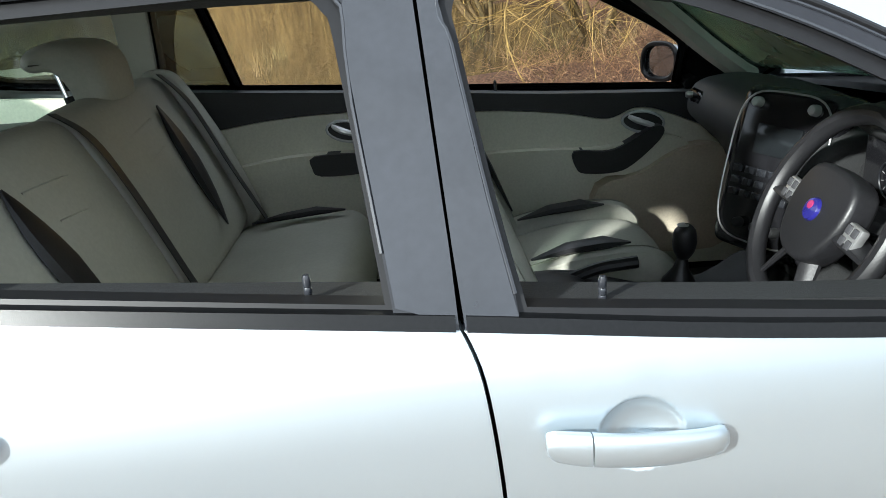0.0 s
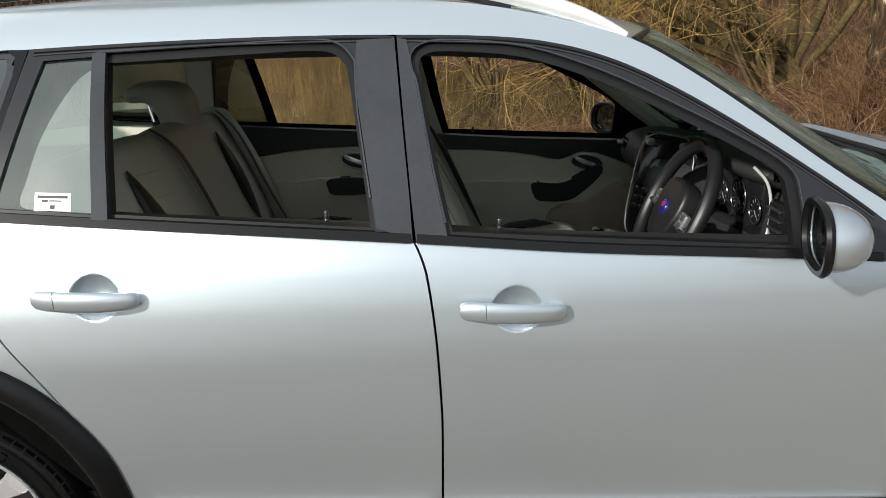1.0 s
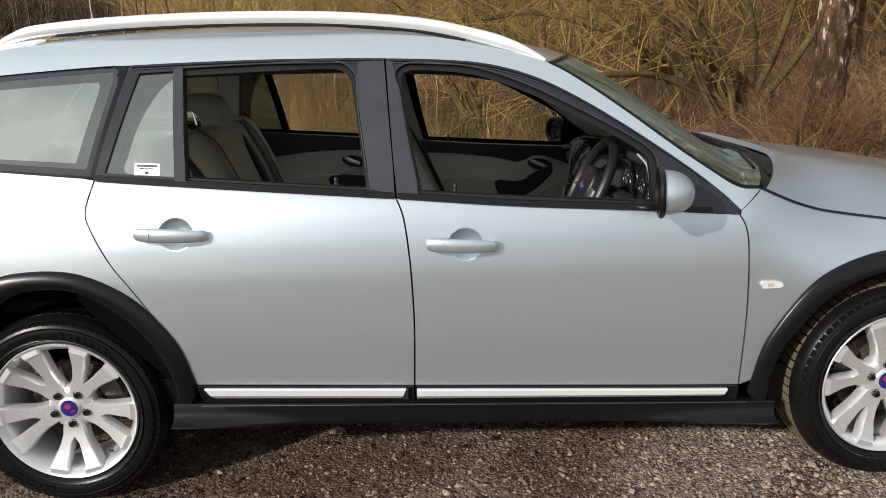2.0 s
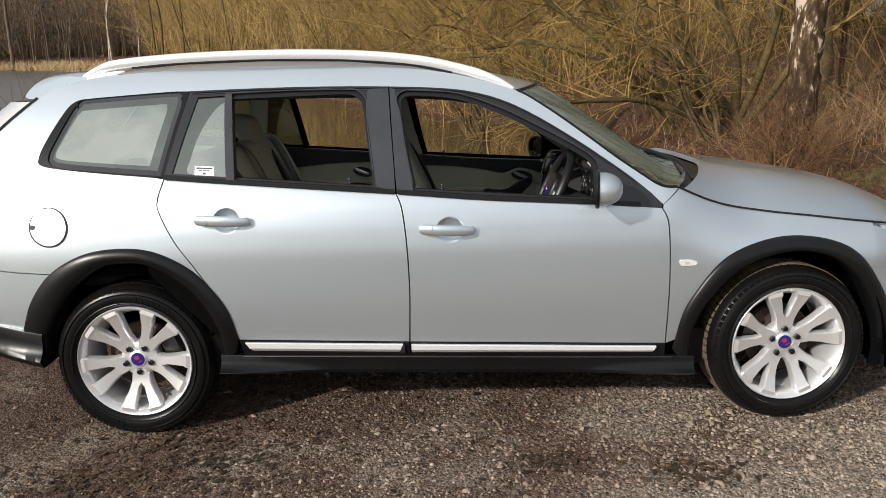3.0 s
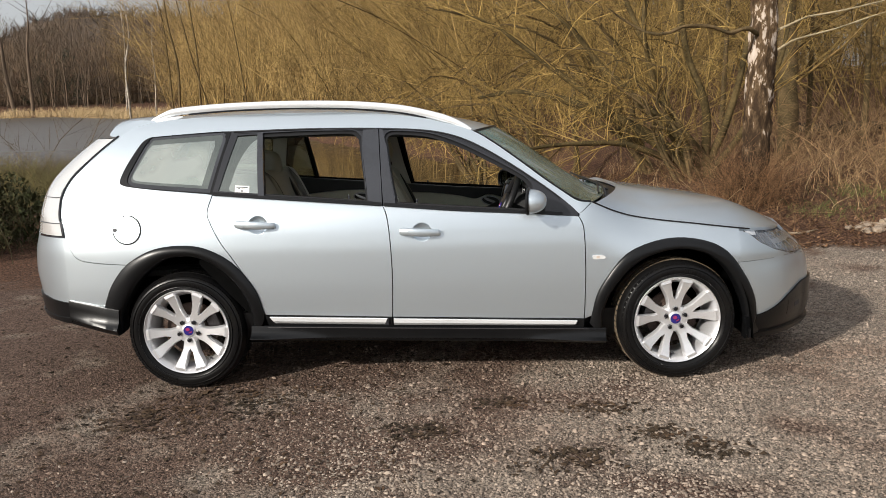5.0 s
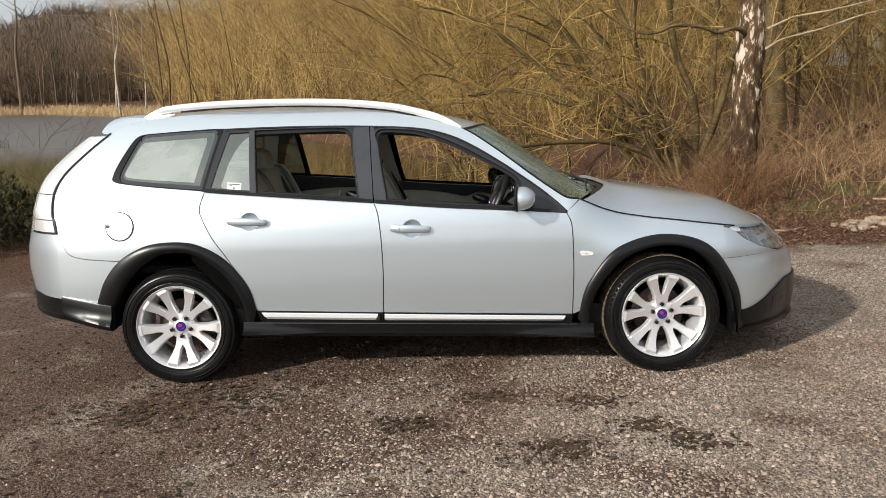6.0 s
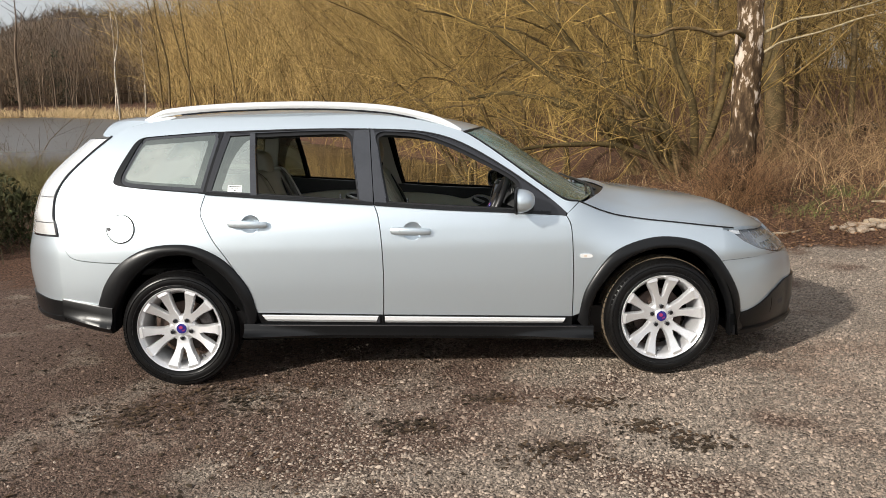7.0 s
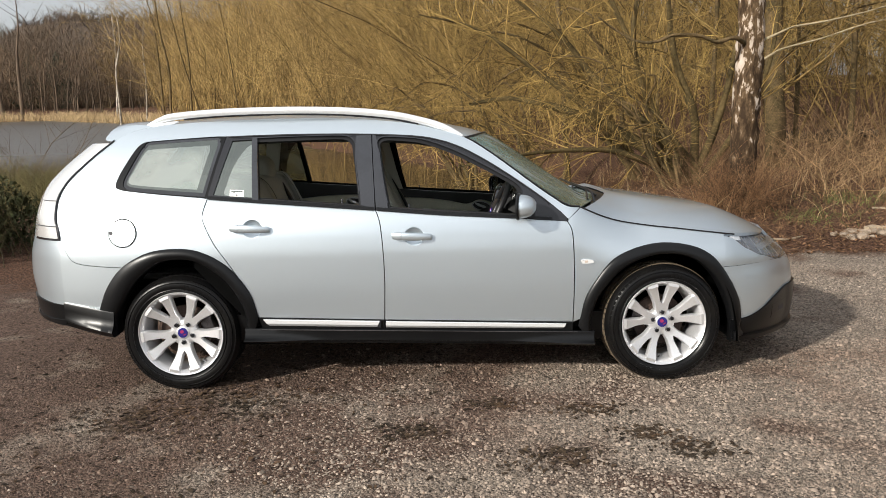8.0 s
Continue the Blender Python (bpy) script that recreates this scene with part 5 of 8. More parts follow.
nb = nose_sheet("front_bumper", 0, 1, lambda u: lerp(edge_of(u), [0, 0.6, 0.74, 0.82, 0.90, 0.955, 1], [0.455, 0.462, 0.455, 0.440, 0.408, 0.368, 0.33]), lambda u: lerp(edge_of(u), [0, 0.5, 0.85, 1], [0.575, 0.602, 0.634, 0.636]), PAINT, car, 70, 12)
nl = nose_sheet("lower_bumper", 0, 1, lambda u: lerp(edge_of(u), [0, 0.7, 0.9, 1], [0.200, 0.192, 0.200, 0.212]), lambda u: lerp(edge_of(u), [0, 0.6, 0.74, 0.82, 0.90, 0.955, 1], [0.460, 0.467, 0.460, 0.445, 0.413, 0.373, 0.335]), TRIM, car, 70, 12, grow=0.012,
                label="black plastic lower front bumper")
nose_sheet("bumper_lip", 0, 1, lambda u: lerp(edge_of(u), [0, 0.7, 1], [0.194, 0.186, 0.206]), lambda u: lerp(edge_of(u), [0, 0.7, 1], [0.226, 0.216, 0.230]), TRIM, nl, 70, 4, grow=0.028, label="protruding black lip of the bumper")
for a, b in ((0.14, 0.24), (0.76, 0.86)):
    fog = nose_sheet("fog_recess", a, b, 0.30, 0.385, TRIM, nl, 12, 6, grow=0.0135, thick=0.004, label="black fog lamp surround")
    nose_sheet("fog_lamp", a + 0.035, b - 0.035, 0.332, 0.358, INK, fog, 10, 6, grow=0.0145, thick=0.003, label="dark fog lamp")
nose_sheet("nose_panel", 0, 1, 0.60, 0.772, GLOSSBLACK, car, 70, 8, grow=lambda b: -0.045 - 0.03 * b)
def lamp_low(u):
    return lerp(edge_of(u), [0.4, 0.70, 0.8, 0.9, 0.955, 0.985, 1.0], [0.622, 0.625, 0.640, 0.684, 0.736, 0.791, 0.806])


def lamp_top(u):
    return lerp(edge_of(u), [0.4, 0.75, 0.985, 1.0], [0.742, 0.762, 0.800, 0.809])


for a, b in ((0.0, 0.385), (0.615, 1.0)):
    nose_sheet("wing_corner", a, b, lambda u: lerp(edge_of(u), [0, 0.5, 0.85, 1], [0.579, 0.606, 0.636, 0.640]), lambda u: lamp_low(u) - 0.003, PAINT, car, 40, 8, grow=-0.0006)
for a, b in ((0.045, 0.385), (0.615, 0.955)):
    hl = nose_sheet("headlamp", a, b, lamp_low, lamp_top, LAMPGLASS, car, 30, 10, grow=0.0, thick=0.004, label="clear wraparound headlamp")
    hl.visible_shadow = False
    rf = nose_sheet("reflector", a + 0.005, b - 0.005, lambda u: lamp_low(u) + 0.002, lambda u: lamp_top(u) - 0.002, REFLECTOR, hl, 30, 8, grow=lambda b: -0.006 - 0.034 * b, thick=0.004, label="silver reflector")
    for k in range(4):
        u0 = (0.115 + 0.045 * k) if a < 0.5 else (0.875 - 0.045 * k)
        nose_sheet("reflector_rib", u0, u0 + 0.006, lambda u: lamp_low(u) + 0.008, lambda u: lamp_top(u) - 0.012, SILVERIN, rf, 3, 6, grow=lambda b: -0.004 - 0.030 * b, thick=0.006)
    nose_sheet("indicator", 0.050 if a < 0.5 else 0.905, 0.095 if a < 0.5 else 0.950, lambda u: lamp_top(u) - 0.024, lambda u: lamp_top(u) - 0.003, BRIGHT, hl, 10, 4, grow=-0.006, thick=0.004, label="bright silver indicator strip")
    nose_sheet("lamp_bezel", a + 0.12 if a < 0.5 else a + 0.03, b - 0.03 if a < 0.5 else b - 0.12, 0.705, 0.728, SILVERIN, hl, 14, 5, grow=lambda b: -0.012 - 0.012 * b, thick=0.004, label="grey lamp bezel")
nose_sheet("nose_front", 0.387, 0.613, 0.635, 0.792, PAINT, car, 24, 8, grow=-0.001)
gr = nose_sheet("grille", 0.435, 0.565, 0.60, 0.775, GLOSSBLACK, car, 24, 8, grow=0.001, label="black grille")
for z in (0.625, 0.66, 0.695, 0.73):
    nose_sheet("grille_bar", 0.44, 0.56, z, z + 0.010, BOLT, gr, 20, 3, grow=0.004)
nose_sheet("grille_frame", 0.435, 0.565, 0.762, 0.776, CHROME, gr, 24, 3, grow=0.004)

tb = tail_sheet("rear_bumper", 0, 1, lambda u: lerp(edge_of(u), [0, 0.9, 1], [0.51, 0.505, 0.485]), 0.865, PAINT, car, 110, 16)
tl = tail_sheet("lower_rear_bumper", 0, 1, lambda u: lerp(edge_of(u), [0, 0.9, 1], [0.385, 0.39, 0.380]), lambda u: lerp(edge_of(u), [0, 0.9, 1], [0.515, 0.512, 0.498]), TRIM, car, 110, 10, grow=0.010, label="black plastic lower rear bumper")
tail_sheet("bumper_lip", 0, 1, 0.392, 0.414, TRIM, tl, 110, 4, grow=0.020, label="protruding black lip of the bumper")
for a, b in ((0.03, 0.19), (0.81, 0.97)):
    tl2 = tail_sheet("tail_lamp", 0 if a < 0.5 else b, a + 0.155 if a < 0.5 else 1, 0.868, 1.385, TAILLENS, car, 26, 24, grow=0.003, label="tall pale clear tail lamp on the pillar")
    near, far = (0.0, 0.155) if a < 0.5 else (0.845, 1.0)
    edge0, edge1 = (0.0, 0.022) if a < 0.5 else (0.978, 1.0)
    tail_sheet("lamp_edge", edge0, edge1, 0.950, 1.370, BOLT, tl2, 8, 24, grow=0.0045, thick=0.005, label="dark grey border of the lamp")
    tail_sheet("lamp_segment", 0.012 if a < 0.5 else 0.86, 0.14 if a < 0.5 else 0.988, 0.882, 0.928, TAILLENS, tl2, 16, 5, grow=0.007, label="clear reversing light segment")
    tail_sheet("lamp_segment", edge0, 0.016 if a < 0.5 else edge1, 0.868, 0.945, BOLT, tl2, 6, 5, grow=0.0075, thick=0.004)
    tail_sheet("lamp_divider", near, far, 0.934, 0.939, INK, tl2, 16, 2, grow=0.008)
    tail_sheet("lamp_divider", near, far, 1.072, 1.0755, STEEL, tl2, 16, 2, grow=0.007)
    tail_sheet("lamp_foot", near, far, 0.860, 0.871, GLOSSBLACK, tl2, 16, 2, grow=0.008)
tail_sheet("tailgate", 0.16, 0.84, 0.872, 1.09, PAINT, car, 40, 10)
tail_sheet("rear_screen", 0.17, 0.83, 1.09, 1.39, DARKGLASS, car, 40, 10, grow=-0.004, thick=0.005, label="tinted rear window")
for s in (-1, 1):   # dark gap between lamp and body
    tube("lamp_gap", [(x - 0.004, s * (float(half_width(x, z)) + 0.001), z) for x, z in TAIL_EDGE], 0.006, GLOSSBLACK, car, 6)


def roof_half(x):
    z = at_x(UPPER, x)
    return float(half_width(x, z)), z


def roof_point(a, b):
    """Roof and its spoiler line; a runs from tail to screen, b across."""
    x = -0.40 + 2.00 * a
    y, z = roof_half(x)
    s = 2 * b - 1
    crown = lerp(x, [-0.4, 0.0, 0.6, 1.2, 1.6], [0.050, 0.040, 0.040, 0.045, 0.048])
    bow = (1 - s * s)
    end = 0.14 * bow * smoothstep(0.80, 1.0, a)
    back = -0.06 * bow * smoothstep(0.15, 0.0, a)
    return (x + end + back, s * y, z + crown * bow - 0.02 * bow * smoothstep(0.80, 1.0, a))


sheet("roof", roof_point, 40, 25, PAINT, car, 0.02)
sheet("roof_lining", lambda a, b: tuple(np.array(roof_point(0.03 + 0.93 * a, 0.03 + 0.94 * b)) - (0, 0, 0.035)), 16, 13, LINING, car, 0.01, label="pale grey fabric roof lining")


def screen_point(a, b):
    """Windscreen; a from the roof down, b across."""
    t = 1.605 + 0.61 * a
    y, z = roof_half(t)
    s = 2 * b - 1
    bow = 1 - abs(s) ** 2.2
    return (t + (0.14 + 0.06 * a) * bow, s * y * 0.985, z + (0.030 - 0.005 * a) * bow)


ws = sheet("windscreen", screen_point, 20, 25, SCREEN, car, 0.005, label="raked windscreen, slightly dirty, with reflections painted in as pale streaks")
for s in (-1, 1):
    tube("screen_seal", [np.array(screen_point(k / 12, 0.004 if s < 0 else 0.996)) + (0, 0, 0.002) for k in range(13)], 0.007, TRIM, ws, 6)
tube("header_seal", [screen_point(0.0, k / 16) for k in range(17)], 0.008, TRIM, ws, 6)


BONNET_EDGE = xz([(2.226, 0.981), (2.288, 0.952), (2.36, 0.922), (2.456, 0.893), (2.60, 0.868), (2.767, 0.848), (2.92, 0.828), (3.084, 0.807)], 5)


BONNET_Z = pchip(np.array([2.226, 2.288, 2.36, 2.456, 2.60, 2.767, 2.92, 3.084]), np.array([0.981, 0.952, 0.922, 0.893, 0.868, 0.848, 0.828, 0.807]))
BONNET_CROWN = pchip(np.array([-0.1, 0.0, 0.3, 0.65, 0.88, 1.0]), np.array([0.050, 0.062, 0.098, 0.078, 0.010, -0.046]))


def bonnet_point(a, b):
    """Bonnet; a from the screen to the nose, b across."""
    s = 2 * b - 1
    bow = 1 - abs(s) ** 3.0
    back, front = 2.238 + 0.235 * (1 - abs(s) ** 4), 3.03 + 0.435 * max(0.0, 1 - abs(s) ** 3.0) ** (1 / 1.55)
    x = back + (front - back) * a
    edge = 2.238 + (3.03 - 2.238) * a
    z = float(BONNET_Z(edge))
    y = float(half_width(x, z)) - 0.004
    crown = float(BONNET_CROWN(a))
    ridge = 0.006 * math.exp(-((abs(s) - 0.52) / 0.16) ** 2) * (1 - a)
    return (x, s * y, z + crown * bow + ridge)


bonnet = sheet("bonnet", bonnet_point, 40, 41, PAINT, car, 0.02)
for s in (-1, 1):
    tube("shut_line", [(x, s * (float(half_width(x, z)) + 0.0005), z + 0.002) for x, z in BONNET_EDGE], 0.0045, GLOSSBLACK, bonnet, 6, label="dark shut line of the bonnet")


def cowl_point(a, b):
    s = 2 * b - 1
    p, q = np.array(screen_point(0.985, b)), np.array(bonnet_point(0.0, b))
    return tuple(p + (q - p) * a + (0, 0, -0.03 - 0.02 * math.sin(math.pi * a)))


cw = sheet("scuttle", cowl_point, 8, 25, TRIM, car, 0.02, label="black scuttle panel below the windscreen")
for y0, y1 in ((-0.62, 0.05), (-0.10, 0.55)):
    arm = [(2.29 + 0.17 * (1 - (y0 / 0.75) ** 2), y0, 0.985), (2.36, (y0 * 2 + y1) / 3, 1.035), (2.34, (y0 + y1 * 2) / 3, 1.05), (2.32, y1, 1.06)]
    w = tube("wiper", smooth_line(arm, 5), 0.007, TRIM, cw, 6, label="black wiper arm")
    tube("wiper_blade", [(2.31, y0 + 0.05, 1.005), (2.355, (y0 + y1) / 2, 1.04), (2.33, y1 + 0.08, 1.055)], 0.006, RUBBER, w, 6)


def rail(s):
    y = lambda x, z: s * float(half_width(x, z - 0.075 if z > 1.45 else z - 0.02))
    line = [(-0.235, 1.480), (-0.16, 1.511), (-0.06, 1.531), (0.20, 1.547), (0.55, 1.551), (0.90, 1.540), (1.18, 1.512), (1.37, 1.470), (1.50, 1.427), (1.592, 1.380)]
    pts = smooth_line([(x, s * lerp(x, [-0.24, 0.1, 1.0, 1.37, 1.6], [0.502, 0.510, 0.520, 0.556, 0.615]), z) for x, z in line], 6)
    n = len(pts)
    rad = [0.0175 * min(1, 0.45 + 3.5 * min(i, n - 1 - i) / n) for i in range(n)]
    r = tube("roof_rail", pts, rad, BRIGHT, car, 12, flat=1.2, label="bright silver roof rail")
    for x0, x1 in ((-0.215, -0.055), (1.56, 1.40)):
        foot = [(x, s * (lerp(x, [-0.24, 0.1, 1.0, 1.37, 1.6], [0.502, 0.510, 0.520, 0.556, 0.615])), z) for x, z in ((x0, at_x(line, x0) - 0.018), ((x0 + x1) / 2, at_x(line, (x0 + x1) / 2) - 0.03), (x1, at_x(line, x1) - 0.032))]
        tube("rail_foot", smooth_line(foot, 4), [0.017, 0.0165, 0.016, 0.015, 0.014, 0.012, 0.010, 0.007, 0.003], BRIGHT, r, 8)
    # Black tube under the rail: the narrow gap's shade put into colour.
    tube("rail_seal", [(x, s * (lerp(x, [-0.24, 0.1, 1.0, 1.37, 1.6], [0.502, 0.510, 0.520, 0.556, 0.615]) + 0.004), at_x(line, x) - 0.022) for x in np.linspace(-0.02, 1.34, 24)], 0.006, GLOSSBLACK, r, 6)


for s in (-1, 1):
    rail(s)

# Spoiler over the rear window.
def spoiler():
    prof = xz([(-0.19, 1.478), (-0.30, 1.486), (-0.385, 1.476), (-0.432, 1.452), (-0.455, 1.420), (-0.452, 1.402), (-0.41, 1.396), (-0.34, 1.410)], 3)
    bm = bmesh.new()
    rows = []
    for k in range(25):
        s = -1 + k / 12
        bow = 1 - s * s
        rows.append([bm.verts.new((x - 0.13 * bow * smoothstep(-0.19, -0.42, x), s * (0.505 + 0.85 * (1.49 - z)), z + 0.035 * bow)) for x, z in prof])
    for a, b in zip(rows, rows[1:]):
        for k in range(len(prof)):
            bm.faces.new((a[k], a[(k + 1) % len(prof)], b[(k + 1) % len(prof)], b[k]))
    bm.faces.new(rows[0])
    bm.faces.new(rows[-1])
    part("rear_spoiler", bm, PAINT, car, smooth=40)


spoiler()


def door_mirror(s):
    """Housing on a black foot, glass facing back."""
    bm = bmesh.new()
    n, rings = 20, []
    for i in range(9):
        t = i / 8
        x = 1.872 + 0.090 * t
        r = math.sqrt(max(0.0, 1 - (t * 0.97) ** 2.4))
        ring = []
        for k in range(n):
            a = k * math.tau / n
            c, q = math.cos(a), math.sin(a)
            c, q = math.copysign(abs(c) ** 0.75, c), math.copysign(abs(q) ** 0.75, q)
            ring.append(bm.verts.new((x - 0.018 * c * (1 - t) * 0, s * (0.998 + 0.080 * c * r), 1.008 + 0.060 * q * r - 0.006 * c)))
        rings.append(ring)
    for a, b in zip(rings, rings[1:]):
        for k in range(n):
            bm.faces.new((a[k], a[(k + 1) % n], b[(k + 1) % n], b[k]))
    bm.faces.new(rings[-1])
    aim = Matrix.Translation((1.90, s * 1.0, 0)) @ Matrix.Rotation(radians(-11 if s < 0 else 27), 4, "Z") @ Matrix.Translation((-1.90, -s * 1.0, 0))
    bmesh.ops.transform(bm, matrix=aim, verts=bm.verts)
    h = part("door_mirror", bm, PAINT, car, "silver door mirror on a black foot", smooth=60)
    bm = bmesh.new()
    ring = [(1.870, s * (0.998 + 0.082 * math.copysign(abs(math.cos(a)) ** 0.75, math.cos(a))), 1.008 + 0.062 * math.copysign(abs(math.sin(a)) ** 0.75, math.sin(a)) - 0.006 * math.cos(a)) for a in [k * math.tau / 28 for k in range(28)]]
    add_tube(bm, ring, 0.009, 6, closed=True)
    bmesh.ops.transform(bm, matrix=aim, verts=bm.verts)
    part("bezel", bm, TRIM, h, "black mirror bezel")
    bm = bmesh.new()
    vs = [bm.verts.new((1.880 + 0.0 * p[0], s * 0.998 + (p[1] - s * 0.998) * 0.95, 1.005 + (p[2] - 1.005) * 0.95)) for p in ring]
    f = bm.faces.new(vs)
    bmesh.ops.solidify(bm, geom=[f], thickness=0.004)
    bmesh.ops.transform(bm, matrix=aim, verts=bm.verts)
    part("mirror_glass", bm, MIRROR, h, "mirror glass", smooth=0)
    bm = bmesh.new()
    add_tube(bm, smooth_line([(1.935, s * 0.80, 0.955), (1.935, s * 0.88, 0.955), (1.93, s * 0.96, 0.962)], 5), [0.032] * 11, 10, flat=0.75)
    part("mirror_foot", bm, TRIM, h, "black mirror foot")


for s in (-1, 1):
    door_mirror(s)


# Wheels.
def spoke_wheel(name, m, side, turn):
    """Tyre, rim, five pairs of spokes, cap, bolts, valve and brake. Its outer face looks along -y before m."""
    R = 0.334
    prof = [(0.240, 0.085), (0.249, 0.098), (0.262, 0.108), (0.282, 0.112), (0.305, 0.106), (0.322, 0.092), (R - 0.003, 0.070), (R, 0.045), (R, 0.0)]
    prof = prof + [(r, -d) for r, d in prof[::-1][1:]]
    tyre = lathe("wheel", prof, RUBBER, car, 72, "ten-spoke alloy wheel with a worn road tyre", m=None)
    tyre.matrix_local = m @ Matrix.Diagonal((0.983, 1, 0.983, 1))
    tread, shoulder = bmesh.new(), bmesh.new()
    for k in range(68):
        a = k * math.tau / 68
        for j, (d0, d1, r) in enumerate(((-0.104, -0.068, R - 0.0085), (-0.058, -0.022, R), (-0.016, 0.016, R), (0.022, 0.058, R), (0.068, 0.104, R - 0.0085))):
            a0, a1 = a + 0.003 + 0.02 * (j % 2), a + math.tau / 68 - 0.016 + 0.02 * (j % 2)
            pts = []
            for ang in (a0, a1):
                for d in (d0, d1):
                    drop = 0.012 * max(0.0, (abs(d) - 0.07) / 0.034) if abs(d) > 0.07 else 0.0
                    for rr in (r - 0.006 - drop, r + 0.0018 - drop):
                        pts.append((shoulder if j == 0 else tread).verts.new((rr * math.cos(ang), d, rr * math.sin(ang))))
            q = pts
            for f in ((1, 3, 7, 5), (0, 1, 5, 4), (2, 6, 7, 3), (0, 2, 3, 1), (4, 5, 7, 6)):
                (shoulder if j == 0 else tread).faces.new([q[i] for i in f])
    tagged(part("tread", tread, DUSTYTREAD if turn else RUBBER, tyre, "dusty tan tread blocks" if turn else "black tread blocks", smooth=0), kind="stuff")
    tagged(part("shoulder_tread", shoulder, RUBBER, tyre, smooth=0), kind="stuff")
    for r, w in ((0.262, 0.0015), (0.296, 0.0015)):
        lathe("sidewall_ring", [(r - 0.003, -0.1085), (r, -0.1135), (r + 0.003, -0.1085)], RUBBER, tyre, 72)
    for c0, n in ((0.9, 7), (3.9, 7)) if side < 0 else ():
        for k in range(n):
            marks = bmesh.new()
            a0 = c0 + k * 0.085
            add_prism(marks, [(0.270 * math.cos(a0), 0.270 * math.sin(a0)), (0.270 * math.cos(a0 + 0.05), 0.270 * math.sin(a0 + 0.05)), (0.288 * math.cos(a0 + 0.05), 0.288 * math.sin(a0 + 0.05)), (0.288 * math.cos(a0), 0.288 * math.sin(a0))], -0.1138, -0.108)
            part("sidewall_mark", marks, RUBBER, tyre, "raised sidewall bar", smooth=0)
    rim = lathe("rim", [(0.210, 0.09), (0.217, -0.02), (0.222, -0.070), (0.232, -0.084), (0.238, -0.094), (0.246, -0.100), (0.2495, -0.096), (0.247, -0.080)], ALLOY, tyre, 72, "silver alloy rim")
    rim.scale = (0.970, 1, 0.970)
    lathe("barrel", [(0.222, 0.095), (0.200, 0.06), (0.200, -0.02), (0.213, -0.060)], ALLOY, rim, 48)
    lathe("hub", [(0.0, -0.066), (0.030, -0.066), (0.036, -0.064), (0.040, -0.060), (0.066, -0.060), (0.074, -0.054), (0.080, -0.040), (0.080, -0.015)], ALLOY, rim, 40)
    for p in range(5):
        c = math.pi / 2 + p * math.tau / 5 + (math.pi + 0.02 if not turn else 0.03)
        for e in (-1, 1):
            bm = bmesh.new()
            secs = []
            for v in (0.046, 0.060, 0.075, 0.090, 0.100, 0.104, 0.112, 0.125, 0.145, 0.165, 0.185, 0.200, 0.208, 0.214, 0.224, 0.231):
                u0 = lerp(v, [0.046, 0.108, 0.112, 0.118, 0.130, 0.175, 0.20, 0.24], [0.0, 0.0, 0.003, 0.006, 0.010, 0.020, 0.027, 0.030])
                u1 = lerp(v, [0.046, 0.066, 0.085, 0.10, 0.136, 0.17, 0.20, 0.214, 0.24], [0.030, 0.037, 0.040, 0.042, 0.055, 0.071, 0.083, 0.089, 0.093])
                top = lerp(v, [0.046, 0.09, 0.15, 0.208, 0.214, 0.231], [-0.060, -0.064, -0.076, -0.092, -0.096, -0.094])
                wall = min(1.0, u0 / 0.008)
                cut = 0.006 if v < 0.205 else 0.003
                rows = ((u0, top + 0.036), (u0, top + 0.012 * wall), (u0 + cut * wall, top), (u1 - 0.005, top), (u1, top + 0.007), (u1 + 0.002, top + 0.036))
                rad, tan = Vector((math.cos(c), 0, math.sin(c))), Vector((-math.sin(c), 0, math.cos(c))) * e
                pull = 0.5 * u1 * u1 / v * float(smoothstep(0.12, 0.215, v))
                secs.append([bm.verts.new(rad * (v - pull * (u / u1) ** 2 * 0.85) + tan * u + Vector((0, d, 0))) for u, d in rows])
            for a_, b_ in zip(secs, secs[1:]):
                for k in range(6):
                    bm.faces.new((a_[k], a_[(k + 1) % 6], b_[(k + 1) % 6], b_[k]))
            bm.faces.new(secs[0][::-1])
            bm.faces.new(secs[-1])
            part("spoke", bm, ALLOY, rim, smooth=32)
        b = c
        o = Vector((0.057 * math.cos(b), 0, 0.057 * math.sin(b)))
        lathe("bolt", [(0.0, -0.073), (0.009, -0.073), (0.011, -0.069), (0.011, -0.058), (0.0150, -0.0625), (0.0160, -0.058)], BOLT, rim, 12, "dark wheel bolt", m=Matrix.Translation(o))
    lathe("bolt_ring", [(0.0, -0.0675), (0.028, -0.0675), (0.0295, -0.065)], EMBLEM, rim, 32, "round blue centre cap with a plain red mark")
    bm = bmesh.new()
    add_prism(bm, [(0.012 * math.cos(k * 0.63) - 0.004, 0.010 * math.sin(k * 0.63) + 0.007) for k in range(10)], -0.0688, -0.067)
    add_prism(bm, [(0.004, -0.016), (0.020, -0.008), (0.018, -0.003), (0.002, -0.011)], -0.0688, -0.067)
    part("cap_mark", bm, EMBLEM_RED, rim, "plain red mark", smooth=0)
    va = (math.pi * 1.5 - 0.08) if turn else (math.pi * 1.5 + 0.62)
    tube("valve", [(0.205 * math.cos(va), -0.055, 0.205 * math.sin(va)), (0.190 * math.cos(va), -0.078, 0.190 * math.sin(va))], 0.0045, INK, rim, 8)
    br = lathe("brake_disc", [(0.05, -0.012), (0.09, -0.012), (0.092, 0.0), (0.145, 0.0), (0.147, 0.02), (0.05, 0.022)], RUST, tyre, 48, "rusty brown brake disc")
    bm = bmesh.new()
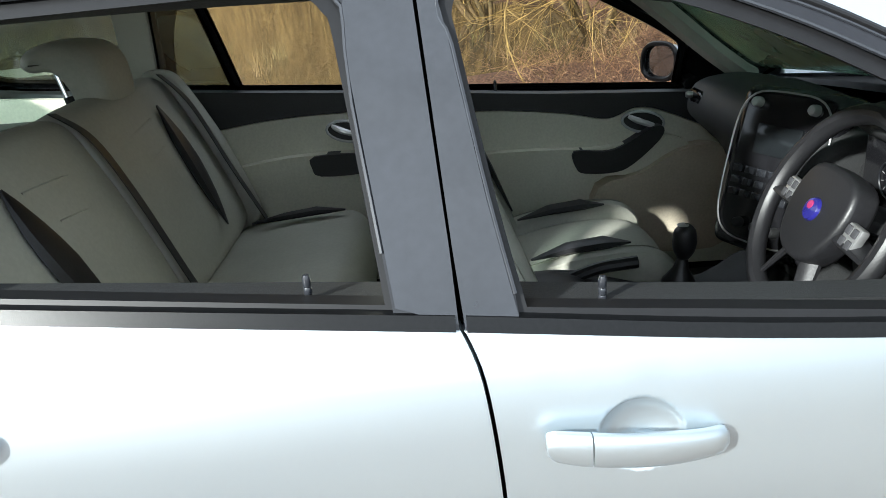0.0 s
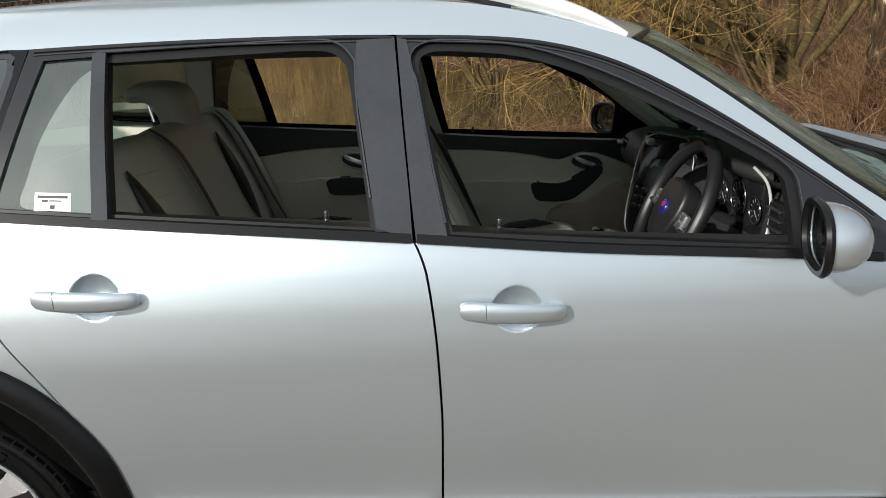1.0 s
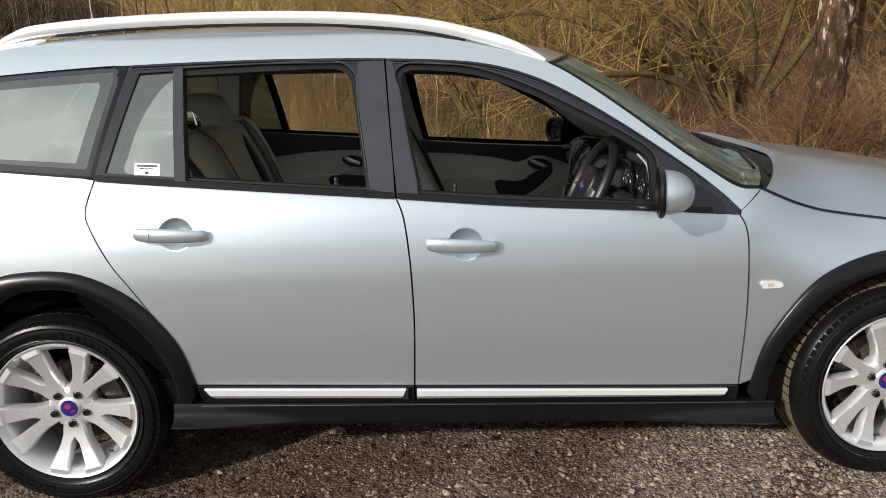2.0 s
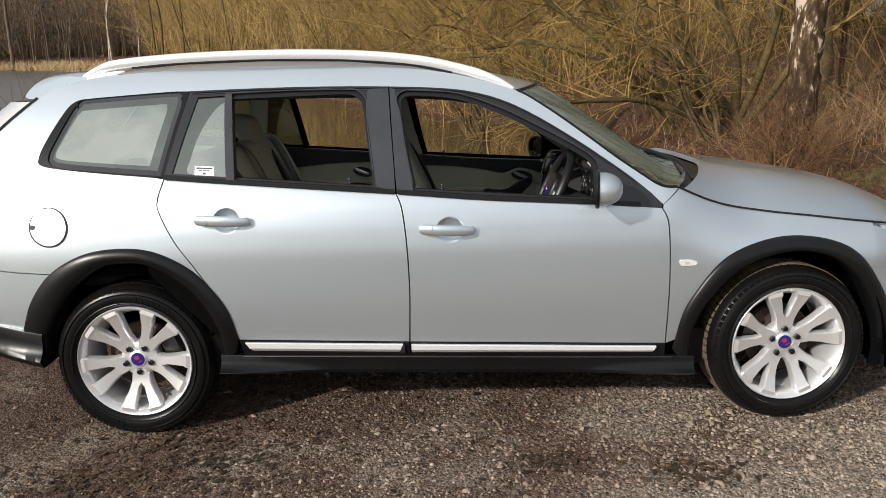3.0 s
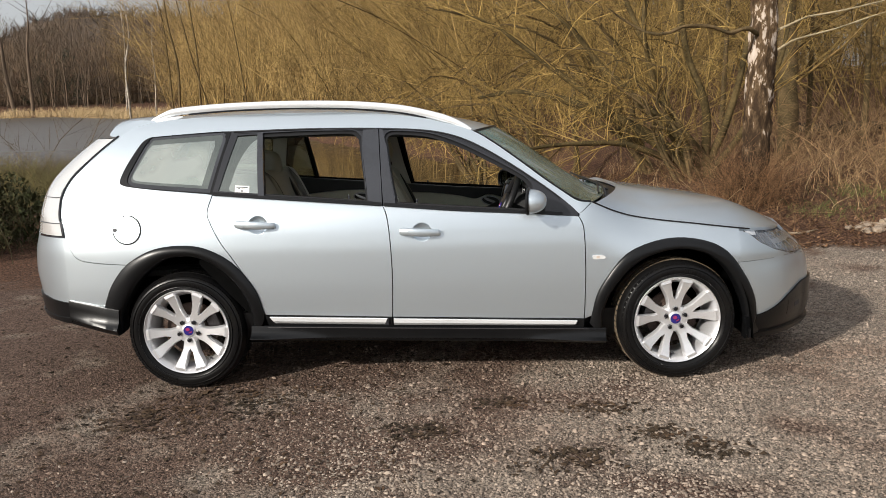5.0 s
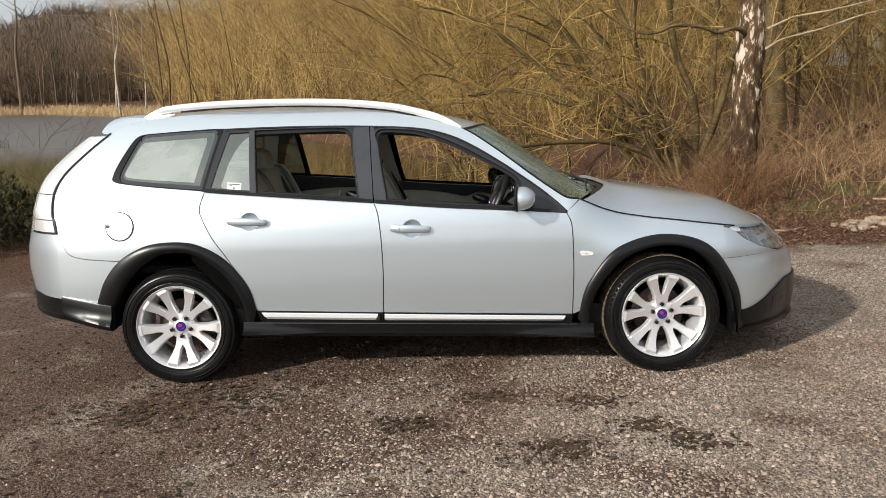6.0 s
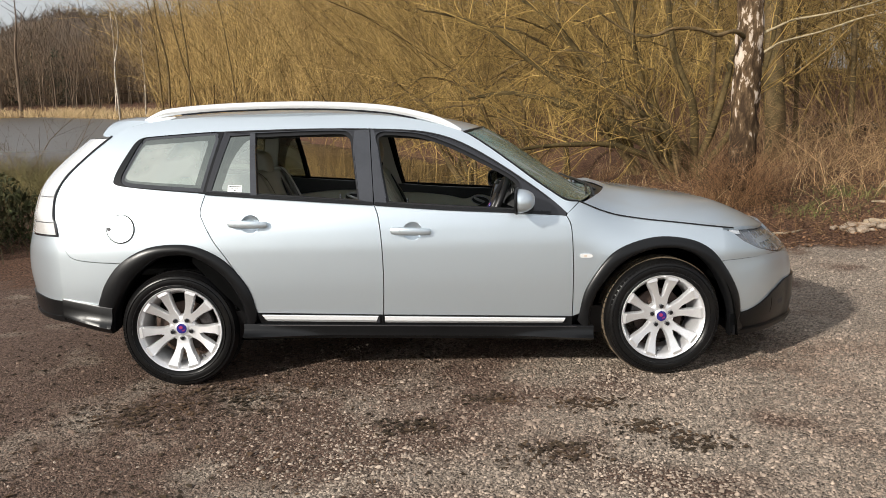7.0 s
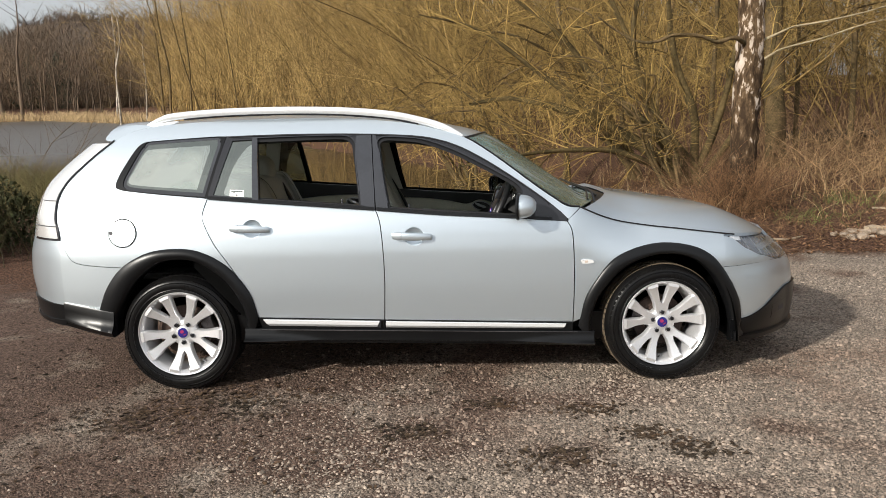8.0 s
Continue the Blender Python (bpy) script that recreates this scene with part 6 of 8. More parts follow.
    add_box(bm, (-0.05, -0.02, 0.095), (0.05, 0.055, 0.165), 0.012, Matrix.Rotation(radians(-75 if turn else 70), 4, "Y"))
    part("brake_caliper", bm, STEEL, br, "grey brake caliper")
    return tyre


FLIP = Matrix.Rotation(math.pi, 4, "Z")
spoke_wheel("wheel", Matrix.Translation((0, -0.775, 0.325)), -1, False)
spoke_wheel("wheel", Matrix.Translation((2.675, -0.780, 0.332)) @ Matrix.Rotation(radians(4), 4, "Z"), -1, True)
spoke_wheel("wheel", Matrix.Translation((0, 0.775, 0.325)) @ FLIP, 1, False)
spoke_wheel("wheel", Matrix.Translation((2.675, 0.780, 0.332)) @ Matrix.Rotation(radians(4), 4, "Z") @ FLIP, 1, True)

# Wheel housings, floor pan, engine bay floor.
for cx, line in ((0.0, REAR_ARCH_IN), (2.675, FRONT_ARCH_IN)):
    for s in (-1, 1):
        lo = [(x, z) for x, z in line]
        bm = bmesh.new()
        depth = [s * 0.874, s * 0.50]
        rings = [[bm.verts.new((cx + (x - cx) * 1.05, y, z + 0.10 * max(0.0, z - 0.33))) for x, z in lo] for k, y in enumerate(depth)]
        for i in range(len(lo) - 1):
            bm.faces.new((rings[0][i], rings[0][i + 1], rings[1][i + 1], rings[1][i]))
        bm.faces.new(rings[1])
        bmesh.ops.solidify(bm, geom=bm.faces[:], thickness=-0.006 * s)
        part("wheel_housing", bm, WELL, car, "black inner wheel arch liner")
    tube("axle", [(cx, -0.70, 0.32), (cx, 0.70, 0.32)], 0.035, WELL, car, 8)
box("floor_pan", (0.30, -0.80, 0.235), (2.32, 0.80, 0.30), WELL, car, 0.02)
box("rear_pan", (-0.92, -0.62, 0.38), (-0.30, 0.62, 0.44), WELL, car, 0.02)
box("front_pan", (2.98, -0.60, 0.235), (3.38, 0.60, 0.26), WELL, car, 0.02)
box("engine_block", (2.35, -0.48, 0.25), (3.35, 0.48, 0.70), WELL, car, 0.05)
box("exhaust_tunnel", (-0.30, -0.48, 0.28), (0.32, 0.48, 0.46), WELL, car, 0.05)
prism("mud_flap", [(3.075, 0.222), (3.085, 0.222), (3.085, 0.27), (3.075, 0.27)], -0.86, -0.62, TRIM, car)


# ---- cabin ----
def soft(name, outline, y0, y1, mat, parent, bulge=0.02, bevel=0.03, label="", seg=3, shrink=0.10):
    """A cushion: a side outline in (x, z) run across the car from y0 to y1, rounded."""
    bm = bmesh.new()
    n = 6
    rows = []
    cx, cz = sum(p[0] for p in outline) / len(outline), sum(p[1] for p in outline) / len(outline)
    for k in range(n + 1):
        t = k / n
        g = 1 - shrink * (2 * t - 1) ** 6
        grow = bulge * (1 - (2 * t - 1) ** 2)
        row = []
        for x, z in outline:
            d = Vector((x - cx, z - cz))
            d = d * g + d.normalized() * grow
            row.append(bm.verts.new((cx + d.x, y0 + (y1 - y0) * t, cz + d.y)))
        rows.append(row)
    m = len(outline)
    for a, b in zip(rows, rows[1:]):
        for k in range(m):
            bm.faces.new((a[k], a[(k + 1) % m], b[(k + 1) % m], b[k]))
    bm.faces.new(rows[0][::-1])
    bm.faces.new(rows[-1])
    bmesh.ops.recalc_face_normals(bm, faces=bm.faces)
    ends = [f for f in bm.faces if len(f.verts) > 4]
    es = list({e for f in ends for e in f.edges})
    bmesh.ops.bevel(bm, geom=es, offset=bevel, segments=seg, affect="EDGES", profile=0.5)
    return part(name, bm, mat, parent, label, smooth=50)


def ring(line, n=4):
    return [(p[0], p[1]) for p in smooth_line([(x, z, 0) for x, z in line], n, closed=True)]


SEAT_CUSHION = ring([(1.27, 0.50), (1.30, 0.600), (1.42, 0.640), (1.58, 0.660), (1.69, 0.650), (1.735, 0.59), (1.70, 0.50), (1.45, 0.46)])
SEAT_BACK = ring([(1.28, 0.56), (1.335, 0.62), (1.270, 0.78), (1.20, 0.95), (1.130, 1.10), (1.075, 1.175), (1.02, 1.17), (1.02, 1.08), (1.10, 0.86), (1.18, 0.66)])
SEAT_REST = ring([(1.085, 1.22), (1.10, 1.30), (1.075, 1.375), (1.03, 1.385), (0.995, 1.33), (1.005, 1.24), (1.04, 1.21)])


def front_seat(y, dx=0.0, dz=0.0, passenger=False):
    CUSHION, BACK, REST = ([(x + dx, z + dz) for x, z in q] for q in (SEAT_CUSHION, SEAT_BACK, SEAT_REST))
    if not passenger:   # slid back behind the pillar
        REST = [(1.015 + (x - 1.03) * 0.80, z) for x, z in REST]
    seat = soft("front_seat", CUSHION, y - 0.17, y + 0.17, CREAM, car, label="cream leather front seat with black inserts")
    for e in (-1, 1):
        soft("side_bolster", [(x, z + 0.025) for x, z in CUSHION], y + e * 0.155, y + e * 0.255, CREAM, seat, 0.012, 0.03)
        if e > 0 or not passenger:
            soft("back_bolster", [(x + (0.025 if passenger else 0.0), z) for x, z in BACK], y + e * 0.145, y + e * 0.245, CREAM, seat, 0.012, 0.03)
        tube("insert", [(p[0] + dx, y + e * 0.165, p[1] + dz) for p in ((1.36, 0.668), (1.46, 0.694), (1.56, 0.703), (1.63, 0.698))], [0.006, 0.034, 0.038, 0.006], BLACKLEATHER, seat, 8, flat=0.35, label="black leather insert")
        if passenger and e > 0:
            tube("insert", [(p[0] + dx, y + e * 0.165, p[1] + dz) for p in ((1.345, 0.70), (1.285, 0.84), (1.215, 1.0), (1.145, 1.13))], [0.006, 0.020, 0.024, 0.006], BLACKLEATHER, seat, 8, flat=0.5, label="black leather insert")
    soft("backrest", BACK, y - 0.16, y + 0.16, CREAM, seat)
    hr = soft("head_restraint", REST, y - 0.13, y + 0.13, CREAM, seat, 0.012, 0.03)
    for e in (-1, 1):
        tube("post", [(1.05 + dx, y + e * 0.07, 1.15 + dz), (1.05 + dx, y + e * 0.07, 1.25 + dz)], 0.006, CHROME, hr, 8, label="chrome post")
    box("seat_base", (1.30 + dx, y - 0.19, 0.30), (1.68 + dx, y + 0.19, 0.46), BLACKIN, seat, 0.02)
    return seat


front_seat(0.38, -0.045, -0.045, True)
front_seat(-0.38, -0.004, -0.02)

RB = ring([(0.40, 0.63), (0.47, 0.68), (0.45, 0.78), (0.385, 0.945), (0.318, 1.085), (0.275, 1.140), (0.205, 1.140), (0.192, 1.07), (0.25, 0.88), (0.31, 0.68)])
RC = ring([(0.42, 0.52), (0.43, 0.65), (0.55, 0.675), (0.72, 0.695), (0.83, 0.69), (0.875, 0.62), (0.85, 0.52), (0.60, 0.50)])
rear = soft("rear_bench", RC, -0.62, 0.62, CREAM, car, 0.006, 0.04, label="cream leather rear bench with black inserts")
for y0, y1 in ((-0.60, -0.030), (-0.022, 0.60)):
    soft("rear_backrest", RB, y0, y1, CREAM, rear, 0.004, 0.012, shrink=0.015, label="cream leather rear backrest")
for y in (-0.36, 0.34):
    e = 1 if y > 0 else -1
    tube("rear_insert", smooth_line([(0.332, e * 0.40, 1.09), (0.366, e * 0.395, 1.015), (0.402, e * 0.385, 0.935), (0.444, e * 0.37, 0.835), (0.480, e * 0.35, 0.75)], 2), [0.005, 0.020, 0.034, 0.042, 0.046, 0.042, 0.033, 0.018, 0.004], BLACKLEATHER, rear, 8, flat=0.35, label="black leather insert")
    for a, b, z, x in ((0.05, 0.34, 1.055, 0.338), (0.10, 0.30, 0.985, 0.372)):
        tube("seam", [(x, e * a, z - 0.02), (x - 0.004, e * (a + b) / 2, z), (x - 0.006, e * b, z + 0.01)], 0.0030, CREAM, rear, 5)
    tube("cushion_insert", [(p[0], y + 0.18 * (1 if y > 0 else -1), p[1]) for p in ((0.50, 0.690), (0.60, 0.705), (0.70, 0.715), (0.79, 0.712))], [0.006, 0.024, 0.028, 0.006], BLACKLEATHER, rear, 8, flat=0.4, label="black leather insert")
    if y < 0:
        continue
    hr = soft("rear_head_restraint", ring([(0.225, 1.045), (0.275, 1.055), (0.286, 1.165), (0.272, 1.240), (0.230, 1.272), (0.150, 1.280), (0.098, 1.264), (0.084, 1.236), (0.106, 1.218), (0.160, 1.214), (0.195, 1.165)], 3), y - 0.130, y + 0.085, CREAM, rear, 0.006, 0.022, label="cream leather rear head restraint")
    for e in (-1, 1):
        tube("rear_post", [(0.176, y - 0.02 + e * 0.07, 1.12), (0.150, y - 0.02 + e * 0.07, 1.25)], 0.006, CHROME, hr, 8, label="chrome post")
        tube("post_guide", [(0.180, y - 0.02 + e * 0.07, 1.135), (0.177, y - 0.02 + e * 0.07, 1.152)], 0.015, BLACKIN, hr, 10, label="black plastic guide of the post")
soft("side_squab", [(x + 0.02, z) for x, z in RB], 0.61, 0.70, CREAM, rear, 0.01, 0.02)
soft("side_squab", [(x + 0.02, z) for x, z in RB], -0.70, -0.61, CREAM, rear, 0.01, 0.02)


def belt(name, pts, parent, wide=0.024):
    bm = bmesh.new()
    p = smooth_line(pts, 5)
    rows = []
    for i, q in enumerate(p):
        d = (p[min(i + 1, len(p) - 1)] - p[max(i - 1, 0)]).normalized()
        a = d.cross(Vector((0.9, 0.2, 0.5))).normalized() * wide
        nrm = a.cross(d).normalized() * 0.0012
        rows.append([bm.verts.new(q + a + nrm), bm.verts.new(q - a + nrm), bm.verts.new(q - a - nrm), bm.verts.new(q + a - nrm)])
    for a, b in zip(rows, rows[1:]):
        for k in range(4):
            bm.faces.new((a[k], a[(k + 1) % 4], b[(k + 1) % 4], b[k]))
    part(name, bm, BLACKLEATHER, parent, "black seat belt")


belt("seat_belt", [(0.262, -0.026, 1.155), (0.335, -0.026, 1.095), (0.402, -0.026, 0.96), (0.476, -0.026, 0.77), (0.508, -0.026, 0.69)], rear, 0.024)
belt("seat_belt", [(0.29, 0.58, 1.15), (0.365, 0.58, 1.06), (0.448, 0.59, 0.86), (0.53, 0.59, 0.68)], rear, 0.032)


# Door cards, both sides.
def card(s, rear):
    """Black upper, cream middle, armrest, pull and chrome latch."""
    y = 0.775
    x0, x1 = (0.30, 1.09) if rear else (1.12, 2.12)

    def wall(z):
        return s * (y + 0.03 * smoothstep(0.70, 0.45, z) * 0 + 0.012 * math.sin((z - 0.4) * 5))

    top = shift(inset_belt(x0, x1), 0, 0.010)
    if rear:
        mid = xz([(0.30, 0.925), (0.42, 0.945), (0.60, 0.962), (0.80, 0.965), (1.09, 0.955)], 4)
        low = [(0.30, 0.40), (1.09, 0.36)]
    else:
        mid = xz([(1.12, 0.938), (1.30, 0.930), (1.50, 0.905), (1.62, 0.878), (1.67, 0.882), (1.73, 0.905), (1.80, 0.895), (1.92, 0.845), (2.12, 0.745)], 4)
        low = [(1.12, 0.36), (2.12, 0.34)]
    up = prism("upper_door_trim", mid + top[::-1], s * 0.745, s * 0.80, BLACKIN, car, 0.008, "black upper door trim")
    pan = prism("door_panel", low + [(x, z - 0.004) for x, z in mid[::-1]], s * 0.752, s * 0.79, CREAM_PANEL, up, 0.006, "cream door panel")
    # Armrest ledge, swelling of the lower panel, and pull cup.
    if rear:
        arm = ring([(0.36, 0.80), (0.60, 0.838), (0.90, 0.838), (1.06, 0.83), (1.06, 0.775), (0.70, 0.775), (0.45, 0.77)], 3)
        prism("armrest", arm, s * 0.715, s * 0.76, CREAM_PANEL, pan, 0.014)
        pull = ring([(0.685, 0.838), (0.84, 0.835), (0.86, 0.80), (0.84, 0.772), (0.70, 0.772), (0.675, 0.80)], 3)
        prism("pull_cup", pull, s * 0.700, s * 0.75, BLACKIN, pan, 0.010, "black pull cup")
        hx, hz = 0.80, 0.905
    else:
        arm = ring([(1.14, 0.79), (1.40, 0.795), (1.62, 0.785), (1.80, 0.815), (1.90, 0.78), (1.90, 0.70), (1.70, 0.690), (1.30, 0.70), (1.14, 0.71)], 3)
        prism("armrest", arm, s * 0.720, s * 0.76, CREAM_PANEL, pan, 0.016)
        pull = ring([(1.525, 0.785), (1.62, 0.778), (1.68, 0.790), (1.78, 0.845), (1.815, 0.84), (1.80, 0.800), (1.72, 0.730), (1.66, 0.705), (1.56, 0.708), (1.53, 0.73)], 3)
        prism("pull_cup", pull, s * 0.705, s * 0.75, BLACKIN, pan, 0.010, "black pull cup and window switches")
        swell = ring([(1.60, 0.66), (1.74, 0.70), (1.86, 0.765), (1.98, 0.775), (2.06, 0.70), (2.05, 0.45), (1.80, 0.42), (1.60, 0.52)], 3)
        prism("door_pocket", swell, s * 0.69, s * 0.76, POCKET, pan, 0.03, "cream door pocket swelling", seg=4)
        hx, hz = 1.755, 0.858
    n = 20
    oval = [(hx + 0.068 * math.cos(k * math.tau / n), hz + 0.034 * math.sin(k * math.tau / n) - 0.14 * 0.068 * math.cos(k * math.tau / n)) for k in range(n)]
    prism("latch_cup", oval, s * 0.738, s * 0.756, BLACKIN, pan, 0.004, "black latch cup")
    tube("latch_ring", [(x, s * 0.739, z) for x, z in oval], 0.005, BRIGHT, pan, 6, closed=True)
    tube("latch", smooth_line([(hx - 0.048, s * 0.735, hz + 0.022), (hx - 0.02, s * 0.722, hz + 0.008), (hx + 0.03, s * 0.725, hz - 0.012)], 4), [0.006, 0.008, 0.009, 0.010, 0.011, 0.010, 0.010, 0.009, 0.008], BRIGHT, pan, 8, label="chrome door latch")
    return up


def inset_belt(x0, x1):
    return cut_line(BELT, x0, x1)


for s in (-1, 1):
    card(s, False)
    card(s, True)
    # Pillar trims inside.
    panel("pillar_trim", [[(1.06, 0.36), (1.04, 1.00), (1.03, 1.20), (1.01, 1.36), (1.08, 1.36), (1.12, 1.15), (1.16, 1.00), (1.16, 0.36)]], LINING, car, s, off=-0.085, rim=-0.02, cut=0.1)
    tube("front_pillar_trim", [(x - 0.02, s * (float(half_width(x, z)) - 0.055), z - 0.03) for x, z in UPPER if x > 1.40 and x < 2.15], 0.034, LINING, car, 8, label="pale windscreen pillar trim")
    tube("roof_side_trim", [(x, s * (float(half_width(x, 1.40)) - 0.075), at_x(ROOF_EDGE, x) - 0.012) for x in np.linspace(-0.2, 1.45, 14)], 0.037, BLACKIN, car, 8)
    panel("rear_pillar_trim", [[(0.10, 1.02), (0.13, 1.10), (0.20, 1.39), (0.30, 1.39), (0.25, 1.20), (0.22, 1.06)]], LINING, car, s, off=-0.07, rim=-0.02, cut=0.1)
    prism("load_side_trim", [(-0.70, 0.83), (-0.70, 1.06), (-0.30, 1.10), (0.15, 1.07), (0.20, 0.96), (0.24, 0.83)], s * 0.70, s * 0.73, CREAM_PANEL, car, 0.004, "pale load space side trim")
    panel("tail_pillar_trim", [[(-0.60, 1.05), (-0.36, 1.14), (-0.26, 1.37), (-0.38, 1.37)]], LINING, car, s, off=-0.06, rim=-0.02, cut=0.1)
box("cabin_floor", (0.40, -0.74, 0.300), (2.26, 0.74, 0.33), CARPET, car, 0.01)
box("load_floor", (-0.88, -0.66, 0.60), (0.24, 0.66, 0.64), CARPET, car, 0.01)
box("load_cover", (-0.80, -0.64, 1.02), (0.20, 0.64, 1.035), BLACKIN, car, 0.004, label="black roller load cover")
box("heel_board", (0.36, -0.70, 0.32), (0.46, 0.70, 0.54), CARPET, car, 0.02)


def dashboard():
    prof = ring([(1.93, 0.50), (1.88, 0.66), (1.86, 0.80), (1.86, 0.92), (1.90, 0.985), (1.99, 1.01), (2.08, 1.000), (2.15, 0.980), (2.20, 0.940), (2.22, 0.60), (2.12, 0.45)], 4)
    shelf = ring([(2.06, 0.60), (2.00, 0.76), (1.93, 0.835), (1.875, 0.90), (1.90, 0.985), (1.99, 1.01), (2.08, 1.000), (2.15, 0.980), (2.20, 0.940), (2.22, 0.60), (2.12, 0.45)], 4)
    d = soft("dashboard", prof, -0.14, 0.16, BLACKIN, car, 0.004, 0.02, "black soft dashboard")
    soft("passenger_dash", shelf, 0.15, 0.735, BLACKIN, d, 0.004, 0.02)
    soft("driver_dash", [(x + 0.095 if x < 2.1 else x, z) for x, z in prof], -0.735, -0.14, BLACKIN, d, 0.004, 0.02)
    # Hood and dials in front of the driver.
    hood = ring([(1.915, 1.035), (1.935, 1.065), (2.02, 1.075), (2.15, 1.05), (2.20, 0.99), (2.00, 1.00)], 4)
    soft("dial_hood", hood, -0.60, -0.16, BLACKIN, d, 0.01, 0.03)
    box("dial_face", (1.945, -0.56, 0.87), (1.97, -0.20, 1.035), GLOSSBLACK, d, 0.01)
    for y, z, r in ((-0.42, 0.955, 0.050), (-0.53, 0.945, 0.034), (-0.305, 0.945, 0.036)):
        c = [(1.941, y + r * math.cos(k * math.tau / 28), z + r * math.sin(k * math.tau / 28)) for k in range(28)]
        g = tube("dial_ring", c, 0.0022, SATIN, d, 6, closed=True, label="dark silver dial ring")
        bm = bmesh.new()
        for k in range(9):
            a = radians(-50 + k * 35)
            p, q = Vector((1.942, y + 0.62 * r * math.cos(a), z + 0.62 * r * math.sin(a))), Vector((1.942, y + 0.85 * r * math.cos(a), z + 0.85 * r * math.sin(a)))
            add_tube(bm, [p, q], 0.0010, 4)
        add_tube(bm, [(1.940, y, z), (1.940, y + 0.6 * r * math.cos(3.9), z + 0.6 * r * math.sin(3.9))], 0.0016, 4)
        tagged(part("dial_marks", bm, PRINT, g, "pale dial marks"), kind="stuff")
    # Silver blade at the driver's end of the dash, with an air vent.
    tube("dash_blade", smooth_line([(1.905, -0.595, 1.068), (1.937, -0.60, 1.03), (1.950, -0.60, 0.975), (1.947, -0.60, 0.91), (1.930, -0.60, 0.86), (1.905, -0.60, 0.80)], 5), 0.0038, BRIGHT, d, 8, label="bright trim blade")
    v = box("air_vent", (1.945, -0.685, 0.86), (1.97, -0.595, 0.99), GLOSSBLACK, d, 0.01)
    for k in range(5):
        box("vent_slat", (1.937, -0.678, 0.875 + k * 0.024), (1.947, -0.602, 0.880 + k * 0.024), BLACKIN, v, 0.002)
    v = box("air_vent", (1.874, 0.56, 0.925), (1.90, 0.66, 0.972), GLOSSBLACK, d, 0.012)
    lathe("vent_knob", [(0.0, -0.012), (0.008, -0.011), (0.010, -0.006), (0.010, 0.01)], SILVERIN, v, 14, "small silver vent knob", m=Matrix.Translation((1.866, 0.63, 0.955)) @ Matrix.Rotation(radians(-90), 4, "Z"))
    # Centre stack turned to the driver.
    m = Matrix.Translation((1.86, -0.01, 0.89)) @ Matrix.Rotation(radians(26), 4, "Z") @ Matrix.Rotation(radians(14), 4, "Y")
    stack = bmesh.new()
    add_box(stack, (-0.02, -0.135, -0.20), (0.10, 0.135, 0.185), 0.03, m, 3)
    st = part("centre_panel", stack, GLOSSBLACK, d, "gloss black centre panel of the dashboard")
    rim = [m @ Vector((-0.022, 0.128 * math.copysign(abs(math.cos(a)) ** 0.5, math.cos(a)), 0.175 * math.copysign(abs(math.sin(a)) ** 0.5, math.sin(a)))) for a in [k * math.tau / 36 for k in range(36)]]
    tube("stack_trim", rim, 0.0024, SILVERIN, st, 6, closed=True, label="silver edge trim")
    box("screen", (-0.026, -0.06, 0.03), (-0.018, 0.06, 0.10), DISPLAY, st, 0.003, m, "unlit display")
    for y, z in ((-0.075, 0.145), (0.075, 0.145), (-0.05, -0.135), (0.05, -0.135), (0, -0.135)):
        o = m @ Matrix.Translation((-0.02, y, z)) @ Matrix.Rotation(radians(90), 4, "Z")
        lathe("knob", [(0.0, 0.020), (0.009, 0.019), (0.012, 0.014), (0.013, 0.0)], SILVERIN if z > 0 else BLACKIN, st, 14, m=o)
    for r in range(3):
        for c in range(6):
            box("button", (-0.026, -0.095 + c * 0.034, -0.02 - r * 0.028), (-0.016, -0.068 + c * 0.034, -0.002 - r * 0.028), SATIN, st, 0.003, m)
    return d


dashboard()


def console():
    c = soft("centre_console", ring([(1.20, 0.34), (1.20, 0.60), (1.35, 0.645), (1.50, 0.61), (1.60, 0.585), (1.75, 0.60), (1.86, 0.66), (1.92, 0.60), (1.92, 0.34)], 3), -0.125, 0.125, BLACKIN, car, 0.004, 0.03, "black centre console")
    bm = bmesh.new()
    add_tube(bm, [(1.645, 0, 0.58), (1.648, 0, 0.63), (1.652, 0, 0.66), (1.655, 0, 0.69)], [0.055, 0.040, 0.020, 0.012], 12)
    part("gear_gaiter", bm, BLACKLEATHER, c, "black leather gaiter")
    bm = bmesh.new()
    add_tube(bm, smooth_line([(1.655, 0, 0.685), (1.657, 0, 0.71), (1.658, 0, 0.74), (1.656, 0, 0.765), (1.653, 0, 0.772)], 3), [0.012, 0.016, 0.022, 0.026, 0.028, 0.029, 0.028, 0.027, 0.025, 0.02, 0.014, 0.008, 0.004], 14)
    k = part("gear_knob", bm, BLACKLEATHER, c, "black gear knob with a silver top", smooth=60)
    lathe("knob_cap", [(0.0, 0.003), (0.012, 0.002), (0.015, 0.0)], SILVERIN, k, 16, m=Matrix.Translation((1.653, 0, 0.772)) @ Matrix.Rotation(radians(90), 4, "X"))
    tube("handbrake", smooth_line([(1.36, 0.05, 0.62), (1.46, 0.05, 0.655), (1.56, 0.05, 0.665)], 4), [0.016] * 9, BLACKLEATHER, c, 10)
    soft("centre_armrest", ring([(1.14, 0.57), (1.14, 0.635), (1.25, 0.655), (1.40, 0.645), (1.42, 0.60), (1.30, 0.57)], 3), -0.08, 0.08, BLACKLEATHER, c, 0.006, 0.02)


console()


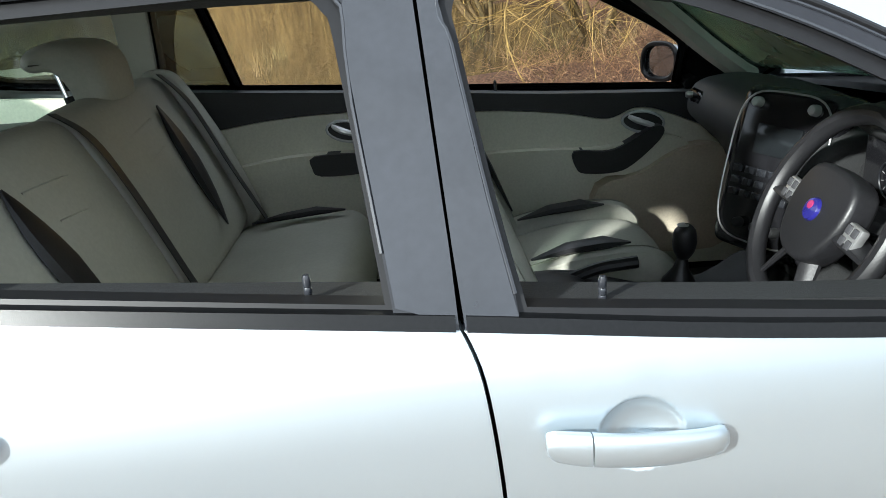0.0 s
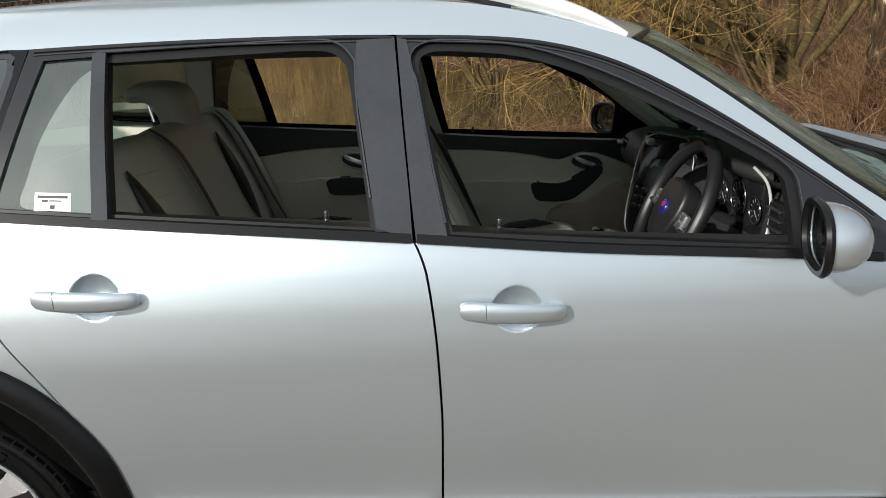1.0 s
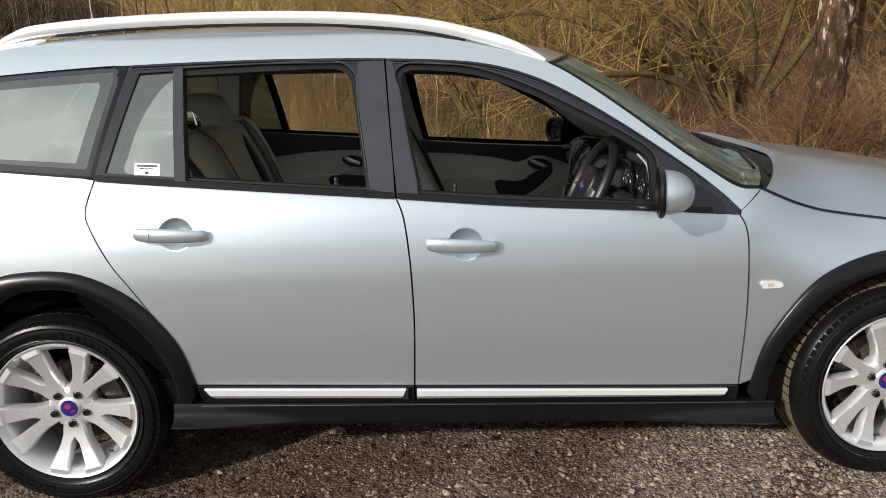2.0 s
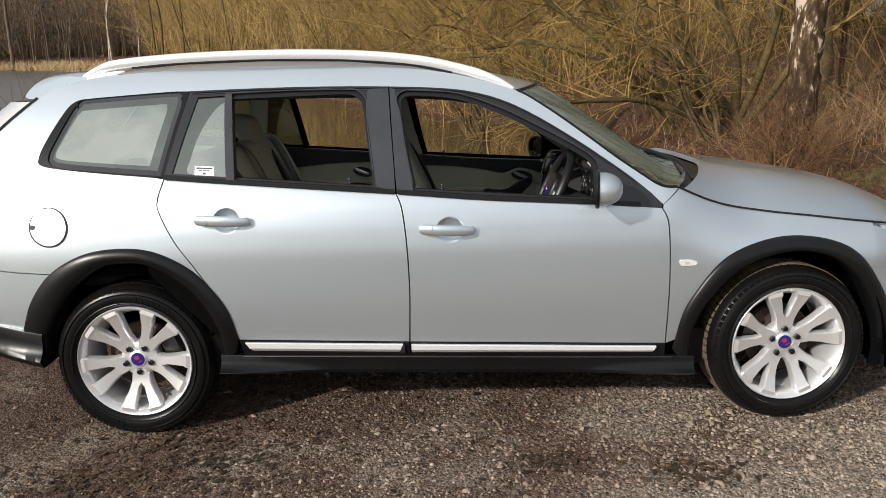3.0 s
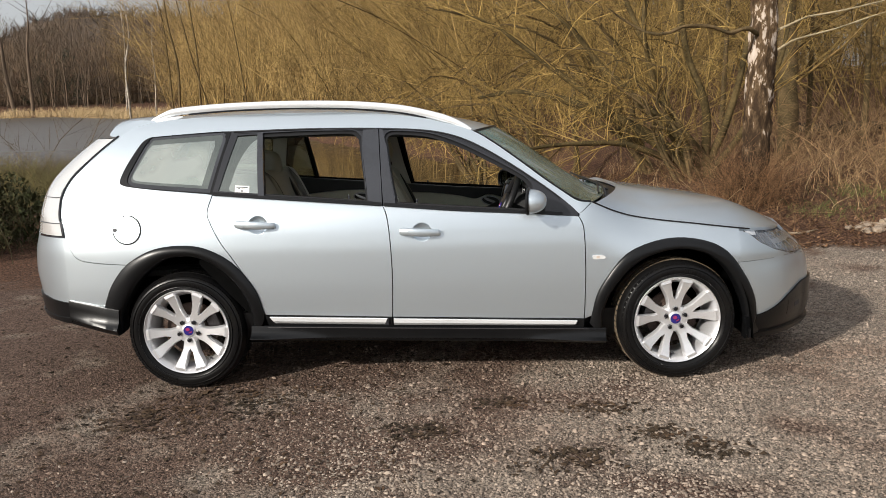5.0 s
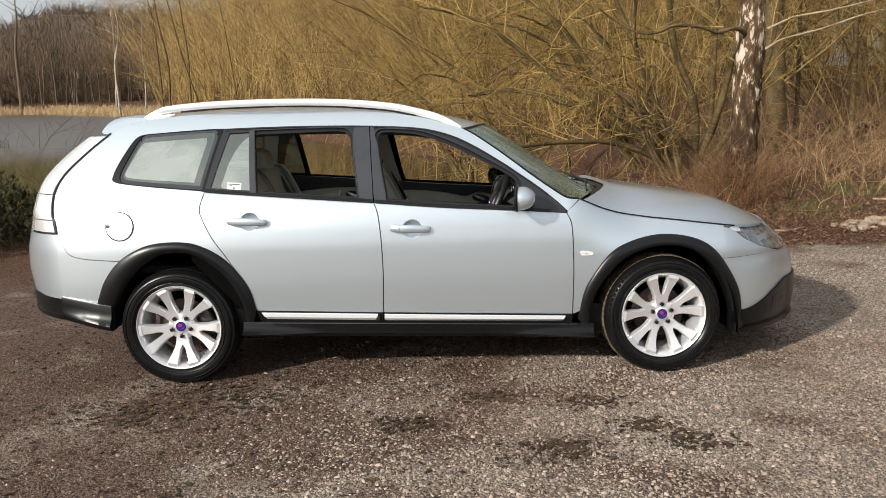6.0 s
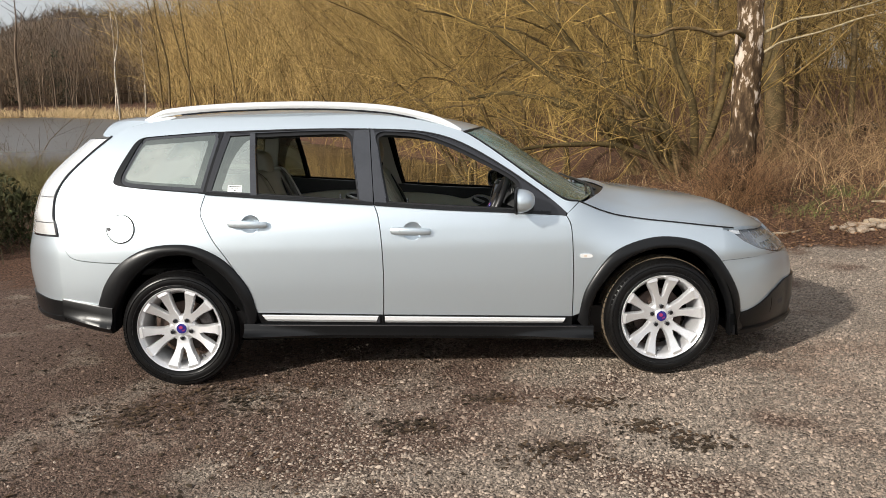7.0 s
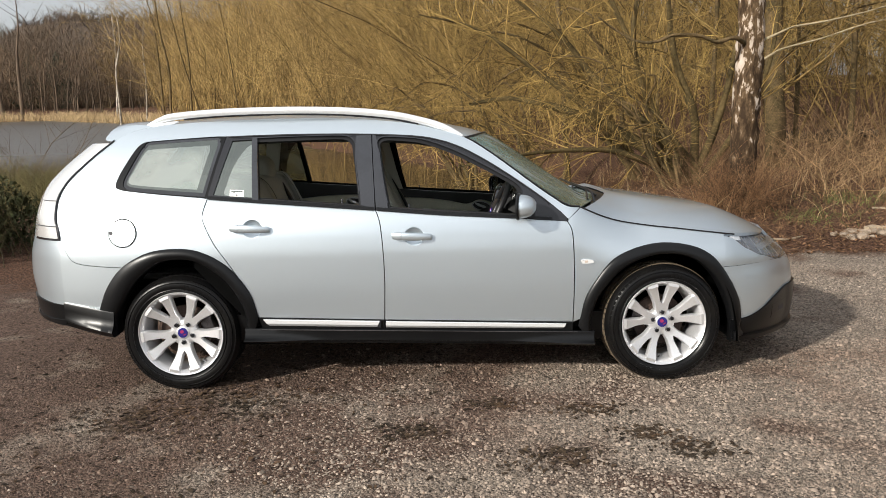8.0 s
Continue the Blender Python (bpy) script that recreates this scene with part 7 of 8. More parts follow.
def steering_wheel():
    m = Matrix.Translation((1.783, -0.38, 0.917)) @ Matrix.Rotation(radians(-64), 4, "Y") @ Matrix.Rotation(radians(-4), 4, "Z")
    # Built flat in x, y with the driver above: x points to the wheel's top.
    n = 48
    rim = [m @ Vector((0.192 * math.cos(k * math.tau / n), 0.192 * math.sin(k * math.tau / n), 0)) for k in range(n)]
    w = tube("steering_wheel", rim, 0.019, BLACKLEATHER, car, 12, closed=True, label="black leather three-spoke steering wheel")
    tube("column", [m @ Vector((0, 0, -0.02)), m @ Vector((0, 0, -0.20))], 0.05, BLACKIN, w, 12)
    bm = bmesh.new()
    pad = ring([(0.085, 0.0), (0.070, 0.075), (0.0, 0.092), (-0.075, 0.060), (-0.095, 0.0), (-0.075, -0.060), (0.0, -0.092), (0.070, -0.075)], 4)
    add_prism(bm, pad, -0.03, 0.025)
    bmesh.ops.transform(bm, matrix=m @ Matrix.Rotation(radians(90), 4, "X") @ Matrix.Scale(-1, 4, (0, 0, 1)), verts=bm.verts)
    es = [e for e in bm.edges if e.is_manifold and e.calc_face_angle(0) > radians(40)]
    bmesh.ops.bevel(bm, geom=es, offset=0.012, segments=3, affect="EDGES", profile=0.5)
    hub = part("airbag_pad", bm, BLACKLEATHER, w, smooth=50)
    for ang, wide in ((95, 0.030), (-95, 0.030), (155, 0.022), (-155, 0.022)):
        a = radians(ang)
        p, q = Vector((0.06 * math.cos(a), 0.06 * math.sin(a), -0.006)), Vector((0.189 * math.cos(a), 0.189 * math.sin(a), -0.004))
        tube("spoke_arm", [m @ p, m @ (p + (q - p) * 0.5), m @ q], [wide, wide * 0.85, wide * 0.6], BLACKLEATHER, w, 10, flat=0.45)
    for e in (-1, 1):
        bm = bmesh.new()
        add_box(bm, (-0.024, e * 0.118 - 0.022, -0.002), (0.024, e * 0.118 + 0.022, 0.016), 0.006, m)
        pad = part("switch_pad", bm, SILVERIN, w, "silver switch pad")
        for i in (-1, 1):
            for j in (-1, 1):
                box("switch", (i * 0.011 - 0.008, e * 0.118 + j * 0.010 - 0.007, 0.014), (i * 0.011 + 0.008, e * 0.118 + j * 0.010 + 0.007, 0.019), INK, pad, 0.002, m)
    lathe("wheel_emblem", [(0.0, 0.032), (0.020, 0.031), (0.023, 0.027), (0.023, 0.02)], EMBLEM, w, 24, "round blue emblem with a plain red mark", m=m @ Matrix.Rotation(radians(90), 4, "X"))
    lathe("emblem_mark", [(0.0, 0.0335), (0.008, 0.033), (0.009, 0.030)], EMBLEM_RED, w, 16, m=m @ Matrix.Translation((0.006, 0.004, 0)) @ Matrix.Rotation(radians(90), 4, "X"))
    for e in (-1, 1):
        tube("stalk", [m @ Vector((0.0, e * 0.05, -0.06)), m @ Vector((0.03, e * 0.16, -0.05))], 0.008, BLACKIN, w, 8)


steering_wheel()
tube("interior_mirror", [(1.70, -0.11, 1.345), (1.695, 0.0, 1.345), (1.70, 0.11, 1.345)], [0.028, 0.032, 0.028], BLACKIN, car, 10, label="black interior mirror")
tube("mirror_stem", [(1.70, 0.0, 1.35), (1.76, 0.0, 1.40)], 0.01, BLACKIN, car, 8)


# Pieces of sub-parts belong to the part itself.
for ob in list(car.children_recursive):
    while ob.parent.parent and ob.parent.parent.parent:
        up = ob.parent
        ob.matrix_local = up.matrix_local @ ob.matrix_local
        ob.parent = up.parent


# ---- gravel, bank and trees ----
def gravel_stones():
    """Loose stones on the car park, many sizes, as joined five-sided lumps."""
    rng = np.random.default_rng(11)
    n = 190000
    m = n - 46000
    x = np.concatenate([3.9 * (rng.uniform(-1, 1, m) + 0.25 * rng.normal(0, 1, m)) + 1.7, rng.uniform(-4.5, 8.0, 22000), rng.uniform(3.4, 7.4, 24000)])
    y = np.concatenate([-3.5 + 3.4 * rng.uniform(0, 1, m) ** 1.15, rng.uniform(-1.0, 3.2, 22000), rng.uniform(-1.3, 2.6, 24000)])
    size = rng.gamma(1.3, 0.0018, n) + 0.0036
    size *= np.interp(x, [-0.5, 1.6], [0.75, 1.0])
    keep = rng.uniform(0, 1, n) < np.interp(x + 0.4 * np.sin(y * 2.1), [-4, 0.3, 2.0, 8], [0.26, 0.36, 0.85, 1.0])
    rim = np.minimum(np.minimum(x + 4.5, 8.0 - x), y + 3.5) + 0.5 * np.sin(3 * x) * np.cos(2 * y)
    keep &= (rng.uniform(0, 1, n) < np.clip(rim / 0.9, 0, 1)) & ((x < 5.6) | (rng.uniform(0, 1, n) < 0.8))
    x, y, size = x[keep], y[keep], size[keep]
    n = len(x)
    z = ground_height(x, y)
    ang = rng.uniform(0, math.tau, n)
    base = np.array([(1, 0, 0), (0.31, 0.95, 0), (-0.81, 0.59, 0), (-0.81, -0.59, 0), (0.31, -0.95, 0), (0.45, 0.2, 0.80), (-0.5, -0.15, 0.85)])
    faces = np.array([(0, 1, 5), (1, 2, 6), (1, 6, 5), (2, 3, 6), (3, 4, 6), (4, 5, 6), (4, 0, 5)])
    V = base[None] * (1 + rng.normal(0, 0.24, (n, 7, 1))) * size[:, None, None] * np.stack([rng.uniform(0.8, 1.5, n), rng.uniform(0.7, 1.1, n), rng.uniform(0.6, 1.2, n)], 1)[:, None]
    c, s = np.cos(ang)[:, None], np.sin(ang)[:, None]
    X, Y = V[..., 0] * c - V[..., 1] * s, V[..., 0] * s + V[..., 1] * c
    P = np.stack([X + x[:, None], Y + y[:, None], V[..., 2] + z[:, None] - 0.1 * size[:, None]], -1).reshape(-1, 3)
    P = P.reshape(n, 7, 3)
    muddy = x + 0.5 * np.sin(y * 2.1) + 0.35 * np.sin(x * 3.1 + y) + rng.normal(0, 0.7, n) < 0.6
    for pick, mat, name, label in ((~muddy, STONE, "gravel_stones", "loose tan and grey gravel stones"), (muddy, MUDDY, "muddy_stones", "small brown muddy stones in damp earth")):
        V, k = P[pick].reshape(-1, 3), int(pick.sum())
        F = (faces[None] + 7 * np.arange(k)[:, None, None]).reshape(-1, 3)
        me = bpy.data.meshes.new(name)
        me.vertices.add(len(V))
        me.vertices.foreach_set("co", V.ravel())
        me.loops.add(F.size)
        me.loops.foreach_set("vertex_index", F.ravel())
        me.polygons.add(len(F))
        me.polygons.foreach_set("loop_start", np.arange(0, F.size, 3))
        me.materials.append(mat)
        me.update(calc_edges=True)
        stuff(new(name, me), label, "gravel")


gravel_stones()


def leaf_scraps():
    """Dark scraps of leaf and twig on the gravel, thicker towards the rear of the car and in a few heaps."""
    rng = np.random.default_rng(12)
    m = material("dead leaf scraps", (0.036, 0.026, 0.016), 0.9, var=0.4, scale=10, second=(0.075, 0.045, 0.026), mix_scale=3, spec=0.2, island=0.5)
    heaps = [(1.95, -1.88, 0.16), (2.55, -1.80, 0.13), (2.38, -1.62, 0.10), (0.3, -1.1, 0.3), (2.2, -1.3, 0.12), (1.7, -1.2, 0.1), (1.3, -1.55, 0.12), (-0.1, -1.35, 0.25)]
    xs, ys = [], []
    for hx, hy, r in heaps:
        k = int(1000 * r)
        xs.append(hx + rng.normal(0, r * 0.75, k) + 0.5 * r * np.sin(rng.integers(0, 5, k) * 2.4))
        ys.append(hy + rng.normal(0, r * 0.25, k) + 0.45 * r * np.cos(rng.integers(0, 4, k) * 1.9))
    k = 2600
    xs.append(1.6 - rng.gamma(1.6, 1.3, k))
    ys.append(rng.uniform(-3.2, 3.0, k))
    x, y = np.concatenate(xs), np.concatenate(ys)
    n = len(x)
    z = ground_height(x, y) + 0.004
    size = rng.uniform(0.006, 0.022, n)
    ang = rng.uniform(0, math.tau, n)
    base = np.array([(1, 0, 0), (0.2, 0.5, 0.25), (-1, 0.1, 0.1), (-0.1, -0.5, 0.3), (0, 0, -0.15)])
    V = base[None] * size[:, None, None] * (1 + rng.normal(0, 0.25, (n, 5, 1)))
    c, s = np.cos(ang)[:, None], np.sin(ang)[:, None]
    P = np.stack([V[..., 0] * c - V[..., 1] * s + x[:, None], V[..., 0] * s + V[..., 1] * c + y[:, None], V[..., 2] + z[:, None]], -1).reshape(-1, 3)
    F = (np.array([(0, 1, 3), (1, 2, 3), (0, 4, 1), (1, 4, 2), (2, 4, 3), (3, 4, 0)])[None] + 5 * np.arange(n)[:, None, None]).reshape(-1, 3)
    return stuff(link("leaf_scraps", P, F.tolist(), m, smooth=False), "dark dead leaf scraps on the gravel", "leaves")


leaf_scraps()


def bark_birch():
    """Birch bark: white skin broken by dark rough plates, darker to the foot."""
    m = bpy.data.materials.new("birch bark")
    m.use_nodes = True
    n, l = m.node_tree.nodes, m.node_tree.links
    b = n["Principled BSDF"]
    co, mp = n.new("ShaderNodeTexCoord"), n.new("ShaderNodeMapping")
    l.new(co.outputs["Object"], mp.inputs["Vector"])
    mp.inputs["Scale"].default_value = (13, 13, 4.6)
    mp.inputs["Rotation"].default_value = (0.0, 0.22, 0.0)
    no = n.new("ShaderNodeTexNoise")
    no.inputs["Scale"].default_value, no.inputs["Detail"].default_value, no.inputs["Roughness"].default_value = 1.0, 7, 0.62
    l.new(mp.outputs[0], no.inputs["Vector"])
    ramp = n.new("ShaderNodeValToRGB")
    e = ramp.color_ramp.elements
    e[0].position, e[0].color = 0.40, (0.036, 0.022, 0.012, 1)
    e[1].position, e[1].color = 0.70, (0.50, 0.425, 0.36, 1)
    k = ramp.color_ramp.elements.new(0.545)
    k.color = (0.115, 0.074, 0.040, 1)
    k = ramp.color_ramp.elements.new(0.575)
    k.color = (0.40, 0.325, 0.26, 1)
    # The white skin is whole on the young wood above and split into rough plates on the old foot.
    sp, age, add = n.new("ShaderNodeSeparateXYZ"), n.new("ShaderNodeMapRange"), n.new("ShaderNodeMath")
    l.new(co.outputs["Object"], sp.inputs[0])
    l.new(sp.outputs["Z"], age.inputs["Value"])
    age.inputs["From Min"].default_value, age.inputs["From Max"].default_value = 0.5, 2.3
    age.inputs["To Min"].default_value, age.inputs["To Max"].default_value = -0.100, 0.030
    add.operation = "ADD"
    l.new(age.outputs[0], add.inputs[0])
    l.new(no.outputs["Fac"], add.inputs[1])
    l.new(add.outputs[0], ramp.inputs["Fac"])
    l.new(ramp.outputs["Color"], b.inputs["Base Color"])
    b.inputs["Roughness"].default_value, b.inputs["Specular IOR Level"].default_value = 0.85, 0.15
    bp = n.new("ShaderNodeBump")
    bp.inputs["Strength"].default_value, bp.inputs["Distance"].default_value = 0.8, 0.02
    l.new(no.outputs["Fac"], bp.inputs["Height"])
    l.new(bp.outputs[0], b.inputs["Normal"])
    return m


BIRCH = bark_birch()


def trunk(bm, pts, radii, sides=14, rough=0.08, seed=1):
    """A knotty trunk or limb."""
    rng = random.Random(seed)
    p = smooth_line(pts, 6)
    n = len(p)
    r = [lerp(i / (n - 1), np.linspace(0, 1, len(radii)), radii) for i in range(n)]
    base = len(bm.verts)
    add_tube(bm, p, r, sides)
    for v in list(bm.verts)[base:]:
        v.co += Vector((rng.uniform(-1, 1), rng.uniform(-1, 1), rng.uniform(-1, 1))) * rough * r[0]


def birch_tree():
    t = thing("birch_tree", "birch with peeling white bark and bare drooping branches", "tree", pose(5.25, 5.04, float(ground_height(5.25, 5.04)) - 0.05))
    bm = bmesh.new()
    trunk(bm, [(0.10, 0, 0), (0.12, 0.02, 0.4), (0.15, 0.04, 0.9), (0.155, 0.08, 1.4), (0.19, 0.12, 1.9), (0.20, 0.16, 2.5), (0.22, 0.22, 3.6), (0.30, 0.3, 5.0), (0.4, 0.3, 7.5)], [0.205, 0.165, 0.160, 0.165, 0.168, 0.160, 0.14, 0.10, 0.05], 22, 0.11, seed=3)
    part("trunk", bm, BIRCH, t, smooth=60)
    limbs = [
        [(0.14, 0.10, 2.17), (-0.1, -0.1, 2.25), (-0.35, -0.2, 2.20), (-0.6, -0.3, 2.27), (-0.95, -0.4, 2.28), (-1.2, -0.45, 2.20), (-1.5, -0.5, 2.24), (-1.9, -0.5, 2.50)],
        [(0.18, 0.12, 2.16), (0.5, 0.05, 2.30), (0.7, 0.0, 2.38), (1.1, -0.1, 2.44), (1.7, -0.2, 2.58), (2.6, -0.3, 2.90)],
        [(0.16, 0.12, 1.84), (0.4, 0.05, 2.02), (0.6, 0.0, 2.12), (1.0, -0.1, 2.22), (1.6, -0.1, 2.40), (2.3, -0.1, 2.52)],
        [(0.18, 0.2, 2.9), (0.1, 0.0, 3.4), (-0.6, -0.3, 3.9), (-1.4, -0.4, 4.0)],
        [(0.20, 0.2, 3.3), (1.0, 0.1, 3.8), (1.7, 0.0, 4.1)],
    ]
    rng = np.random.default_rng(21)
    tips_p, tips_r = [], []
    for i, line in enumerate(limbs):
        bm = bmesh.new()
        trunk(bm, line, [0.019, 0.014, 0.010, 0.005] if i else [0.034, 0.022, 0.018, 0.008], 8, 0.15, seed=10 + i)
        part("limb", bm, BARK if i in (0, 3) else material("pale limb bark", (0.33, 0.27, 0.17), 0.85, var=0.3, scale=8, spec=0.2), t, smooth=60)
        P = np.array([[tuple(q) for q in smooth_line(line, 3)]])
        P = P[:, np.linspace(0, P.shape[1] - 1, 8).astype(int)]
        R = np.full((1, 8), 0.013)
        Q, S = twigs(rng, P, R, 16, 0.15, 0.22, 0.7, K=5, droop=0.25, thick=0.35)
        T, U = twigs(rng, Q, S, 5, 0.2, 0.6, 0.6, K=5, droop=0.5, thick=0.6)
        tips_p += [Q, T]
        tips_r += [S, U]
    ob = strands(np.concatenate(tips_p), np.concatenate(tips_r), "crown", SCRUB)
    ob.parent = t
    ob["kind"] = "stuff"
    return t


birch_tree()


def leaning_willow(x, y, seed, lean, size=1.0, label="leaning bare willow with arching branches"):
    """A many-limbed bush tree that arches over, with long drooping shoots."""
    rng = np.random.default_rng(seed)
    t = thing("willow_tree", label, "tree", pose(x, y, float(ground_height(x, y)) - 0.05))
    tips_p, tips_r = [], []
    for i in range(8):
        a = lean + rng.normal(0, 0.55)
        d = np.array([math.cos(a), 0.35 * math.sin(a) - 0.12])
        reach, high = size * rng.uniform(1.4, 2.9), size * rng.uniform(1.5, 3.2)
        pts = [(0.1 * rng.normal(), 0.1 * rng.normal(), 0)]
        for u in (0.15, 0.3, 0.45, 0.6, 0.75, 0.88, 1.0):
            pts.append((d[0] * reach * u + rng.normal(0, 0.10), d[1] * reach * u + rng.normal(0, 0.10), high * (1 - (1 - u) ** 2) - 0.35 * high * u ** 4 + rng.normal(0, 0.09)))
        bm = bmesh.new()
        trunk(bm, pts, [0.038 * size, 0.026 * size, 0.016 * size, 0.009 * size, 0.004 * size], 8, 0.16, seed * 10 + i)
        part("limb", bm, BARK, t, smooth=60)
        P = np.array([[tuple(q) for q in smooth_line(pts, 3)]])
        P = P[:, np.linspace(0, P.shape[1] - 1, 8).astype(int)]
        Q, S = twigs(rng, P, np.full((1, 8), 0.010 * size), 18, 0.15, 0.50, 0.75, K=5, droop=0.08, thick=0.5)
        T, U = twigs(rng, Q, S, 6, 0.1, 0.65, 0.5, K=4, droop=0.12, thick=0.55)
        tips_p += [cat((Q, S))[0], cat((T, U), (Q[:1], S[:1]))[0]]
        tips_r += [cat((Q, S))[1], cat((T, U), (Q[:1], S[:1]))[1]]
    ob = strands(np.concatenate(tips_p), np.concatenate(tips_r), "crown", CROWN)
    ob.parent = t
    ob["kind"] = "stuff"
    return t


leaning_willow(4.9, 8.6, 31, math.pi, 1.25)
leaning_willow(3.6, 10.0, 32, math.pi * 0.9, 1.2)
leaning_willow(5.2, 7.2, 33, math.pi * 1.05, 0.8)
leaning_willow(2.2, 12.5, 34, math.pi * 0.8, 1.3)


def old_willow(x, y):
    """A fan of stout stems from one stool, most of them leaning towards the water, with arching side branches."""
    rng = np.random.default_rng(44)
    t = thing("willow_tree", "old bare willow with stout olive stems leaning over the water", "tree", pose(x, y, float(ground_height(x, y)) - 0.1))
    tips_p, tips_r = [], []
    fan = [((-1.0, 0.75), (-1.9, 1.25), (-2.9, 1.55), (-3.7, 1.45), 0.095), ((-0.8, 1.0), (-1.6, 1.9), (-2.3, 2.6), (-3.0, 3.3), 0.080), ((-0.5, 1.0), (-1.0, 2.1), (-1.5, 3.2), (-1.9, 4.4), 0.070),
           ((-0.2, 1.1), (-0.5, 2.2), (-0.7, 3.4), (-0.9, 4.8), 0.065), ((0.25, 1.0), (0.35, 2.1), (0.5, 3.3), (0.55, 4.6), 0.060), ((0.5, 0.9), (0.9, 1.9), (1.2, 3.1), (1.3, 4.3), 0.050),
           ((-1.3, 0.55), (-2.3, 0.8), (-3.1, 0.75), (-3.9, 0.5), 0.050), ((-0.9, 1.3), (-1.2, 2.4), (-1.2, 3.5), (-1.5, 4.6), 0.045), ((-1.4, 1.0), (-2.6, 2.1), (-3.6, 2.7), (-4.6, 2.9), 0.055)]
    for i, (*line, r) in enumerate(fan):
        dy = rng.normal(0, 0.35)
        pts = [(rng.normal(0, 0.15), rng.normal(0, 0.1), 0)] + [(a + rng.normal(0, 0.06), dy * (k + 1) / 3 + rng.normal(0, 0.06), b + rng.normal(0, 0.06)) for k, (a, b) in enumerate(line)]
        bm = bmesh.new()
        trunk(bm, pts, [r * 1.2, r, r * 0.72, r * 0.45, r * 0.16], 10, 0.12, 440 + i)
        part("limb", bm, MOSSBARK, t, smooth=60)
        P = np.array([[tuple(q) for q in smooth_line(pts, 3)]])
        P = P[:, np.linspace(0, P.shape[1] - 1, 8).astype(int)]
        side, thin = twigs(rng, P, np.full((1, 8), 0.023), 12, 0.25, 0.42, 0.65, K=6, droop=0.10, thick=0.5)
        Q, S = twigs(rng, side, thin, 7, 0.15, 0.55, 0.65, K=5, droop=0.10, thick=0.5)
        T, U = twigs(rng, Q, S, 3, 0.15, 0.6, 0.6, K=4, droop=0.15, thick=0.6)
        pq, rq = cat((side, thin), (Q, S), (T, U))
        tips_p.append(pq)
        tips_r.append(rq)
    ob = strands(np.concatenate(tips_p), np.concatenate(tips_r), "crown", CROWN)
    ob.parent = t
    ob["kind"] = "stuff"
    return t


MOSSBARK = material("mossy willow bark", (0.108, 0.077, 0.032), 0.9, var=0.35, scale=5, bump=1.0, bump_scale=26, second=(0.050, 0.037, 0.015), mix_scale=3, spec=0.2)
old_willow(5.65, 7.5)


def bank_tree(x, y, h, r, seed, mat, lean=0.05, label="tall bare tree on the bank", name="tree"):
    rng = np.random.default_rng(seed)
    t = thing(name, label, "tree", pose(x, y, float(ground_height(x, y)) - 0.1))
    dx, dy = rng.normal(0, lean, 2)
    pts = [(dx * u * h + rng.normal(0, 0.02 * h * u), dy * u * h, h * u) for u in (0, 0.15, 0.35, 0.55, 0.75, 1.0)]
    bm = bmesh.new()
    trunk(bm, pts, [r, r * 0.8, r * 0.65, r * 0.4, r * 0.12], 10, 0.1, seed)
    part("trunk", bm, mat, t, smooth=60)
    P = np.array([pts])
    R = np.array([[r, r * 0.8, r * 0.65, r * 0.5, r * 0.3, r * 0.1]]) * 0.55
    Q, S = twigs(rng, P, R, 26, 0.2, 0.34, 0.75, K=3, thick=0.32)
    T, U = twigs(rng, Q, S, 8, 0.2, 0.45, 0.6, K=3, droop=0.1, thick=0.5)
    V, W = twigs(rng, T, U, 3, 0.2, 0.5, 0.6, K=3, droop=0.1, thick=0.6)
    Pq, Rq = cat((Q, S), (T, U), (V, W))
    crown = strands(Pq, Rq, "crown", DARKWOOD if mat is DARKWOOD else SCRUB)
    crown.parent = t
    crown["kind"] = "stuff"
    return t


for i, (x, y, h, r, mat) in enumerate(((7.55, 9.0, 9, 0.20, BARK), (9.2, 9.6, 9, 0.06, BARK), (8.25, 9.8, 10, 0.05, BARK), (9.75, 9.0, 8, 0.085, BARK), (10.6, 9.6, 9, 0.06, BARK), (4.2, 11.5, 8, 0.07, BARK), (7.0, 11.0, 9, 0.06, BARK), (8.8, 12.0, 10, 0.07, BARK), (6.2, 12.5, 9, 0.06, BARK), (11.4, 11.0, 9, 0.07, BARK))):
    bank_tree(x, y, h, r, 60 + i, mat)
for i, (x, y, h, r) in enumerate(((-15.0, 41, 13, 0.085), (-13.0, 39, 14, 0.06), (-11.3, 36, 13, 0.045), (-8.6, 33, 12, 0.04), (-17.2, 46, 14, 0.07))):
    bank_tree(x, y, h, r, 120 + i, BARK, 0.11, "tall thin bare tree leaning out of the scrub")
PALEBIRCH = material("white birch bark", (0.46, 0.41, 0.35), 0.85, var=0.35, scale=1.5, second=(0.17, 0.14, 0.10), mix_scale=2.2, spec=0.15)
for i, (x, y, h, r) in enumerate(((-27.2, 62, 15, 0.11), (-25.3, 63, 13, 0.08), (-31.0, 70, 15, 0.10))):
    bank_tree(x, y, h, r, 80 + i, PALEBIRCH, 0.04, "slender white birch on the far bank", "birch_tree")
for i, (x, y, h, r) in enumerate(((-49.3, 86, 15, 0.26), (-46.5, 89, 9.5, 0.12), (-52, 87, 16, 0.30), (-42, 91, 8.5, 0.11))):
    bank_tree(x, y, h, r, 90 + i, DARKWOOD, 0.03, "spreading bare tree across the pond", "tree")


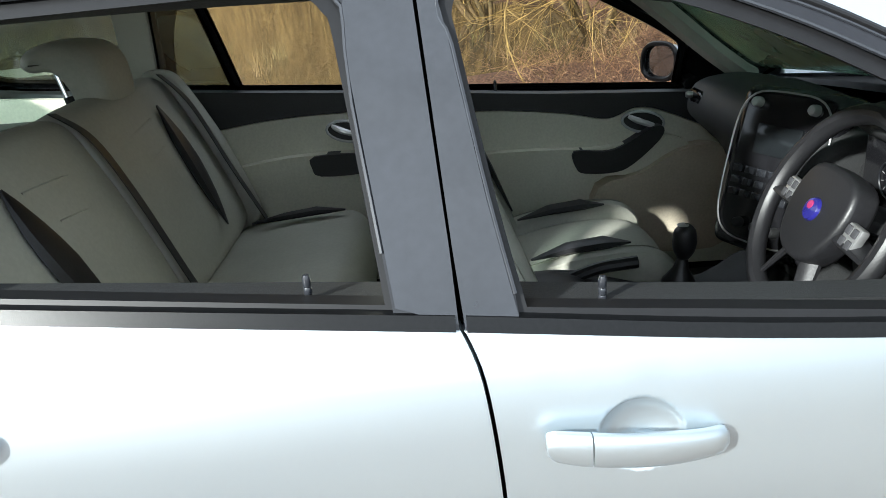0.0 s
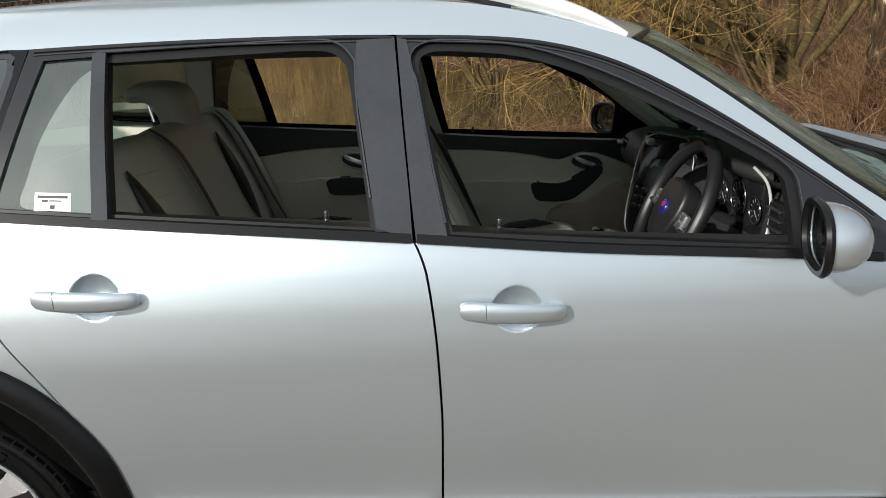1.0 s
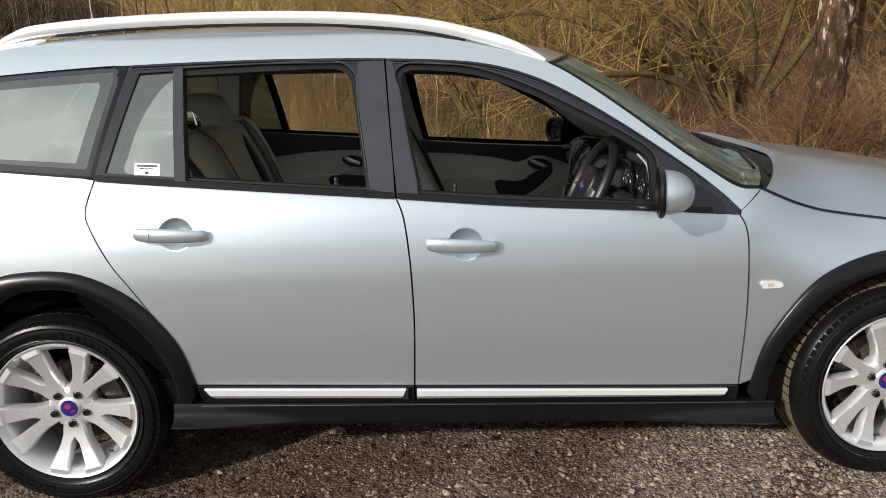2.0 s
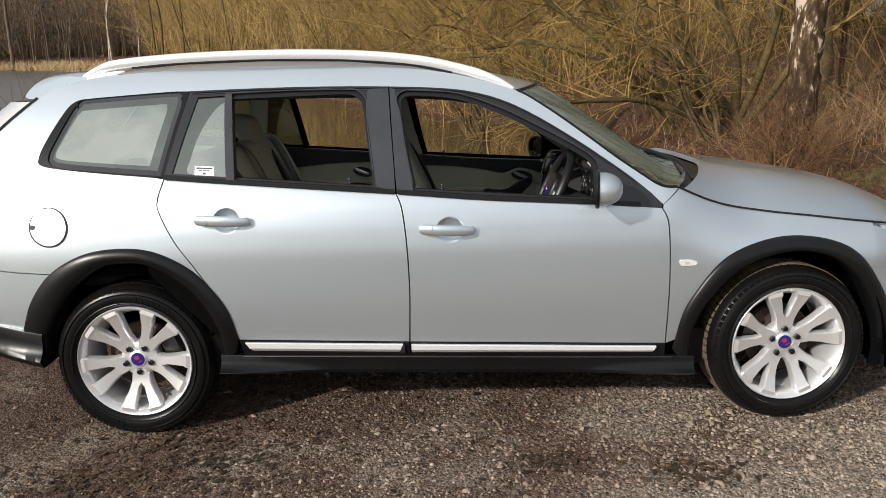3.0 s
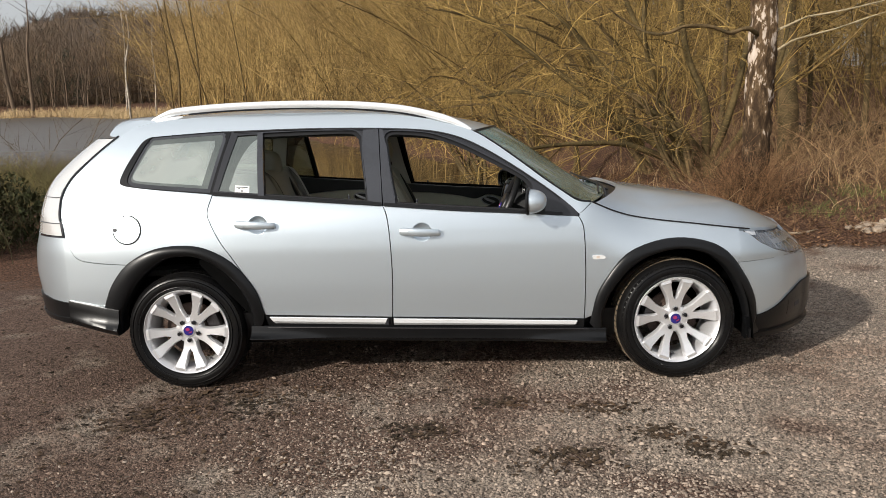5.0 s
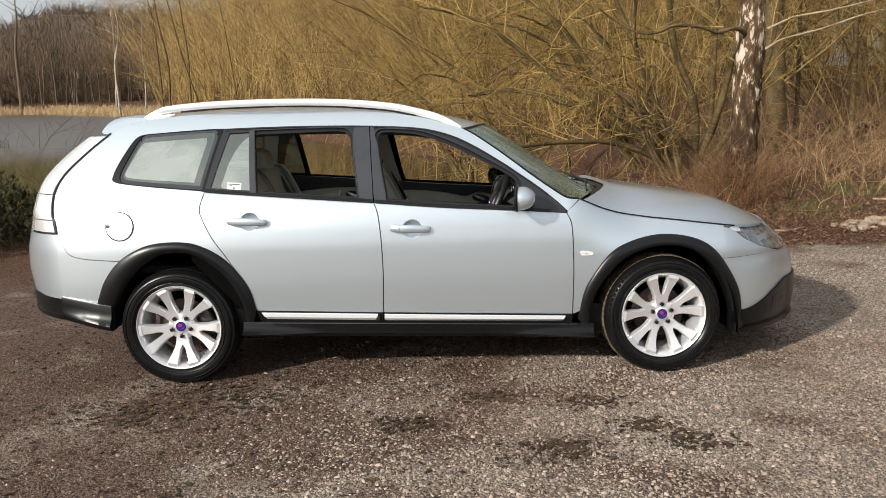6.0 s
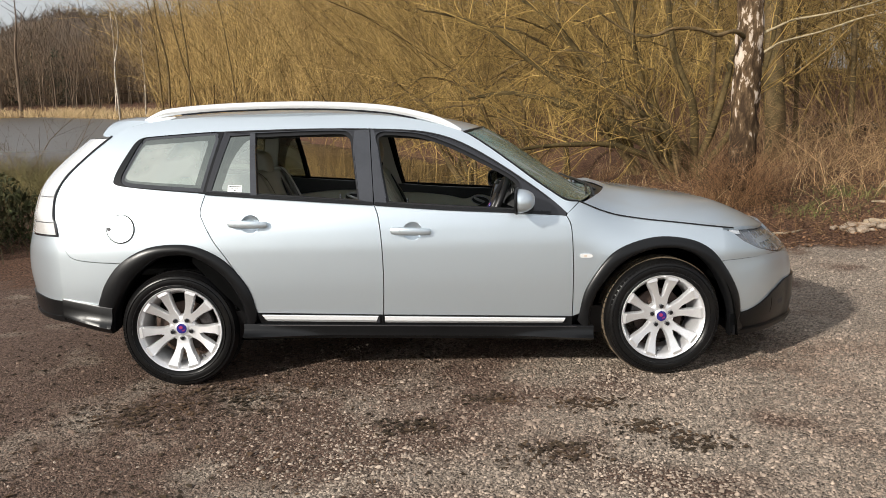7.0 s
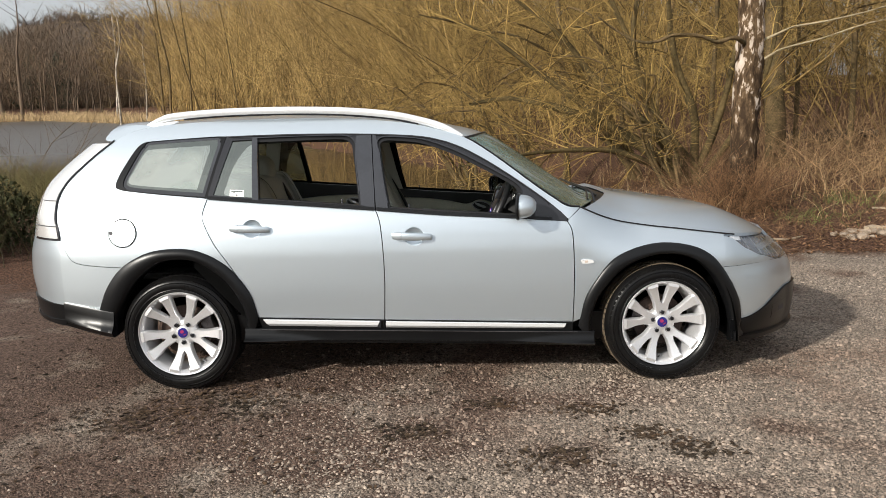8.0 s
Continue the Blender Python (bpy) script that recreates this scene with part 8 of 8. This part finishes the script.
def bank_logs():
    """Pale sawn logs and a few fallen sticks at the foot of the bank."""
    pale = material("pale dead wood", (0.34, 0.27, 0.19), 0.85, var=0.25, scale=10, bump=0.5, bump_scale=60, second=(0.30, 0.23, 0.15), mix_scale=5)
    rotten = material("dark rotten bark", (0.075, 0.052, 0.032), 0.9, var=0.4, scale=8, bump=1.0, bump_scale=30, second=(0.04, 0.028, 0.018), mix_scale=5, spec=0.2)
    rng = random.Random(8)
    for x, y, a, L, r in ((6.55, 3.85, 0.1, 0.30, 0.035), (5.3, 3.6, 0.4, 0.7, 0.014), (7.4, 4.6, -0.5, 0.9, 0.02), (4.9, 3.9, 0.9, 0.6, 0.012), (8.3, 6.2, 0.2, 0.8, 0.05), (9.5, 10.2, 0.15, 1.1, 0.12), (8.9, 10.4, -0.9, 1.3, 0.11)):
        z = float(ground_height(x, y)) + r * 0.8
        bm = bmesh.new()
        trunk(bm, [(-L / 2, 0, 0), (-L / 6, 0.02, 0.01), (L / 6, -0.02, 0.0), (L / 2, 0.01, 0.01)], [r, r * 0.95, r * 0.9, r * 0.8], 9, 0.12, rng.randint(0, 999))
        log = part("log" if r > 0.04 else "stick", bm, rotten if r > 0.1 else pale, None, smooth=50)
        log.matrix_world = pose(x, y, z, 0, 0, math.degrees(a))
        tagged(log, "dark fallen trunk lying in leaf litter" if r > 0.1 else "pale weathered log lying on dead bracken" if r > 0.04 else "pale fallen stick lying on dead bracken", "log" if r > 0.04 else "stick")


bank_logs()


def wood_rubble():
    """A low heap of pale rotten wood at the foot of the bank, in broken lumps."""
    pale = material("pale rotten wood", (0.33, 0.265, 0.20), 0.95, var=0.4, scale=12, bump=1.0, bump_scale=50, second=(0.17, 0.125, 0.09), mix_scale=9, spec=0.15)
    rng = random.Random(18)
    for k in range(16):
        x, y = 6.02 + 0.062 * k + rng.uniform(-0.03, 0.03), 3.72 + rng.uniform(-0.16, 0.16)
        r = rng.uniform(0.028, 0.07)
        bm = bmesh.new()
        bmesh.ops.create_icosphere(bm, subdivisions=2, radius=1)
        for v in bm.verts:
            g = 1 + 0.55 * noise.noise(v.co * 1.7 + Vector((k * 3.1, 0, 0))) + 0.2 * noise.noise(v.co * 5 + Vector((0, k, 0)))
            v.co = Vector((v.co.x * r * 1.5, v.co.y * r, v.co.z * r * 0.62)) * g
        lump = part("wood_lump", bm, pale, None, smooth=28)
        lump.matrix_world = pose(x, y, float(ground_height(x, y)) + r * 0.3, 0, 0, rng.uniform(0, 180))
        tagged(lump, "pale broken lump of rotten wood lying on leaf litter", "wood lump", "heap of rotten wood")


wood_rubble()
